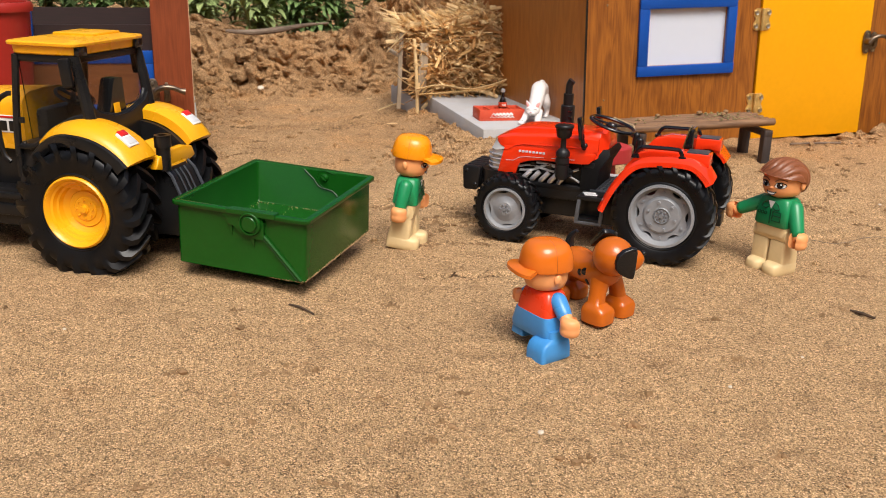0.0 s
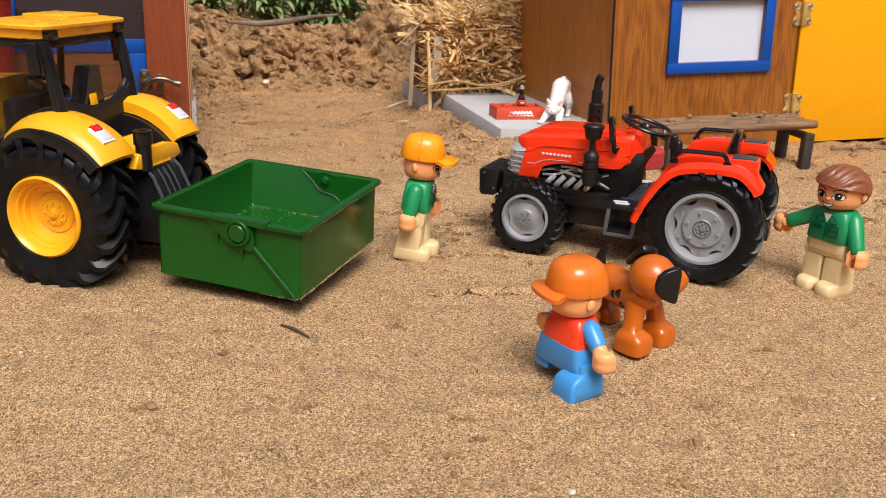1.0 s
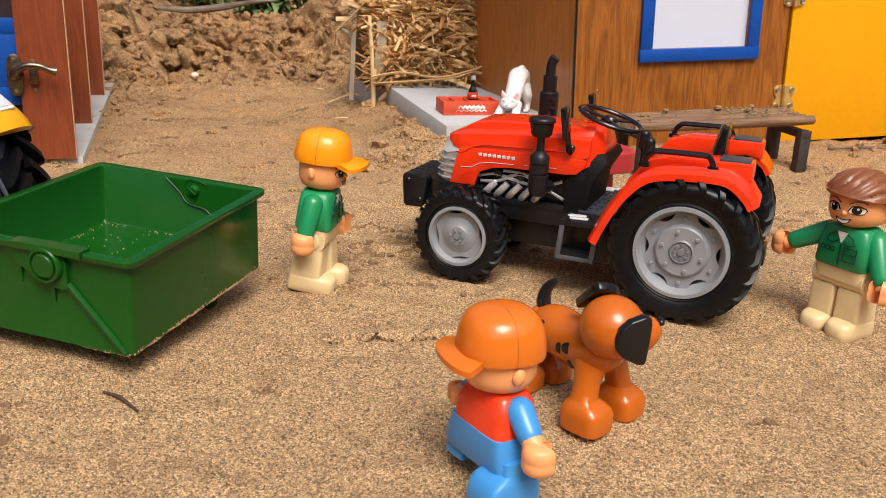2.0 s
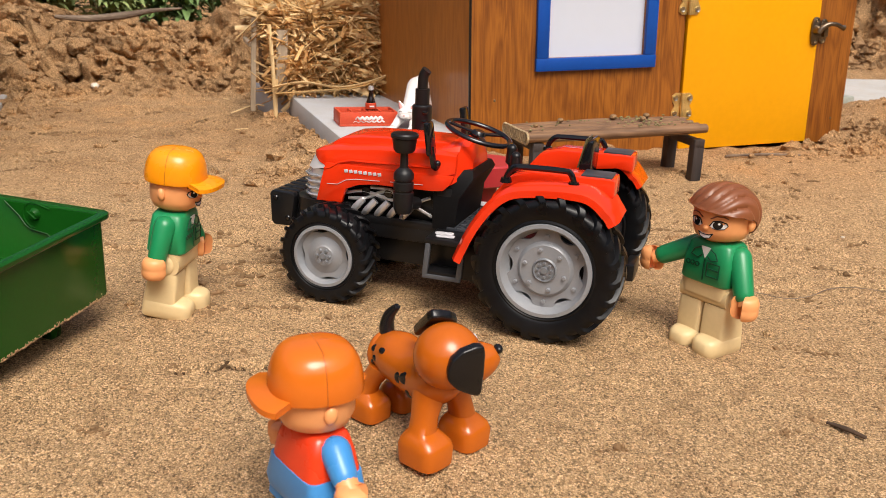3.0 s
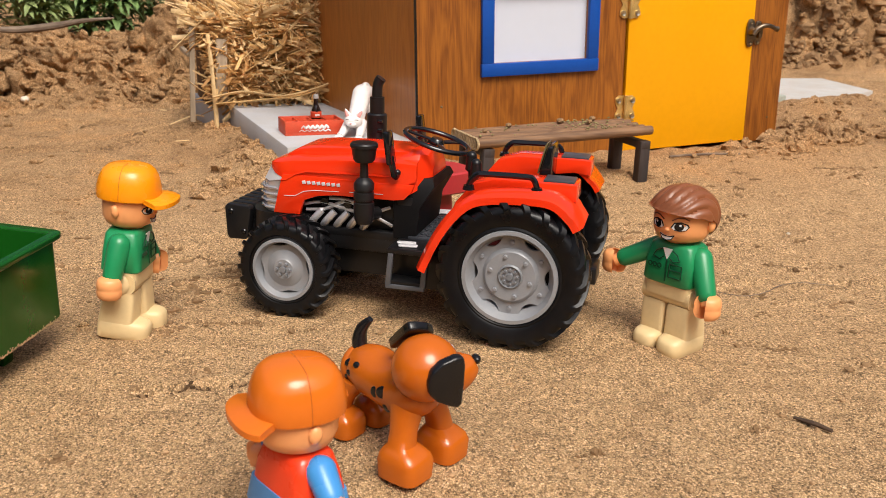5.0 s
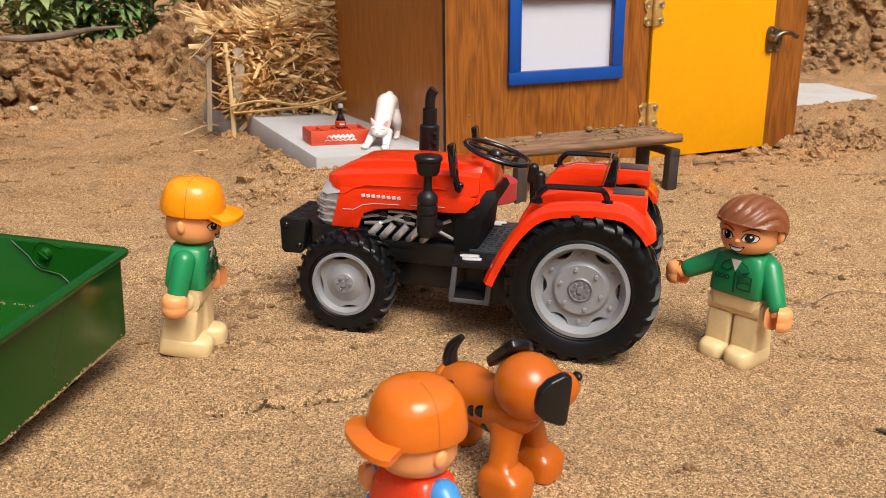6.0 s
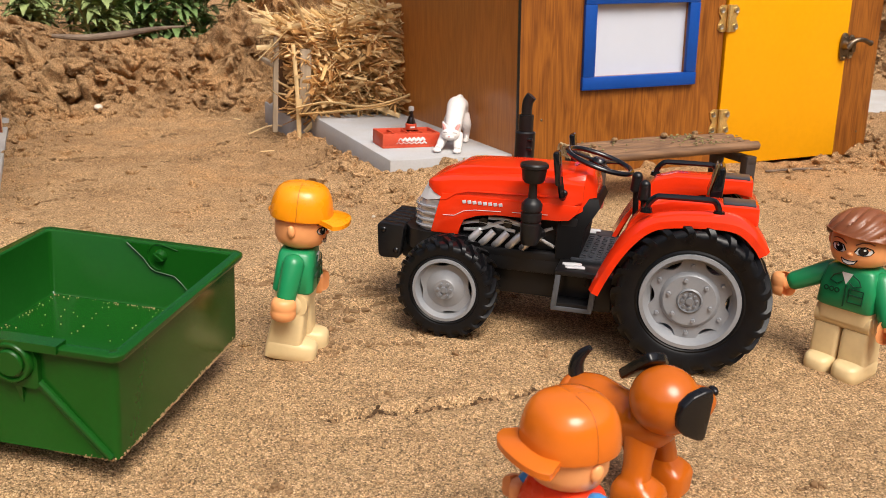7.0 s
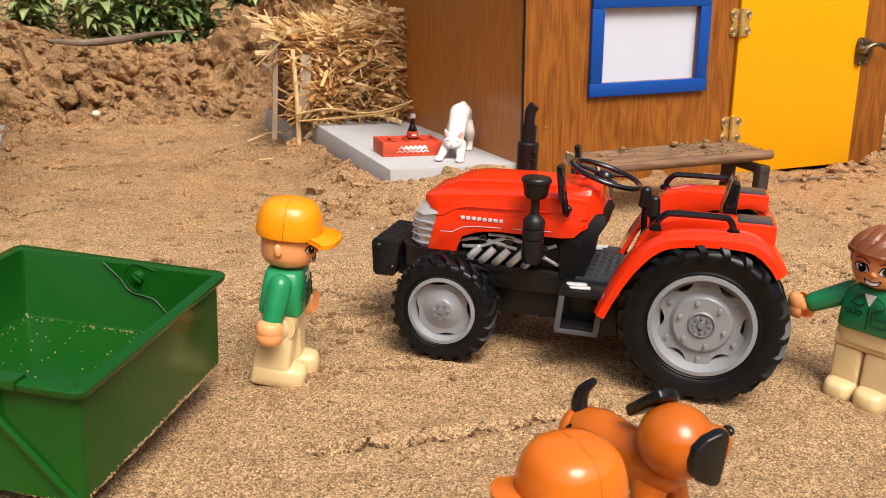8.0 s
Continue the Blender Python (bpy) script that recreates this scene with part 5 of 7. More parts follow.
cb = inner_face(8.6, 37.9, 0.7)
part("bolt", gather((lathe([(0, 2.0), (1.6, 1.8), (2.3, 0.6), (2.5, 0), (0, -0.2)], 18), pose(*cb, 90)), (box(4.2, 0.9, 0.8, 0.2), pose(cb.x, cb.y - 1.9, cb.z, 0, 35, 0))), GREEN, tbox, "slotted green bolt head")
dust = bmesh.new()
rnd = random.Random(5)
for i in range(190):
    x, y = rnd.uniform(-31, 31), rnd.uniform(-30, 35)
    if rnd.random() < 0.45:
        x, y = (rnd.uniform(-31.5, 31), 35.4 - abs(rnd.gauss(0, 1))) if rnd.random() < 0.6 else (-31.6 + abs(rnd.gauss(0, 1.2)), rnd.uniform(-20, 35))
    put(dust, ball(rnd.uniform(0.12, 0.30), None, None, 5, 4), pose(x, y, 19.05))
for i in range(460):
    y = rnd.uniform(-40, 40)
    put(dust, ball(rnd.uniform(0.18, 0.42), None, None, 5, 4), pose(34.7 + rnd.uniform(-0.3, 0.4), y, 9.5 + abs(rnd.gauss(0, 0.6))))
for i in range(70):
    put(dust, ball(rnd.uniform(0.16, 0.34), None, None, 5, 4), pose(rnd.uniform(16, 34), -41.0 + rnd.uniform(-0.2, 0.3), 9.4 + abs(rnd.gauss(0, 0.3))))
tagged(part("sand_grains", dust, CRUMB, tbox, "clinging sand grains"), kind="stuff")
for s in (1, -1):
    part("lug", gather(span(-43, -34.6, 14 * s - 2, 14 * s + 2, 18, 30, 1.0)), GREEN, tbox)
for s in (1, -1):
    part("runner", gather(span(-24, 24, 24 * s - 3, 24 * s + 3, -3.0, 9.4, 0.8)), GREEN, tbox, "green runner under the box")

# ---- toy figures: each one plain mesh, facing its own +x ----
def capsule(a, c, r0, r1, seg=14):
    a, c = Vector(a), Vector(c)
    d = (c - a).normalized()
    pts, rad = [], []
    for k in range(5):
        t = math.pi / 2 * k / 4
        pts.append(a - d * r0 * math.cos(t))
        rad.append(max(r0 * math.sin(t), 0.02))
    for k in range(5):
        t = math.pi / 2 * k / 4
        pts.append(c + d * r1 * math.sin(t))
        rad.append(max(r1 * math.cos(t), 0.02))
    return tube(pts, rad, seg)


def fist(b, at, rz, tilt, mat, k=1.0):
    """A clip hand: a thick C round an upright hollow that opens to one side, with three finger creases."""
    gap, rings = 38, []
    for y in np.linspace(-4.2, 4.2, 17):
        q = (1 - (abs(y) / 4.35) ** 5) ** 0.5
        crease = 1 - 0.045 * max(0.0, math.cos(y * 2 * math.pi / 2.8)) ** 6
        out = [(4.5 * k * q * crease * math.cos(a), y * k, 4.3 * k * q * crease * math.sin(a)) for a in np.linspace(radians(gap), radians(360 - gap), 24)]
        out += [(2.0 * k * min(1, 1.3 * q) * math.cos(a), y * k, 1.9 * k * min(1, 1.3 * q) * math.sin(a)) for a in np.linspace(radians(360 - 1.5 * gap), radians(1.5 * gap), 16)]
        rings.append(out)
    put(b, loft(rings), pose(*at, 90 + tilt, 0, rz), mat)


def shoe_leg(b, y, mat, swing=0.0, hip=21.0, k=1.0, flip=1):
    """One moulded leg with its shoe, turned about the hip by swing degrees (forward is positive)."""
    leg = loft([squircle(-0.9 * k, 0, 1.0 * k, 6.6 * k, 5.1 * k, 28, 8), squircle(-0.8 * k, 0, 8 * k, 6.5 * k, 5.1 * k, 28, 8), squircle(-0.3 * k, 0, hip - 3 * k, 5.9 * k, 5.1 * k, 28, 7), squircle(-0.2 * k, 0, hip - 1.6 * k, 5.5 * k, 4.8 * k, 28, 6)])
    rows_ = []
    for z, x0, x1, w in ((0.0, -7.0, 10.2, 4.7), (0.6, -7.6, 11.0, 5.3), (3.2, -7.6, 11.3, 5.5), (5.3, -7.5, 11.1, 5.45), (6.3, -7.45, 10.5, 5.25), (6.9, -7.4, 9.3, 4.9), (7.4, -7.2, 6.8, 4.5), (7.7, -7.0, 4.6, 3.9)):
        c, h = (x0 + x1) / 2 * k, (x1 - x0) / 2 * k
        ring = []
        for q in range(32):
            a = 2 * math.pi * q / 32
            e = 2 / (3.1 if math.cos(a) > 0 else 8)
            ring.append((c + h * math.copysign(abs(math.cos(a)) ** e, math.cos(a)), w * k * math.copysign(abs(math.sin(a)) ** e, math.sin(a)), z * k))
        rows_.append(ring)
    m = pose(0, y, hip) @ pose(0, 0, 0, 0, -swing, 0) @ pose(0, 0, -hip)
    put(b, leg, m, mat)
    put(b, loft(rows_), m, mat)


def torso(b, z0, z1, mat, lean=0.0, w0=12.4, w1=10.6, d0=7.0, d1=6.0):
    put(b, loft([squircle(0, 0, z0, d0 - 0.6, w0 - 0.6, 24, 6), squircle(0, 0, z0 + 0.8, d0, w0, 24, 6), squircle(0, 0, (z0 + z1) / 2, (d0 + d1) / 2, (w0 + w1) / 2 + 0.4, 24, 6), squircle(0, 0, z1 - 1.6, d1, w1, 24, 5), squircle(0, 0, z1 - 0.4, d1 - 0.8, w1 - 1.2, 24, 4), squircle(0, 0, z1, d1 - 2.4, w1 - 3, 24, 3)]), pose(0, 0, 0, 0, lean, 0), mat)


def head(b, z0, mat, r=10.6, h=19.0):
    prof = [(0, 0), (r * 0.62, 0.012 * h), (r * 0.86, 0.085 * h), (r * 0.98, 0.24 * h), (r, 0.45 * h), (r * 0.975, 0.62 * h), (r * 0.86, 0.78 * h), (r * 0.58, 0.92 * h), (0, h)]
    put(b, lathe(prof, 30), pose(0, 0, z0), mat)


def cap(b, z0, mat, r=12.0, h=13.5, brim=11.0, seam=None):
    """A moulded cap: steep sides, a flattened top, three seams, two vent dimples and a short peak."""
    prof = [(0.975, 0), (1.03, 0.03), (1.045, 0.12), (1.03, 0.30), (0.995, 0.48), (0.93, 0.66), (0.83, 0.81), (0.69, 0.915), (0.50, 0.965), (0.25, 0.992), (0.02, 1.0)]
    put(b, loft([squircle(0, 0, z0 + q * h, r * p * 1.01, r * p * 0.985, 48, 2.35) for p, q in prof]), None, mat)
    outer = []
    for k in range(17):
        a = radians(-68 + 136 * k / 16)
        outer.append((r * 0.5 + (brim + r * 0.5) * math.cos(a) ** 0.5, r * 1.0 * math.sin(a) / math.sin(radians(68))))
    rings = []
    for dz, grow in ((-0.9, -0.5), (-1.1, 0.0), (0.4, 0.0), (0.8, -0.6)):
        rings.append([(x + grow, y * (1 + 0.02 * grow), z0 + 1.3 + dz - 0.10 * (y / r) ** 2 * 10 - 0.12 * max(0, x - r)) for x, y in outer] + [(r * 0.45, r * 0.6, z0 + 1.5 + dz), (r * 0.45, -r * 0.6, z0 + 1.5 + dz)])
    put(b, loft(rings), None, mat)
    us = np.linspace(0, len(prof) - 1, 26)
    ra, za = np.interp(us, range(len(prof)), [p[0] * r for p in prof]), np.interp(us, range(len(prof)), [p[1] * h for p in prof])
    for turn in (90, 180, 270):
        c, s = math.cos(radians(turn)), math.sin(radians(turn))
        put(b, tube([(c * p * 0.99, s * p * 0.985, z0 + q) for p, q in zip(ra[2:-1], za[2:-1])], 0.11, 6), None, mat if seam is None else seam)
    for turn in (52, 128, 232, 308):
        c, s = math.cos(radians(turn)), math.sin(radians(turn))
        put(b, lathe([(0, -0.1), (0.45, 0.0), (0.75, 0.16), (0.9, 0.0), (0, -0.4)], 12), pose(c * r * 0.80, s * r * 0.80, z0 + 0.83 * h) @ Vector((c, s, 1.3)).to_track_quat("Z", "Y").to_matrix().to_4x4(), mat if seam is None else seam)
    put(b, ball(1.2, 2.6, 1.3, 10, 6), pose(-r * 1.04, 0, z0 + 1.6), mat)


def eyes(b, z, r, white, dark, brow, dy=4.4, k=1.0):
    """Printed almond eyes with lashes and brows, laid on a head of radius r."""
    def on(y, dz, out):
        return (math.sqrt(max(r * r - y * y, 1)) + out, y, z + dz)

    for s in (-1, 1):
        rim = [(1.3, -0.5), (2.4, 1.35), (4.6, 1.75), (6.6, 1.05), (7.0, 0.2), (6.2, -1.0), (4.4, -1.45), (2.4, -1.25)]
        put(b, loft([[on(s * (dy - 4.3 + y) * k, dz * k, o) for y, dz in rim] for o in (-0.5, 0.10)]), None, white)
        c, ir = (dy - 4.3 + 4.0) * k, 1.55 * k
        put(b, loft([[on(s * (c + ir * math.cos(a)), ir * 0.92 * math.sin(a) + 0.1, o) for a in (2 * math.pi * q / 14 for q in range(14))] for o in (-0.5, 0.20)]), None, dark)
        put(b, loft([[on(s * (c + 0.5 + 0.42 * math.cos(a)), 0.42 * math.sin(a) + 0.7, o) for a in (2 * math.pi * q / 8 for q in range(8))] for o in (-0.4, 0.30)]), None, white)
        put(b, tube([on(s * (dy - 4.3 + y) * k, dz * k, 0.12) for y, dz in rim[:5]], 0.24 * k, 5), None, dark)
        put(b, tube([on(s * (dy - 4.3 + y) * k, dz * k, 0.12) for y, dz in rim[4:]], 0.13 * k, 5), None, dark)
        put(b, tube([on(s * (dy - 4.3 + y) * k, dz * k, 0.1) for y, dz in ((1.4, 2.1), (3.4, 3.3), (5.6, 3.4), (7.0, 2.7))], 0.24 * k, 5), None, brow)


def mouth(b, z, r, dark, white=5, open_=True):
    def on(y, dz, out):
        return (math.sqrt(r * r - y * y) + out, y, z + dz)

    lip = [(-2.9, 0.75), (-1.6, 0.25), (0, 0.15), (1.6, 0.25), (2.9, 0.75), (1.9, -0.85), (0, -1.35), (-1.9, -0.85)]
    if open_:
        put(b, loft([[on(y, dz, o) for y, dz in lip] for o in (-0.6, 0.12)]), None, white)
        put(b, tube([on(y, dz, 0.12) for y, dz in lip[4:] + lip[:1]], 0.20, 5), None, dark)
    put(b, tube([on(y, dz, 0.12) for y, dz in lip[:5]], 0.20, 5), None, dark)
    put(b, ball(1.3, 1.1, 0.9, 12, 8), pose(r - 0.1, 0, z + 2.6), 1)


def shirt_print(b, z, x, dark, white):
    put(b, prism([(-2.0, 2.2), (2.0, 2.2), (0, -2.0)], 0.5), pose(x - 0.35, 0, z + 4.2, 0, 0, 90), white)
    for s in (-1, 1):
        put(b, tube([(x - 0.1, 2.2 * s, z + 6.0), (x + 0.1, 4.6 * s, z + 4.8), (x + 0.1, 5.8 * s, z + 2.6), (x + 0.15, 3.0 * s, z + 1.8), (x + 0.1, 1.2 * s, z + 3.2)], 0.3, 5), None, dark)
    put(b, tube([(x + 0.1, 0.3, z + 2), (x + 0.3, 0.3, z - 6)], 0.3, 5), None, dark)
    put(b, tube([(x + 0.25, 1.8, z + 1), (x + 0.25, 7.0, z + 1), (x + 0.45, 7.0, z - 4), (x + 0.45, 1.8, z - 4), (x + 0.25, 1.8, z + 1)], 0.3, 5), None, dark)
    put(b, tube([(x + 0.35, 1.8, z - 1.2), (x + 0.35, 7.0, z - 1.2)], 0.3, 5), None, dark)
    for k in range(3):
        put(b, lathe([(0.55, 0.2), (1.05, 0.2), (1.05, 0), (0.55, 0)], 10, close=True), pose(x + 0.25, -2.6 - 2.0 * k, z - 0.6, 0, 90, 0), dark)


SEAM = material("cap_seam", (0.42, 0.095, 0.006), 0.5, var=0.05)
FIG = [TROUSER, SKIN, SHIRT, HAIR, CAP, EYE_WHITE, DOG_BLACK, SHIRT_DARK, SEAM]


def arm(b, shoulder, hand, sleeve, skin, k=1.0, rz=0.0, tilt=0.0, cuff=0.74):
    s, h = Vector(shoulder), Vector(hand)
    wrist = s.lerp(h, cuff)
    put(b, capsule(s, wrist, 3.9 * k, 3.3 * k), None, sleeve)
    put(b, tube([wrist, s.lerp(h, 0.98)], (2.2 if cuff > 0.7 else 2.9) * k, 12), None, skin)
    fist(b, h, rz, tilt, skin, k)


def turn_head(b, first, degrees):
    """Turns all that was added since the vertex count first."""
    b.verts.ensure_lookup_table()
    bmesh.ops.rotate(b, cent=(0, 0, 0), matrix=Matrix.Rotation(radians(degrees), 3, "Z"), verts=b.verts[first:])


def adult(b, right_hand, left_hand, swing=0.0, rr=-35):
    """Body of a standing figure up to the neck."""
    for y in (-5.5, 5.5):
        shoe_leg(b, y, 0, hip=21, swing=-swing * 0.6 if y < 0 else swing, k=1.02)
    # hips: a cross bar with a joint disc at each end, and the band above it
    hip = [[(6.2 * math.copysign(abs(math.cos(a)) ** 0.75, math.cos(a)), y, 22.6 + 4.4 * math.copysign(abs(math.sin(a)) ** 0.75, math.sin(a))) for a in (2 * math.pi * q / 24 for q in range(24))] for y in (-10.4, -6.6, 6.6, 10.4)]
    put(b, loft(hip), None, 0)
    for s in (-1, 1):
        put(b, lathe([(0, 0.8), (3.4, 0.8), (4.1, 0.2), (4.1, -0.6), (0, -0.6)], 28), pose(0, 10.5 * s, 22.4) @ (AX_Y if s > 0 else pose(0, 0, 0, 90)), 0)
        put(b, lathe([(0, 0.4), (1.2, 0.4), (1.4, 0), (0, -0.2)], 16), pose(0, 11.3 * s, 22.4) @ (AX_Y if s > 0 else pose(0, 0, 0, 90)), 0)
    put(b, loft([squircle(0, 0, 22.0, 6.6, 10.2, 28, 6), squircle(0, 0, 27.6, 7.0, 10.4, 28, 6)]), None, 0)
    torso(b, 27.0, 43.0, 2, 0, 10.8, 9.2, 7.8, 6.6)
    shirt_print(b, 34.4, 7.5, 7, 5)
    arm(b, (0, -9.6, 38.0), right_hand, 2, 1, 1.08, rz=rr)
    arm(b, (0, 9.6, 38.0), left_hand, 2, 1, 1.10, rz=-15)
    put(b, cyl(5.4, 2.4, 20), pose(0, 0, 43.0), 1)


# standing figure with brown hair
b = bmesh.new()
adult(b, (7.4, -23.6, 30.0), (4.6, 17.6, 22.5), 0, 66)
first = len(b.verts)
head(b, 43.2, 1, 10.5, 18.5)
for s in (-1, 1):
    put(b, ball(1.9, 1.4, 2.7, 12, 8), pose(-1.4, 11.0 * s, 50.6, 0, -8, 0), 1)
eyes(b, 50.3, 10.5, 5, 6, 3, 4.5)
mouth(b, 46.2, 10.3, 6)
hair = ball(13.4, 13.0, 11.2, 96, 48)
for v in hair.verts:
    x, y, z = v.co
    line = float(np.interp(x, (-13, -5, -2, 2, 6, 13), (-8.2, -7.4, -2.0, 0.8, 2.6, 3.2))) - 0.09 * y * (x > 2)
    v.co.z = max(z, line)
    comb = y * 0.62 + 0.5 * x - 0.055 * z * x
    groove = 1 - abs(math.sin(1.15 * comb + 0.7 * math.sin(x * 0.28)))
    k = 1 - 0.10 * groove ** 2.2 * min(1.0, max(0.0, (z - line + 1) / 3))
    v.co.x, v.co.y = v.co.x * k, v.co.y * k
    v.co.z = v.co.z * k if v.co.z > 0 else v.co.z
put(b, hair, pose(-0.6, 0, 52.8, 0, 2, 0), 3)
turn_head(b, first, 5)
thing("toy_figure", "toy figure with brown hair, green shirt, beige trousers, arm raised", "toy figure", pose(0.1852, 0.4765, gz(0.184, 0.474) - 0.0012, 0, 0, 213), b, FIG, group="toy figures", sharp=60)

# standing figure with orange cap
b = bmesh.new()
adult(b, (-1.5, -15.0, 22.6), (5.4, 14.0, 24.6), 5, 30)
first = len(b.verts)
head(b, 43.2, 1, 9.7, 17)
for s in (-1, 1):
    put(b, ball(1.5, 1.2, 2.4, 12, 8), pose(-1.6, 9.9 * s, 50.6, 0, -8, 0), 1)
eyes(b, 50.6, 9.7, 5, 6, 3, 4.3, 0.95)
mouth(b, 46.6, 9.5, 6)
cap(b, 54.2, 4, 10.9, 13.0, 7.4, 8)
turn_head(b, first, 0)
thing("toy_figure", "toy figure with bright orange cap, green shirt and beige trousers", "toy figure", pose(-0.0205, 0.5062, gz(-0.019, 0.506) + 0.0002, 0, 4.5, -10) @ Matrix.Scale(0.98, 4), b, FIG, group="toy figures", sharp=42)

# small striding figure with burnt orange cap
b = bmesh.new()
def block_leg(y, swing, dx=0.0, k=1.0):
    """A short square moulded leg with a thick boot."""
    boot = loft([squircle(2.0, 0, 0, 7.0, 5.0, 32, 9), squircle(2.0, 0, 0.7, 7.7, 5.6, 32, 9), squircle(1.9, 0, 4.4, 7.6, 5.6, 32, 9), squircle(1.5, 0, 7.4, 7.0, 5.4, 32, 8), squircle(0.9, 0, 8.6, 6.0, 5.1, 32, 7), squircle(-0.2, 0, 9.6, 4.4, 4.4, 32, 5), squircle(-0.4, 0, 12.4, 4.2, 4.2, 32, 4)])
    put(b, boot, pose(dx, y, 11) @ pose(0, 0, 0, 0, -swing, 0) @ Matrix.Scale(k, 4) @ pose(0, 0, -11), 0)


block_leg(-9.6, 4, -1.0, 0.72)
block_leg(9.6, -3, 2.6, 1.04)
put(b, loft([squircle(-0.6, -0.4, 6.6, 6.0, 11.4, 32, 7), squircle(-0.2, -0.3, 7.6, 7.6, 12.8, 32, 8), squircle(0.2, 0, 11, 8.2, 12.4, 32, 8), squircle(0.1, 0, 17.4, 7.6, 10.7, 32, 8)]), None, 0)
torso(b, 16.4, 28.0, 2, 0, 10.4, 8.4, 7.5, 5.6)
for s in (-1, 1):
    put(b, lathe([(0.9, 0.5), (1.9, 0.5), (1.9, 0), (0.9, 0)], 14, close=True), pose(-1.5, 12.3 * s, 11.4) @ (AX_Y if s > 0 else pose(0, 0, 0, 90)), 0)
    # black disc paints in the shade of the hip hole
    put(b, cyl(1.0, 0.5, 12), pose(-1.5, 12.3 * s, 11.4) @ AX_Y, 6)
arm(b, (0, 9.2, 24.0), (1.2, 19.0, 16.0), 3, 1, 0.98, rz=150, cuff=0.5)
arm(b, (-0.5, -8.8, 24.0), (3.5, -12.5, 20.4), 3, 1, 0.72, rz=-20, cuff=0.5)
put(b, cyl(4.6, 2.2, 20), pose(0, 0, 28.0), 1)
first = len(b.verts)
head(b, 27.6, 1, 9.6, 17)
for s in (-1, 1):
    put(b, ball(1.7, 1.2, 2.3, 12, 8), pose(-1.0, 9.8 * s, 34.0, 0, -8, 0), 1)
eyes(b, 35.0, 9.6, 5, 6, 7, 4.2, 0.85)
cap(b, 36.6, 4, 10.7, 12.4, 5.4, 8)
turn_head(b, first, -15)
thing("toy_figure", "small striding toy figure in burnt orange cap, red vest, blue overalls", "toy figure", pose(0.0468, 0.3625, gz(0.047, 0.362) + 0.0004, 0, 0, 214), b, [BLUE, SKIN, VEST, BLUE, CAP_DARK, EYE_WHITE, DOG_BLACK, HAIR, SEAM], group="toy figures", sharp=42)

# ---- toy dog ----
b = bmesh.new()


def dog_leg(x, y, hip, k=1.0):
    """A leg on a large blunt paw, drawn up into the body at hip."""
    rows_ = [squircle(x, y, 0, 6.0 * k, 5.2 * k, 32, 3.6), squircle(x, y, 0.7 * k, 6.8 * k, 6.0 * k, 32, 3.8), squircle(x, y, 5.8 * k, 7.0 * k, 6.2 * k, 32, 4.0), squircle(x - 0.2, y, 7.6 * k, 6.4 * k, 5.7 * k, 32, 3.6), squircle(x - 0.8, y, 9.0 * k, 5.0 * k, 4.7 * k, 32, 3.0), squircle(x - 1.2, y, 10.0 * k, 3.9 * k, 3.9 * k, 32, 2.4)]
    for f in (0.3, 0.65, 1.0):
        hx, hy, hz, hr = hip
        rows_.append(squircle(x - 1.2 + (hx - x + 1.2) * f ** 1.5, y + (hy - y) * f ** 1.5, 10 * k + (hz - 10 * k) * f, 3.7 * k + (hr - 3.7 * k) * f ** 2, 3.7 * k + (hr - 3.7 * k) * f ** 2, 32, 2.1))
    put(b, loft(rows_), None, 0)


dog_leg(9.2, -8.6, (6.4, -3.6, 22.0, 5.6), 0.98)
dog_leg(10.0, 7.0, (6.6, 1.6, 22.0, 5.4), 0.96)
dog_leg(-20.6, -1.4, (-16.0, 1.6, 18.0, 5.4), 0.86)
dog_leg(-18.6, 10.2, (-15.6, 6.0, 18.0, 5.4), 0.86)
AXIS = ((-20.4, 4.4, 20.2), (-18.0, 4.2, 20.8), (-12.5, 3.2, 21.0), (-4.0, 1.4, 20.4), (4.0, -1.2, 21.4), (8.4, -3.0, 24.0), (9.8, -3.8, 26.5))
GIRTH = (4.4, 6.4, 7.7, 7.6, 7.8, 7.2, 6.4)
put(b, tube(AXIS, list(GIRTH), 26, 5), None, 0)
put(b, ball(3.6, 6.6, 6.6, 22, 14), pose(-19.6, 4.3, 20.5, 0, 0, -8), 0)
HM = pose(11.6, -3.6, 31.4, 0, 0, 53)
put(b, ball(9.4, 9.6, 9.2, 32, 22), HM, 0)
put(b, tube([(3.5, 0, -2.2), (8.0, 0, -1.8), (11.4, 0, -0.6), (13.6, 0, 0.6)], [7.2, 6.0, 4.4, 2.2], 22, 4), HM, 0)
put(b, ball(1.3, 1.9, 1.3, 16, 10), HM @ pose(14.0, 0, 1.4), 1)
for s in (-1, 1):
    put(b, ball(0.5, 1.1, 1.5, 12, 8), HM @ pose(8.3, 4.0 * s, 3.2, 0, -18, 26 * s), 2)
    put(b, ball(0.5, 0.7, 1.1, 10, 8), HM @ pose(8.5, 4.0 * s, 3.2, 0, -18, 26 * s), 1)
earpts = [(-5.0, -1.2), (-4.0, 2.0), (-1.4, 4.4), (2.4, 5.6), (4.6, 5.4), (5.2, 3.0), (5.3, -3.0), (5.2, -8.6), (4.4, -9.8), (2.2, -9.2), (-2.0, -7.0), (-4.4, -4.4)]
put(b, prism(earpts, 3.0, 1.1, 3), HM @ pose(2.6, -9.0, 1.6, 6, 0, 8), 1)
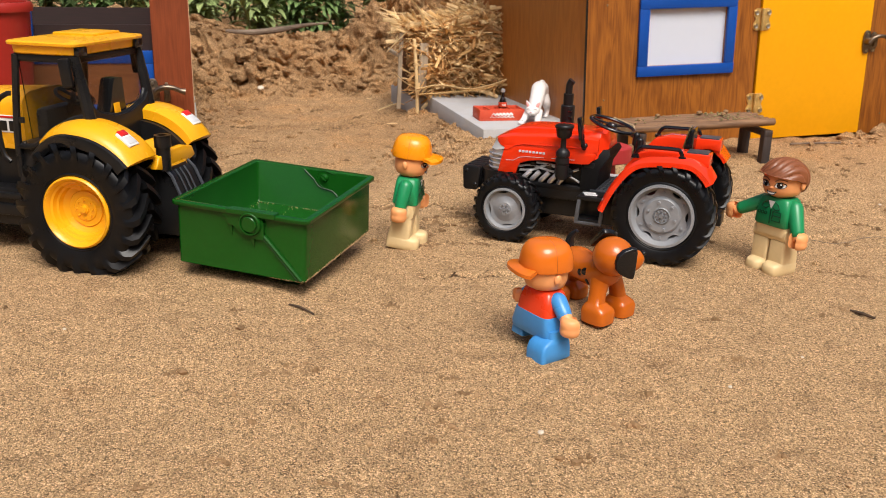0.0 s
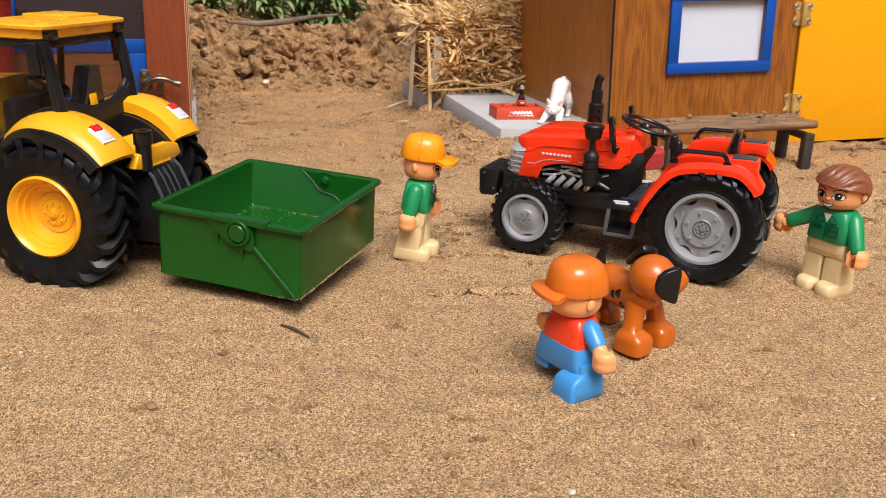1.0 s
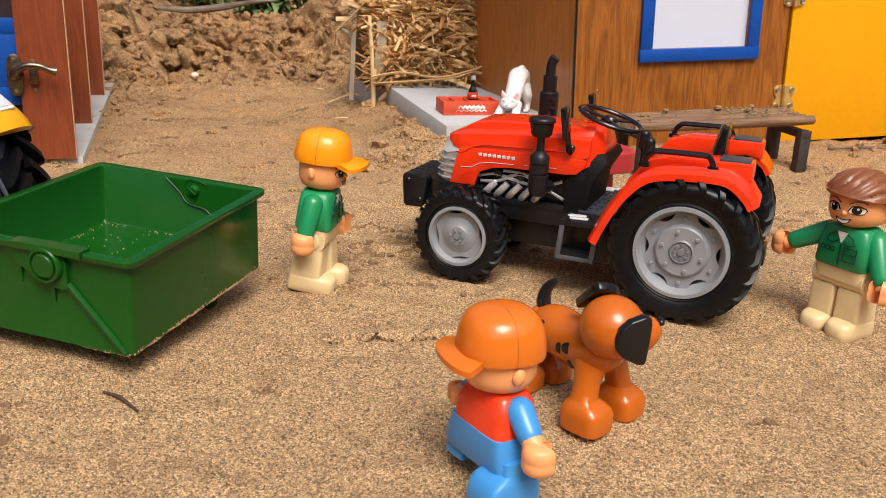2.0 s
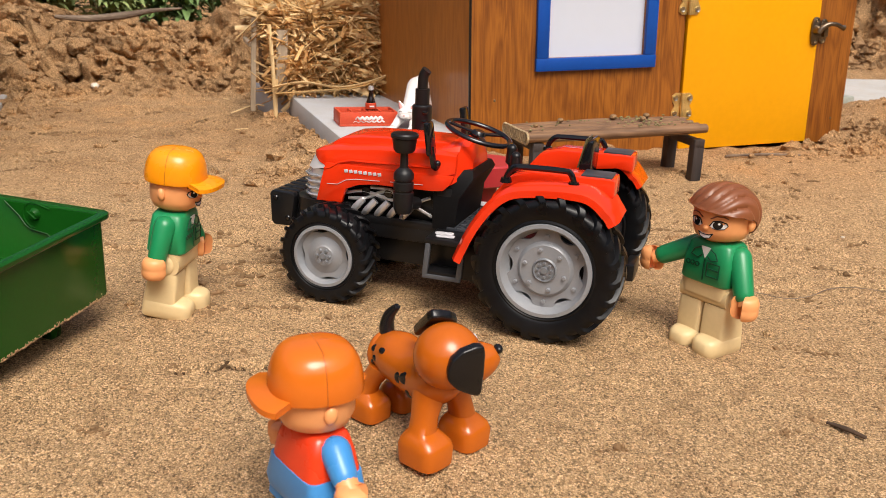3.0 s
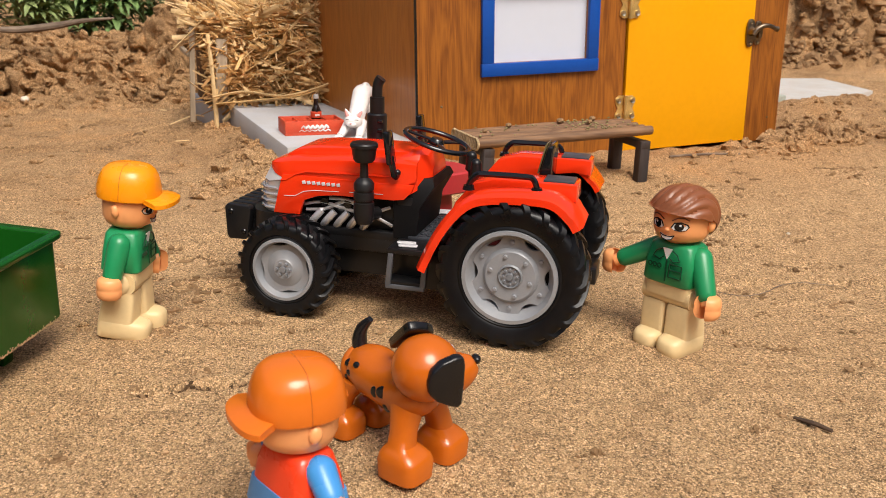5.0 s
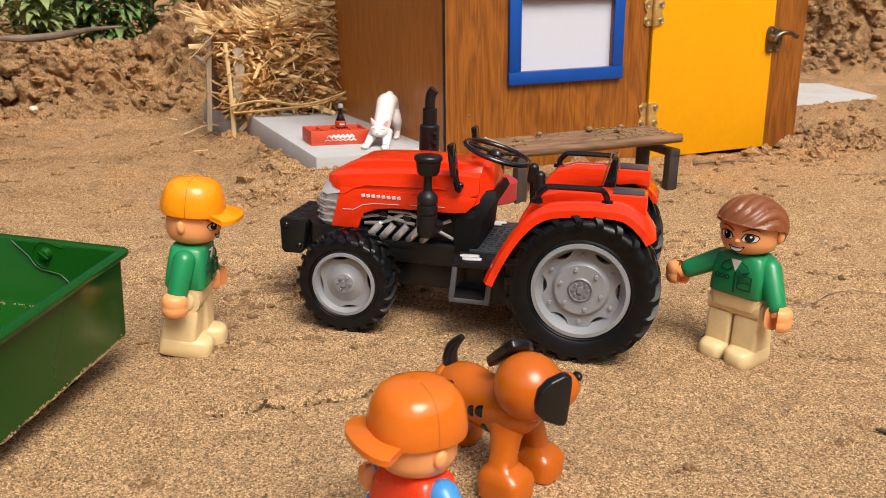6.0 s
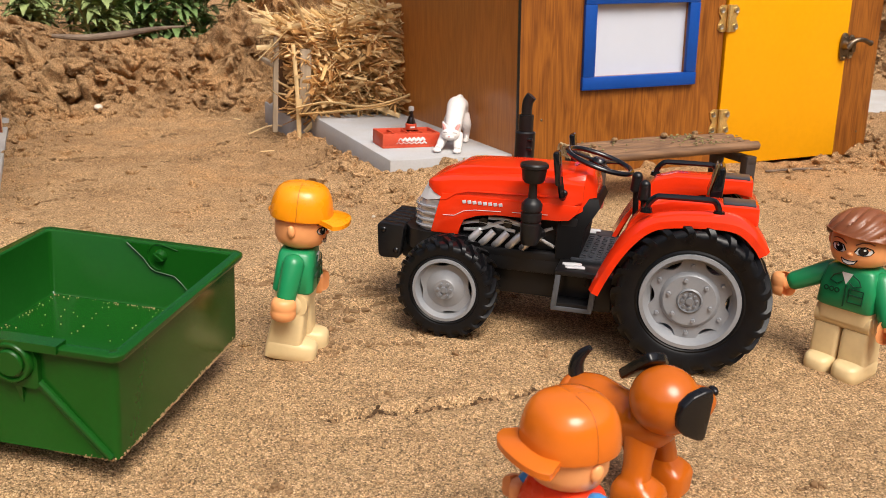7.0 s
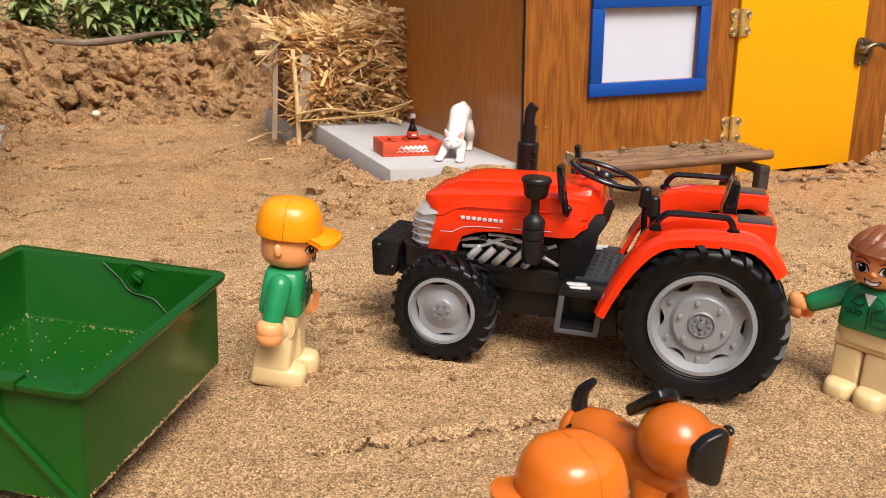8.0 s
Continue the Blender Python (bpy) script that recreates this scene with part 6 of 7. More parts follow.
put(b, prism([(-x * 1.0, z * 0.95) for x, z in earpts[::-1]], 2.8, 1.0, 3), HM @ pose(-0.6, 7.6, 7.4, 48, 6, 10), 1)
put(b, tube([(-18.4, 4.0, 24.5), (-19.2, 4.0, 28.5), (-18.4, 4.3, 32.4), (-15.6, 4.8, 35.8)], [2.3, 2.3, 1.8, 0.9], 14, 5), None, 1)


def spot(x, z, w, h, turn=0):
    """A painted spot on the flank of the body."""
    cy = float(np.interp(x, [p[0] for p in AXIS], [p[1] for p in AXIS]))
    cz = float(np.interp(x, [p[0] for p in AXIS], [p[2] for p in AXIS]))
    r = float(np.interp(x, [p[0] for p in AXIS], GIRTH))
    a = math.asin(max(-0.95, min(0.95, (z - cz) / r)))
    put(b, ball(w * 1.3, h * 1.1, 0.34, 16, 6), pose(x, cy - r * 1.03 * math.cos(a), cz + r * 1.03 * math.sin(a), 90 - math.degrees(a), 0, 0) @ pose(0, 0, 0, 0, 0, turn), 1)


for q in ((0.0, 22.0, 1.9, 1.6, 20), (-4.0, 20.4, 1.2, 1.6, -20), (1.0, 17.4, 1.0, 1.5, 10), (-18.0, 23.6, 1.3, 1.0, 30), (-16.4, 21.0, 1.2, 0.9, -20), (-18.4, 18.4, 1.2, 1.5, 20), (-13.5, 24.5, 1.1, 0.9, 0)):
    spot(*q)
thing("toy_dog", "shiny russet brown toy dog with black ears, tail and spots", "toy dog", pose(0.0745, 0.4005, gz(0.0745, 0.4005) - 0.0004, 0, 0, -45), b, [DOG, DOG_BLACK, EYE_WHITE], sharp=42)

# ---- white cat figurine, stretching ----
b = bmesh.new()
put(b, tube([(-24, 0, 20), (-24.5, 0, 29), (-21, 0, 35.5), (-15, 0, 35.0), (-8, 0, 28), (-1, 0, 20), (5, 0, 13.5), (9, 0, 10.5)], [5.2, 7.6, 7.8, 7.6, 6.9, 6.4, 6.2, 5.0], 24, 4), None, 0)
put(b, ball(5.8, 6.9, 5.9, 26, 20), pose(12.4, 0.3, 14.6), 0)
put(b, ball(2.8, 3.7, 2.4, 16, 10), pose(17.0, 0.3, 12.6), 0)
put(b, ball(0.7, 0.9, 0.6, 10, 6), pose(19.5, 0.3, 13.6), 1)
for s in (-1, 1):
    put(b, tube([(11.4, 3.6 * s + 0.3, 18.2), (10.8, 5.4 * s + 0.3, 22.0), (10.4, 6.6 * s + 0.3, 25.4)], [3.0, 1.9, 0.25], 10), None, 0)
    put(b, tube([(12.6, 4.0 * s + 0.3, 18.8), (12.0, 5.6 * s + 0.3, 22.4), (11.4, 6.4 * s + 0.3, 24.2)], [1.9, 1.2, 0.2], 8), None, 1)
    put(b, tube([(4, 4.0 * s, 12), (10, 5.6 * s, 8.6), (17, 6.6 * s, 4.6), (23, 7.2 * s, 2.8)], [4.6, 3.6, 2.9, 2.5], 14, 4), None, 0)
    put(b, ball(3.6, 3.2, 2.2, 16, 10), pose(25.0, 7.4 * s, 2.1), 0)
    for t in (-1, 0, 1):
        put(b, tube([(26.6, 7.4 * s + 1.3 * t, 2.9), (28.4, 7.4 * s + 1.5 * t, 1.2)], 0.22, 5), None, 2)
    put(b, tube([(-20.5, 3.6 * s, 27), (-20, 6.6 * s, 17), (-24.5, 6.8 * s, 9.5), (-22, 7.0 * s, 2.3)], [5.4, 4.4, 2.7, 2.2], 14, 5), None, 0)
    put(b, ball(4.2, 2.5, 1.8, 16, 10), pose(-19.6, 7.0 * s, 1.7), 0)
    put(b, tube([(17.2, 1.8 * s + 0.3, 16.6), (17.0, 3.4 * s + 0.3, 17.0), (16.0, 4.8 * s + 0.3, 16.2)], 0.45, 5), None, 2)
put(b, tube([(-25, 0, 30), (-27.5, 0.5, 34), (-24, 1.0, 41.5), (-17.5, 1.0, 42.2), (-12.5, 0.6, 36)], [2.4, 2.8, 2.7, 2.4, 1.2], 14, 5), None, 0)
thing("cat_figurine", "white ceramic cat figurine stretching on the grey platform", "figurine", pose(0.0802, 0.7991, 0.0241, 0, 0, 253.5) @ Matrix.Diagonal((0.98, 0.92, 0.74, 1)), b, [CAT_WHITE, PINK, material("grey_paint_line", (0.25, 0.22, 0.2), 0.6)], sharp=50)

# ---- bench of split rods ----
BENCH = pose(0.202, 0.7215, 0.0, 0, 0, 14.5)
bench = thing("bench", "rustic bench of bark-covered rods on dark wooden legs, sand-strewn", "bench", BENCH)
top_z = 41.5
for i in range(5):
    y = -16.5 + 8.2 * i
    rr = random.Random(i)
    pts = [(x, y + rr.uniform(-0.5, 0.5), top_z - 3.6 + rr.uniform(-0.4, 0.4) + 0.03 * (x + 62)) for x in (-62, -40, -20, 0, 20, 40, 59)]
    part("rod", gather(tube(pts, [3.5 + rr.uniform(-0.3, 0.3) for _ in pts], 12, 2, 0.85)), BARK, bench, "brown bark-covered rod")
for sx in (-1, 1):
    part("crossbar", gather(span(55 * sx - 3.2, 55 * sx + 3.2, -19, 19, top_z - 11.5, top_z - 6.8, 0.5)), LEG_WOOD, bench)
    for sy in (-1, 1):
        zb = (gz(*(BENCH @ Vector((0.055 * sx, 0.015 * sy, 0))).xy) - 0.003) / U
        part("leg", gather(span(55 * sx - 3.6, 55 * sx + 3.6, 15.5 * sy - 3.2, 15.5 * sy + 3.2, zb, top_z - 6.6, 0.5)), LEG_WOOD, bench, "dark weathered leg")
part("binding", gather(*[(lathe([(3.4 + 0.8 * math.cos(a), 0.8 * math.sin(a)) for a in (2 * math.pi * k / 6 for k in range(6))], 14, close=True), pose(-63 + 0.0 * j, -16.5 + 4.1 * j, top_z - 3.6, 0, 90, 0)) for j in range(9)]), material("pale_rope", (0.45, 0.33, 0.18), 0.8, var=0.3, big=200, fine=1200), bench, "frayed pale rope binding")
moss = bmesh.new()
rnd = random.Random(11)
for i in range(90):
    x = rnd.gauss(24, 9) if i < 55 else rnd.uniform(-60, 60)
    y = rnd.uniform(-18, 17)
    put(moss, ball(rnd.uniform(0.4, 1.2), rnd.uniform(0.4, 1.2), rnd.uniform(0.25, 0.6), 6, 4), pose(x, y, top_z + 0.0 + 0.03 * (x + 62)))
tagged(part("moss", moss, material("dusty_moss", (0.22, 0.19, 0.08), 0.95, var=0.35, big=200, fine=900), bench, "sand and moss crumbs"), kind="stuff")
for x, y, r in ((-28, 12, 2.2), (10, 14, 2.6), (26, 4, 2.2), (34, 14, 2.4), (-50, 0, 1.8)):
    bb = gather((ball(r, r * 0.8, r * 0.7, 7, 5), None))
    thing("clod", "small damp sand clod lying on the rod bench", "clod", BENCH @ pose(x * U, y * U, (top_z + 0.03 * (x + 62) + r * 0.3) * U), bb, CLOD, group="clods on the bench")

# ---- red stool behind the tractor ----
stool = thing("stool", "small matt red plastic stool with a thick top", "stool", pose(0.1100, 0.6075, gz(0.11, 0.607), 0, 0, 25))
zt = 41.5 - 1000 * gz(0.11, 0.607)
part("seat", loft([squircle(0, 0, zt - 10.5, 18.2, 15.0, 28, 2.6), squircle(0, 0, zt - 9.8, 18.8, 15.6, 28, 2.6), squircle(0, 0, zt - 0.8, 18.8, 15.6, 28, 2.6), squircle(0, 0, zt, 18.0, 14.8, 28, 2.6)]), STOOL_RED, stool)
part("pedestal", loft([squircle(0, 0, -1, 10, 9, 20, 4), squircle(0, 0, 2, 9.4, 8.4, 20, 4), squircle(0, 0, zt - 10.4, 7.6, 7, 20, 4)]), STOOL_RED, stool)

# ---- drinks crate and bottle ----
CR = pose(0.0483, 0.8049, 0.0241, 0, 0, 13.5)
crate = thing("crate", "small orange-red plastic drinks crate with white script shape", "crate", CR)
L, D, H = 41.0, 24.0, 9.8
part("floor", span(-L / 2, L / 2, -D / 2, D / 2, 0, 1.4, 0.2), CRATE_RED, crate)
for s in (-1, 1):
    part("side", span(-L / 2, L / 2, s * D / 2 - (1.4 if s > 0 else 0), s * D / 2 + (0 if s > 0 else 1.4), 1.4, H, 0.35), CRATE_RED, crate)
    part("end", span(s * L / 2 - (1.4 if s > 0 else 0), s * L / 2 + (0 if s > 0 else 1.4), -D / 2 + 1.4, D / 2 - 1.4, 1.4, H, 0.35), CRATE_RED, crate)
for k in range(3):
    part("divider", span(-L / 2 + L / 4 * (k + 1) - 0.6, -L / 2 + L / 4 * (k + 1) + 0.6, -D / 2 + 1.4, D / 2 - 1.4, 1.4, H - 0.7), CRATE_RED, crate)
part("divider", span(-L / 2 + 1.4, L / 2 - 1.4, -0.6, 0.6, 1.4, H - 1.0), CRATE_RED, crate)
script = bmesh.new()  # a plain double wave
ys = -D / 2 - 0.15
for z0, amp, x1, w in ((5.6, 0.9, 9.5, 0.85), (3.2, 0.5, 11.0, 0.5)):
    put(script, tube([(-x1 + 2 * x1 * q / 12, ys, z0 + amp * (1 if q % 2 else -1)) for q in range(13)], w, 6, 3, 0.4))
part("script_mark", script, WHITE, crate, "white curling mark on the side")
bt = gather((lathe([(0, 0), (3.4, 0), (3.7, 0.8), (3.7, 5), (3.3, 7.5), (3.6, 10.5), (3.3, 13), (2.0, 16.5), (1.5, 19), (1.5, 21.4), (0, 21.4)], 22), None, 0), (lathe([(0, 21.4), (1.9, 21.4), (2.0, 22.8), (1.6, 24.2), (0, 24.6)], 18), None, 1), (lathe([(3.72, 8.3), (3.85, 8.6), (3.9, 12.2), (3.5, 12.6)], 22), None, 2))
put(bt, box(0.3, 3.4, 1.0), pose(-3.8, 0, 10.4), 3)
thing("bottle", "tiny dark cola bottle with silver cap standing in the crate", "bottle", CR @ pose(4.6 * U, 3.6 * U, 1.5 * U, 0, 0, 90), bt, [GLASS_DARK, SILVER, CRATE_RED, WHITE])

# ---- straw pile in a slatted holder ----
def strand(p, d, length, w, bendv, t=0.35):
    """A thin flat bent blade, as points for one closed loft."""
    p, d = Vector(p), Vector(d).normalized()
    side = d.orthogonal().normalized()
    side.rotate(Matrix.Rotation(rnd.uniform(0, 6.28), 3, d))
    nrm = d.cross(side)
    rings = []
    for k in range(4):
        f = k / 3
        c = p + d * length * (f - 0.5) + nrm * bendv * (f - 0.5) ** 2 * 4
        ww = w * (1 - 0.5 * abs(f - 0.5))
        rings.append([c + side * ww, c + nrm * t, c - side * ww, c - nrm * t])
    return rings


def strands_mesh(name, many, mats):
    verts, faces, mi = [], [], []
    for rings, m in many:
        o = len(verts)
        for r in rings:
            verts += [tuple(v * U) for v in r]
        for k in range(3):
            for i in range(4):
                faces.append((o + 4 * k + i, o + 4 * k + (i + 1) % 4, o + 4 * k + 4 + (i + 1) % 4, o + 4 * k + 4 + i))
                mi.append(m)
        faces += [(o + 3, o + 2, o + 1, o), (o + 12, o + 13, o + 14, o + 15)]
        mi += [m, m]
    me = bpy.data.meshes.new(name)
    me.from_pydata(verts, [], faces)
    for m in mats:
        me.materials.append(m)
    me.polygons.foreach_set("material_index", mi)
    return me


rnd = random.Random(21)
STRAW_AT = pose(0.020, 0.985, 0.0242, 0, 0, 13)
many = []
W2, D2, H2 = 54, 42, 84
for i in range(3000):
    face = rnd.random()
    x, y, z = rnd.uniform(-74, 36), rnd.uniform(-D2, D2), rnd.uniform(2, H2)
    if face < 0.58:
        y = -D2 + abs(rnd.gauss(0, 8)) - 5 * rnd.random()
    elif face < 0.85:
        z = H2 - abs(rnd.gauss(0, 6))
    z *= 0.9 + 0.12 * math.sin(x * 0.06 + 1.0) + 0.05 * math.sin(x * 0.21)
    y += 8 * (1 - z / H2) * 0.4 - 3
    high = z / H2
    az = rnd.gauss(0.1, 0.55)
    d = (math.cos(az), math.sin(az) * 0.9, rnd.gauss(-0.05, 0.28 + 0.25 * (1 - high)))
    ln = rnd.uniform(22, 66)
    if rnd.random() < 0.42 - 0.2 * high:
        d = (rnd.gauss(0.3, 0.6), -1, rnd.gauss(-0.25, 0.5))
        ln *= 0.6
    if x < -58 and (z < 46 or rnd.random() < 0.55):
        x += 34
    if x < -50 or z > 70:
        ln *= 0.7
    wide = rnd.choice((0.5, 0.7, 0.9, 1.2, 1.7, 2.3))
    # brown blades more often low down: shade inside the pile, put into colour
    pick = rnd.choices((0, 1, 2), (0.42, 0.18 + 0.34 * high, 0.46 - 0.36 * high))[0]
    many.append((strand((x, y, z), d, ln, wide, rnd.gauss(0, 4), rnd.uniform(0.25, 0.6)), pick))
straw = thing("straw_pile", "loose pile of dry golden straw behind wooden slats", "straw", STRAW_AT)
sm = strands_mesh("straw", many, [STRAW, STRAW_PALE, STRAW_DARK])
so = new("straw", sm)
so.parent = straw
tagged(so, "dry straw blades", kind="stuff")
# core coloured dark in place of the shade behind the blades
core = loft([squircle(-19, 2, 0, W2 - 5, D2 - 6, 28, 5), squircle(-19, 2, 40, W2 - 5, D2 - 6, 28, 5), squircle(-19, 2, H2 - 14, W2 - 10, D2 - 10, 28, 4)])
part("core", core, STRAW_CORE, straw, "packed inner straw, coloured dark as shade")
for x, y, w, z0, z1, mt in ((-55.5, -48.5, 9, 0.5, 53, GREY_WOOD), (-77.5, -40, 4.0, -14, 62, GREY_WOOD)):
    part("slat", gather((box(w, 3, z1 - z0, 0.5), pose(x, y, (z0 + z1) / 2, 0, 2, 0))), mt, straw, "grey wooden slat")
part("slat", gather((box(3.4, 56, 3.4, 0.5), pose(-79.5, -12, 40))), GREY_WOOD, straw, "grey wooden slat")
for pts, w, mt in ((((-61.5, -53, -24), (-63, -54, 20), (-65.5, -52, 57)), 1.7, STRAW_PALE), (((-60.5, -52, -23), (-61, -53, 0), (-60, -52, 14)), 1.3, STRAW_PALE), (((-64, -58, 8), (-40, -64, 13), (-10, -65, 9), (20, -63, 15), (44, -58, 24)), 2.3, STRAW_PALE), (((-62, -60, 3), (-30, -65, 6), (10, -64, 10), (45, -58, 25)), 2.2, STRAW), (((-93, -50, 44), (-76, -48, 60), (-62, -44, 74)), 1.6, STRAW_PALE), (((-52, -50, 62), (-60, -50, 84), (-72, -48, 98)), 1.8, STRAW_PALE), (((-86, -52, 24), (-72, -52, 13), (-58, -52, 7)), 1.0, STRAW_PALE), (((-62, -56, -22), (-80, -70, -23), (-96, -74, -23)), 0.9, STRAW_PALE)):
    part("cane_strip", gather(tube([Vector(p) for p in pts], w, 6, 4, 0.4)), mt, straw, "split pale cane strip")

# ---- loose twigs, stones and straws on the sand ----
def lay_twig(pts, r, mat, label, name="twig", lift=0.0006):
    p3 = [(x * 1000, y * 1000, (gz(x, y) + lift + q) * 1000) for x, y, q in pts]
    c = Vector(p3[len(p3) // 2])
    b = tube([Vector(p) - c for p in p3], r, 7, 3)
    return thing(name, label, name, pose(*(c * U)), b, mat)


lay_twig([(0.2030, 0.4140, 0.0006), (0.207, 0.4095, 0.0009), (0.2110, 0.4045, 0.0006)], [0.5, 0.85, 0.6], TWIG, "short dark broken twig lying on the sand")
lay_twig([(-0.0700, 0.4010, 0.0), (-0.064, 0.3985, 0.0006), (-0.0565, 0.3915, 0.0)], [0.4, 0.6, 0.4], TWIG, "thin dark twig lying beside the green box")
lay_twig([(0.225, 0.535, 0.0006), (0.238, 0.526, 0.001), (0.25, 0.528, 0.0008), (0.262, 0.537, 0.0004), (0.275, 0.541, 0.001), (0.29, 0.536, 0.0006)], [0.16, 0.24, 0.2, 0.26, 0.2, 0.12], STICK, "thin curved root lying on the sand", "root")
lay_twig([(0.300, 0.775, 0.001), (0.33, 0.783, 0.0015), (0.358, 0.785, 0.001)], [0.8, 1.0, 0.6], STICK, "pale dry stick lying before the yellow door", "stick")
bough = tube([(-62, 0, 0), (-30, 0, -1), (4, 2, 3), (34, 0, 9), (62, 4, 12)], [1.8, 3.4, 3.8, 2.2, 0.8], 9, 4)
thing("branch", "long weathered branch lying on top of the sand bank", "branch", pose(-0.205, 1.115, 0.068), bough, STICK)
lay_twig([(-0.01, 1.03, 0.001), (-0.05, 1.02, 0.001), (-0.09, 1.03, 0.001)], [0.8, 0.9, 0.5], STRAW_PALE, "pale straw blade on the sand", "dry_blade")
lay_twig([(-0.072, 0.965, 0.001), (-0.05, 0.975, 0.006), (-0.03, 0.955, 0.001)], [0.6, 0.8, 0.4], STRAW_PALE, "pale straw blade on the sand", "dry_blade")
for x, y, r in ((-0.215, 1.055, 4.2), (-0.23, 0.985, 1.6), (-0.1, 0.86, 1.3), (0.12, 0.33, 0.9), (-0.16, 0.36, 0.8), (0.16, 0.36, 0.7), (0.04, 0.289, 1.3), (0.31, 0.62, 1.1), (0.02, 0.69, 1.2)):
    bb = bmesh.new()
    bmesh.ops.create_icosphere(bb, subdivisions=2, radius=r)
    for v in bb.verts:
        v.co *= 1 + 0.25 * noise.noise(v.co / r + Vector((x * 90, y * 90, 0)))
        v.co.z *= 0.7
    thing("stone", "small pale rounded stone lying on the sand", "stone", pose(x, y, gz(x, y) + r * 0.25 * U), bb, STONE, group="stones on the sand")


# ---- clods and crumbs of sand ----
def ico(sub):
    bb = bmesh.new()
    bmesh.ops.create_icosphere(bb, subdivisions=sub, radius=1)
    v = np.array([tuple(q.co) for q in bb.verts])
    f = np.array([[q.index for q in fc.verts] for fc in bb.faces])
    bb.free()
    return v, f


def scatter(name, label, mat, spots, sub, seed):
    """Many lumps in one mesh; spots are rows of x, y, z, size."""
    rng = np.random.default_rng(seed)
    v0, f0 = ico(sub)
    V, F = [], []
    for i, (x, y, z, r) in enumerate(spots):
        k = v0 * (1 + 0.75 * (rng.random((len(v0), 1)) - 0.5)) * (rng.uniform(0.75, 1.35, 3) * np.array((1, 1, 0.8))) * r
        a = rng.uniform(0, 6.28)
        c, s = math.cos(a), math.sin(a)
        k = np.stack([k[:, 0] * c - k[:, 1] * s, k[:, 0] * s + k[:, 1] * c, k[:, 2]], 1) + (x, y, z)
        V.append(k)
        F.append(f0 + i * len(v0))
    me = bpy.data.meshes.new(name)
    me.from_pydata(np.concatenate(V).tolist(), [], np.concatenate(F).tolist())
    me.materials.append(mat)
    return tagged(new(name, me), label, name.replace("_", " "), kind="stuff")


rng = np.random.default_rng(3)
spots = []
for i in range(2800):
    x = rng.uniform(-0.42, 0.95)
    d = abs(rng.normal(0, 0.06)) if rng.random() < 0.6 else rng.uniform(-0.03, 0.2)
    y = float(bank_foot(x)) + d - 0.01
    r = min(0.0008 + rng.exponential(0.0012), 0.005)
    spots.append((x, y, gz(x, y) + 0.1 * r, r))
scatter("clods", "damp crumbly sand clods on the dug bank", SAND, spots, 2, 4)
spots = []
for i in range(2600):
    x = rng.uniform(0.46, 1.0)
    y = float(bank_foot(x)) + rng.uniform(-0.03, 0.20)
    r = min(0.0016 + rng.exponential(0.0026), 0.011)
    spots.append((x, y, gz(x, y) + rng.uniform(-0.2, 0.5) * r, r))
scatter("clods", "dark damp clods heaped on the bank beyond the house", CLOD, spots, 2, 15)


def lump_field(name, label, mat, spots, seed):
    """Larger crumbling lumps with a broken surface."""
    v0, f0 = ico(3)
    V, F = [], []
    for i, (x, y, z, r) in enumerate(spots):
        o = Vector((i * 3.7, i * 1.3, seed))
        k = np.array([(0.75 + 0.9 * abs(noise.noise(Vector(q) * 1.5 + o)) + 0.5 * noise.fractal(Vector(q) * 3.0 + o, 0.8, 2.2, 3)) for q in v0])[:, None] * v0 * r * np.array((1.15, 1.0, 0.8))
        V.append(k + (x, y, z))
        F.append(f0 + i * len(v0))
    me = bpy.data.meshes.new(name)
    me.from_pydata(np.concatenate(V).tolist(), [], np.concatenate(F).tolist())
    me.polygons.foreach_set("use_smooth", [True] * len(me.polygons))
    me.materials.append(mat)
    return tagged(new(name, me), label, "clods", kind="stuff")


spots = []
for i in range(620):
    x = rng.uniform(-0.42, 0.08) if rng.random() < 0.7 else rng.uniform(0.3, 0.95)
    y = float(bank_foot(x)) + rng.uniform(-0.015, 0.19)
    r = 0.003 + min(rng.exponential(0.0028), 0.008)
    spots.append((x, y, gz(x, y) - 0.25 * r, r))
for i in range(520):
    x = rng.uniform(0.42, 0.98)
    y = float(bank_foot(x)) + rng.uniform(-0.02, 0.20)
    r = 0.0035 + min(rng.exponential(0.0036), 0.011)
    spots.append((x, y, gz(x, y) - 0.15 * r, r))
lump_field("clods", "broken damp lumps of dug sand on the bank", SAND, spots, 5)
spots = []
for cx, cy, sx_, sy_, n, rm in ((0.0, 0.735, 0.035, 0.018, 110, 0.0017), (0.42, 0.835, 0.05, 0.02, 240, 0.0024), (0.34, 0.785, 0.05, 0.010, 45, 0.0014), (0.24, 0.72, 0.05, 0.02, 60, 0.0011), (0.27, 0.64, 0.05, 0.03, 16, 0.0008), (-0.24, 0.86, 0.02, 0.09, 110, 0.0018), (-0.2, 0.72, 0.02, 0.03, 60, 0.0016), (0.05, 0.6, 0.12, 0.07, 40, 0.0009), (-0.06, 0.75, 0.09, 0.1, 90, 0.0012), (0.5, 0.9, 0.07, 0.05, 90, 0.0016), (0.022, 0.775, 0.008, 0.02, 90, 0.0015), (0.004, 0.84, 0.008, 0.03, 80, 0.0013), (-0.02, 0.91, 0.012, 0.015, 50, 0.0015)):
    for i in range(n):
        x, y = rng.normal(cx, sx_), rng.normal(cy, sy_)
        r = min(rm * (0.5 + rng.exponential(0.7)), 0.006)
        spots.append((x, y, gz(x, y) + 0.15 * r, r))
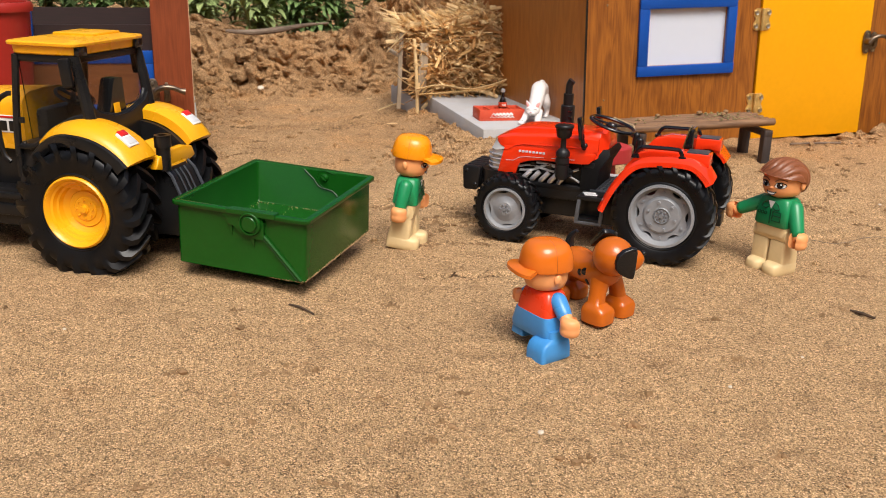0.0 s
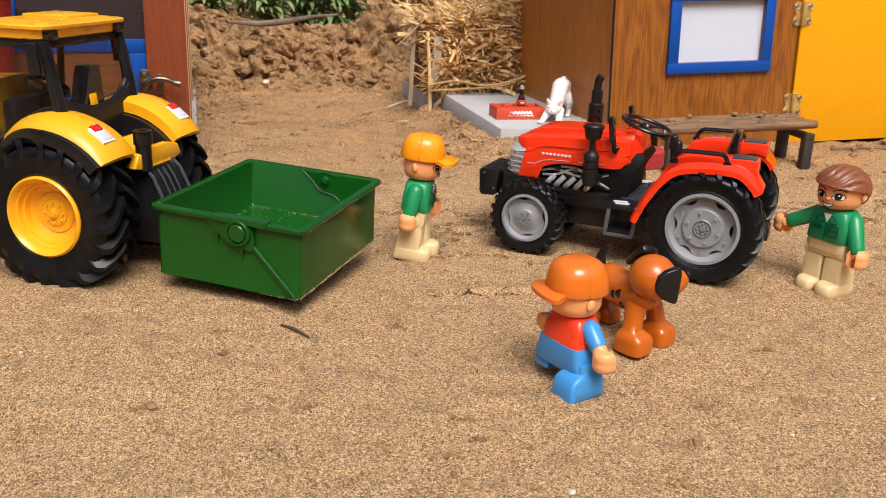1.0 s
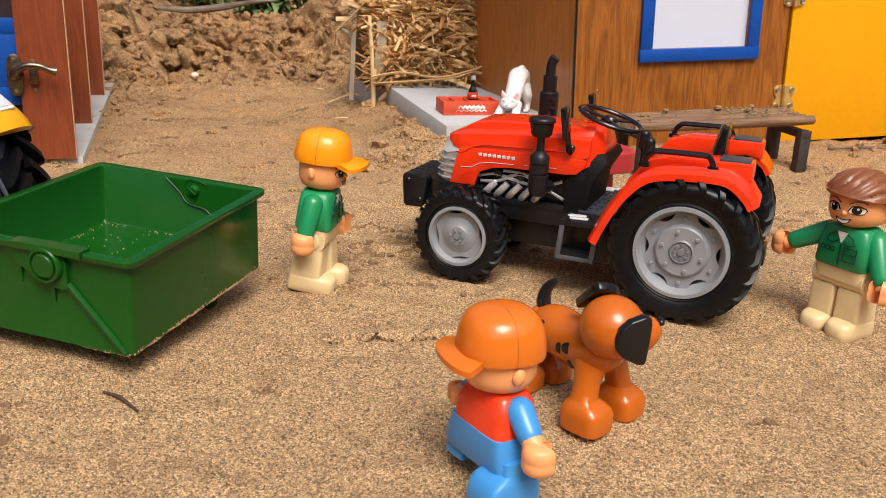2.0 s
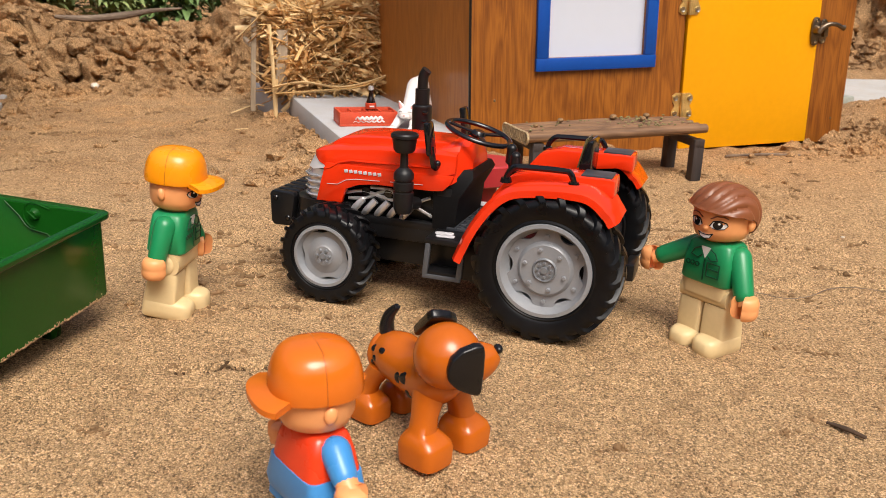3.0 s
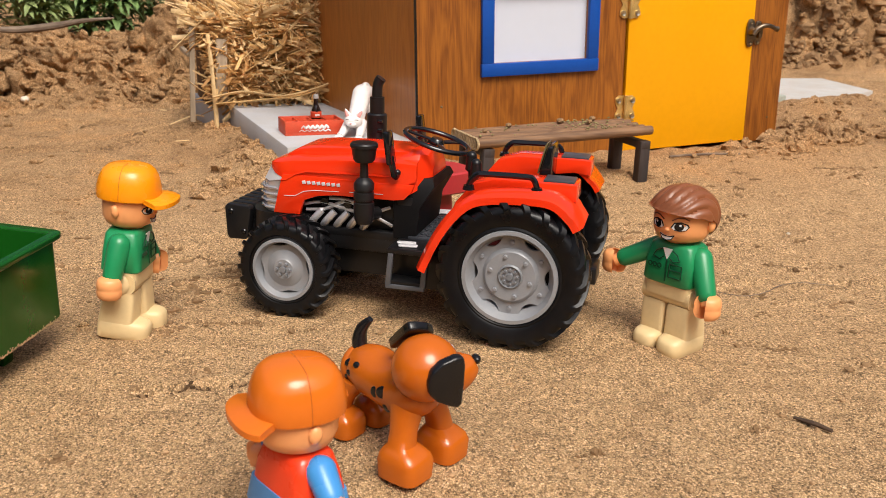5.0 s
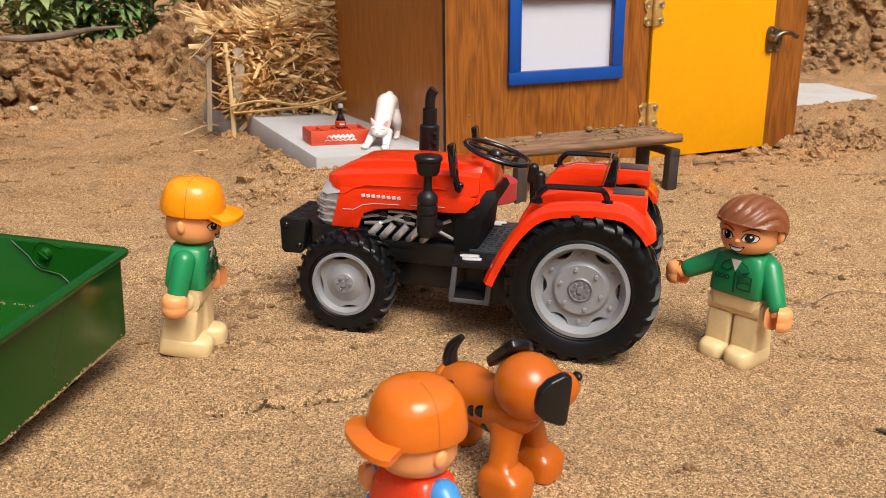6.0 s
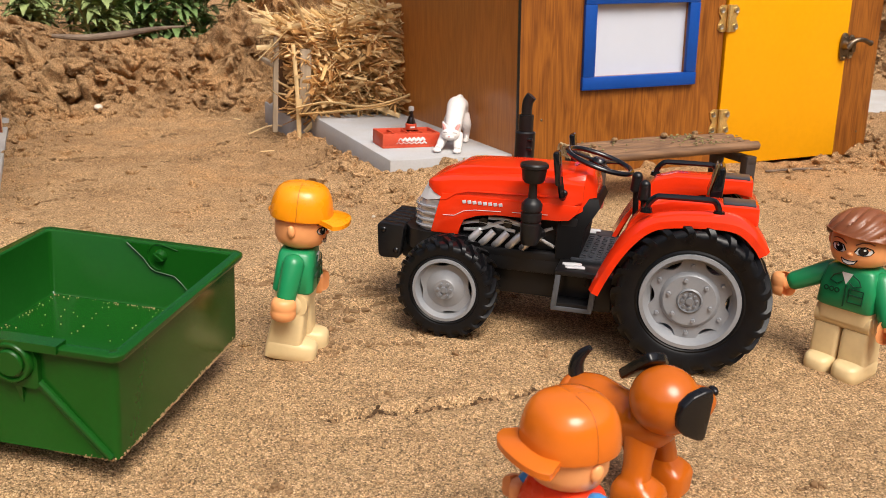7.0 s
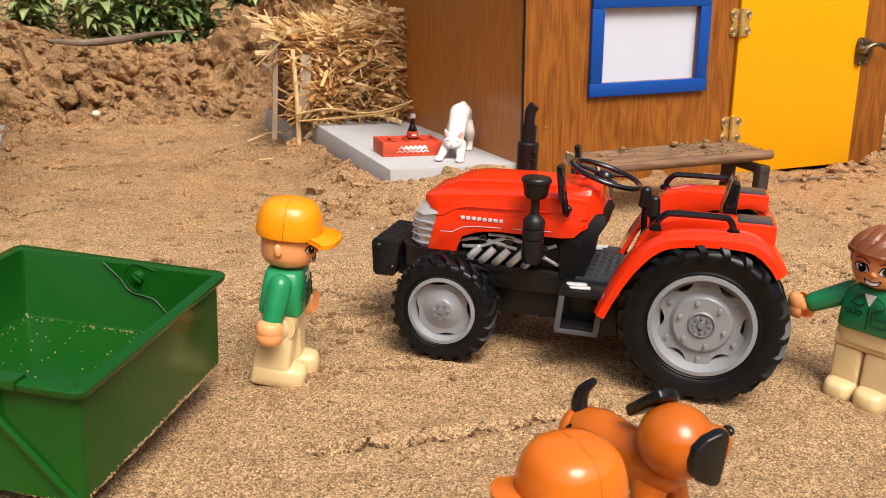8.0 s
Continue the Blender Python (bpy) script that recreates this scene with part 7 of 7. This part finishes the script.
scatter("clods", "loose damp sand lumps round the toy buildings", SAND, spots, 2, 6)
spots = []
for i in range(9000):
    x, y = rng.uniform(-0.3, 0.36), 0.2 + 0.5 * rng.random() ** 1.3
    r = 0.00022 + rng.exponential(0.00017)
    spots.append((x, y, gz(x, y) + 0.2 * r, min(r, 0.0011)))
scatter("sand_crumbs", "coarse sand grains lying on the surface", CRUMB, spots, 1, 8)
# dark crumbs along the grooves colour in the shade of their walls
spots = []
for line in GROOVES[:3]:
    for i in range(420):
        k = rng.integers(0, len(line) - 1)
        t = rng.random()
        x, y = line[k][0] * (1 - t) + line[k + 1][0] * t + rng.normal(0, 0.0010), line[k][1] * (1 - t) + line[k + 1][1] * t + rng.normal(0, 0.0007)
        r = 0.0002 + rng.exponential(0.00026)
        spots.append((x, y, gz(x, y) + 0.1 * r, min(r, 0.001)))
scatter("sand_crumbs", "crumbs along the marks in the sand, dark to draw their shade", CLOD, spots, 1, 9)

# crumbs coloured nearly black to draw the shade down in the crack
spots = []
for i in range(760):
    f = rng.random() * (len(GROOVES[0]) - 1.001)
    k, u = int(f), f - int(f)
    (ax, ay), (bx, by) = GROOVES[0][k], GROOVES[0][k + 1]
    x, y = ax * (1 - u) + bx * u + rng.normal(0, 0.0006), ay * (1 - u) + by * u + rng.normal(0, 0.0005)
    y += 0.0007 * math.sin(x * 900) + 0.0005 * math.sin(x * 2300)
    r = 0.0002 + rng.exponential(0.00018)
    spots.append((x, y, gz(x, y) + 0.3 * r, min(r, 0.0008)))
scatter("sand_crumbs", "dark crumbs drawing the shade of the long crack", CRACK_SHADE, spots, 1, 14)
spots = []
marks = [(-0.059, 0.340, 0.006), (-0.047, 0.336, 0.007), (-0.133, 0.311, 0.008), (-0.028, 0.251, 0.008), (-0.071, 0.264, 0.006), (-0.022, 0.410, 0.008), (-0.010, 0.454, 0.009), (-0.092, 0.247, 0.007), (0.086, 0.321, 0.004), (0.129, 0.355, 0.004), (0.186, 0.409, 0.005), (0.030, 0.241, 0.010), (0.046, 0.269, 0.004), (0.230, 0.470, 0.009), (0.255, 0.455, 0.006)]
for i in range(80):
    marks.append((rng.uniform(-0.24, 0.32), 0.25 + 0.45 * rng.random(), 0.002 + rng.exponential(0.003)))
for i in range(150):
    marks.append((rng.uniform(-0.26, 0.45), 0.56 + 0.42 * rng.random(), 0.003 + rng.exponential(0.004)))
# rows of dark crumbs put in the shade lines of the wheel ledges
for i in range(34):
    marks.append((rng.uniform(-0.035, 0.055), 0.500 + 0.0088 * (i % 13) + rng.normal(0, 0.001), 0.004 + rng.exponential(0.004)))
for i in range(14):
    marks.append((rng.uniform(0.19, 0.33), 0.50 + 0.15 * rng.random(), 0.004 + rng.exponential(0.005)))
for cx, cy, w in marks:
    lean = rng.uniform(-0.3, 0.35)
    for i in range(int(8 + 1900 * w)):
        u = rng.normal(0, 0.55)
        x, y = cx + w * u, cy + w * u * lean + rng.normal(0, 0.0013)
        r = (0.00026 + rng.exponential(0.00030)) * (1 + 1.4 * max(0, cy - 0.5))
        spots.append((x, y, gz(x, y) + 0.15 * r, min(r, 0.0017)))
scatter("sand_crumbs", "small broken clusters of dark damp sand crumbs, some drawing crack shade", CLOD, spots, 1, 12)

# ---- weeds behind the bank ----
def weed(x, y, height, n, seed, mat, spreadv=0.05):
    rw = random.Random(seed)
    z = gz(x, y) - 0.004
    plant = thing("weed", "leafy green weed growing behind the sand bank", "plant", pose(x, y, z, 0, 0, rw.uniform(0, 360)), group="weeds behind the bank")
    sb, V, F = bmesh.new(), [], []
    for s in range(4):
        ex, ey = rw.gauss(0, spreadv * 600), rw.gauss(0, spreadv * 500)
        h = height * rw.uniform(0.7, 1.1) * 1000
        put(sb, tube([(0, 0, 0), (ex * 0.4, ey * 0.4, h * 0.55), (ex, ey, h)], [2.4, 1.8, 0.8], 6, 3))
        for k in range(n):
            f = rw.uniform(0.12, 1.0)
            c = Vector((ex * f ** 1.3, ey * f ** 1.3, h * f))
            a, up = rw.uniform(0, 6.28), rw.uniform(-0.35, 0.7)
            d = Vector((math.cos(a), math.sin(a), up)).normalized()
            sd = d.cross(Vector((0, 0, 1))).normalized()
            nr = sd.cross(d)
            ln, w = rw.uniform(16, 42), rw.uniform(6, 13)
            o = len(V)
            rows_ = ((0.0, 0.05, 0), (0.25, 0.8, 0.10), (0.5, 1.0, 0.12), (0.78, 0.62, 0.03), (1.0, 0.04, -0.14))
            for t, ww, dz in rows_:
                m_ = c + d * ln * t + nr * ln * dz
                V += [tuple((m_ + sd * w * ww * 0.5 + nr * w * ww * 0.16) * U), tuple(m_ * U), tuple((m_ - sd * w * ww * 0.5 + nr * w * ww * 0.16) * U)]
            for q in range(4):
                for e in range(2):
                    F.append((o + 3 * q + e, o + 3 * q + e + 1, o + 3 * q + e + 4, o + 3 * q + e + 3))
    part("stem", sb, STEM, plant)
    me = bpy.data.meshes.new("leaves")
    me.from_pydata(V, [], F)
    me.materials.append(mat)
    me.polygons.foreach_set("use_smooth", [True] * len(me.polygons))
    lo = new("leaves", me)
    lo.parent = plant
    tagged(lo, kind="stuff")


wr = random.Random(77)
for i in range(46):
    x = -0.75 + 0.80 * (i / 46) + wr.uniform(-0.03, 0.03)
    row = i % 3
    y = 1.33 + 0.11 * row + wr.uniform(-0.03, 0.04) + (0.08 if x > -0.05 else 0)
    weed(x, y, wr.uniform(0.09, 0.15) + 0.05 * row, 40, 100 + i, LEAF if wr.random() < 0.65 else LEAF_DARK)
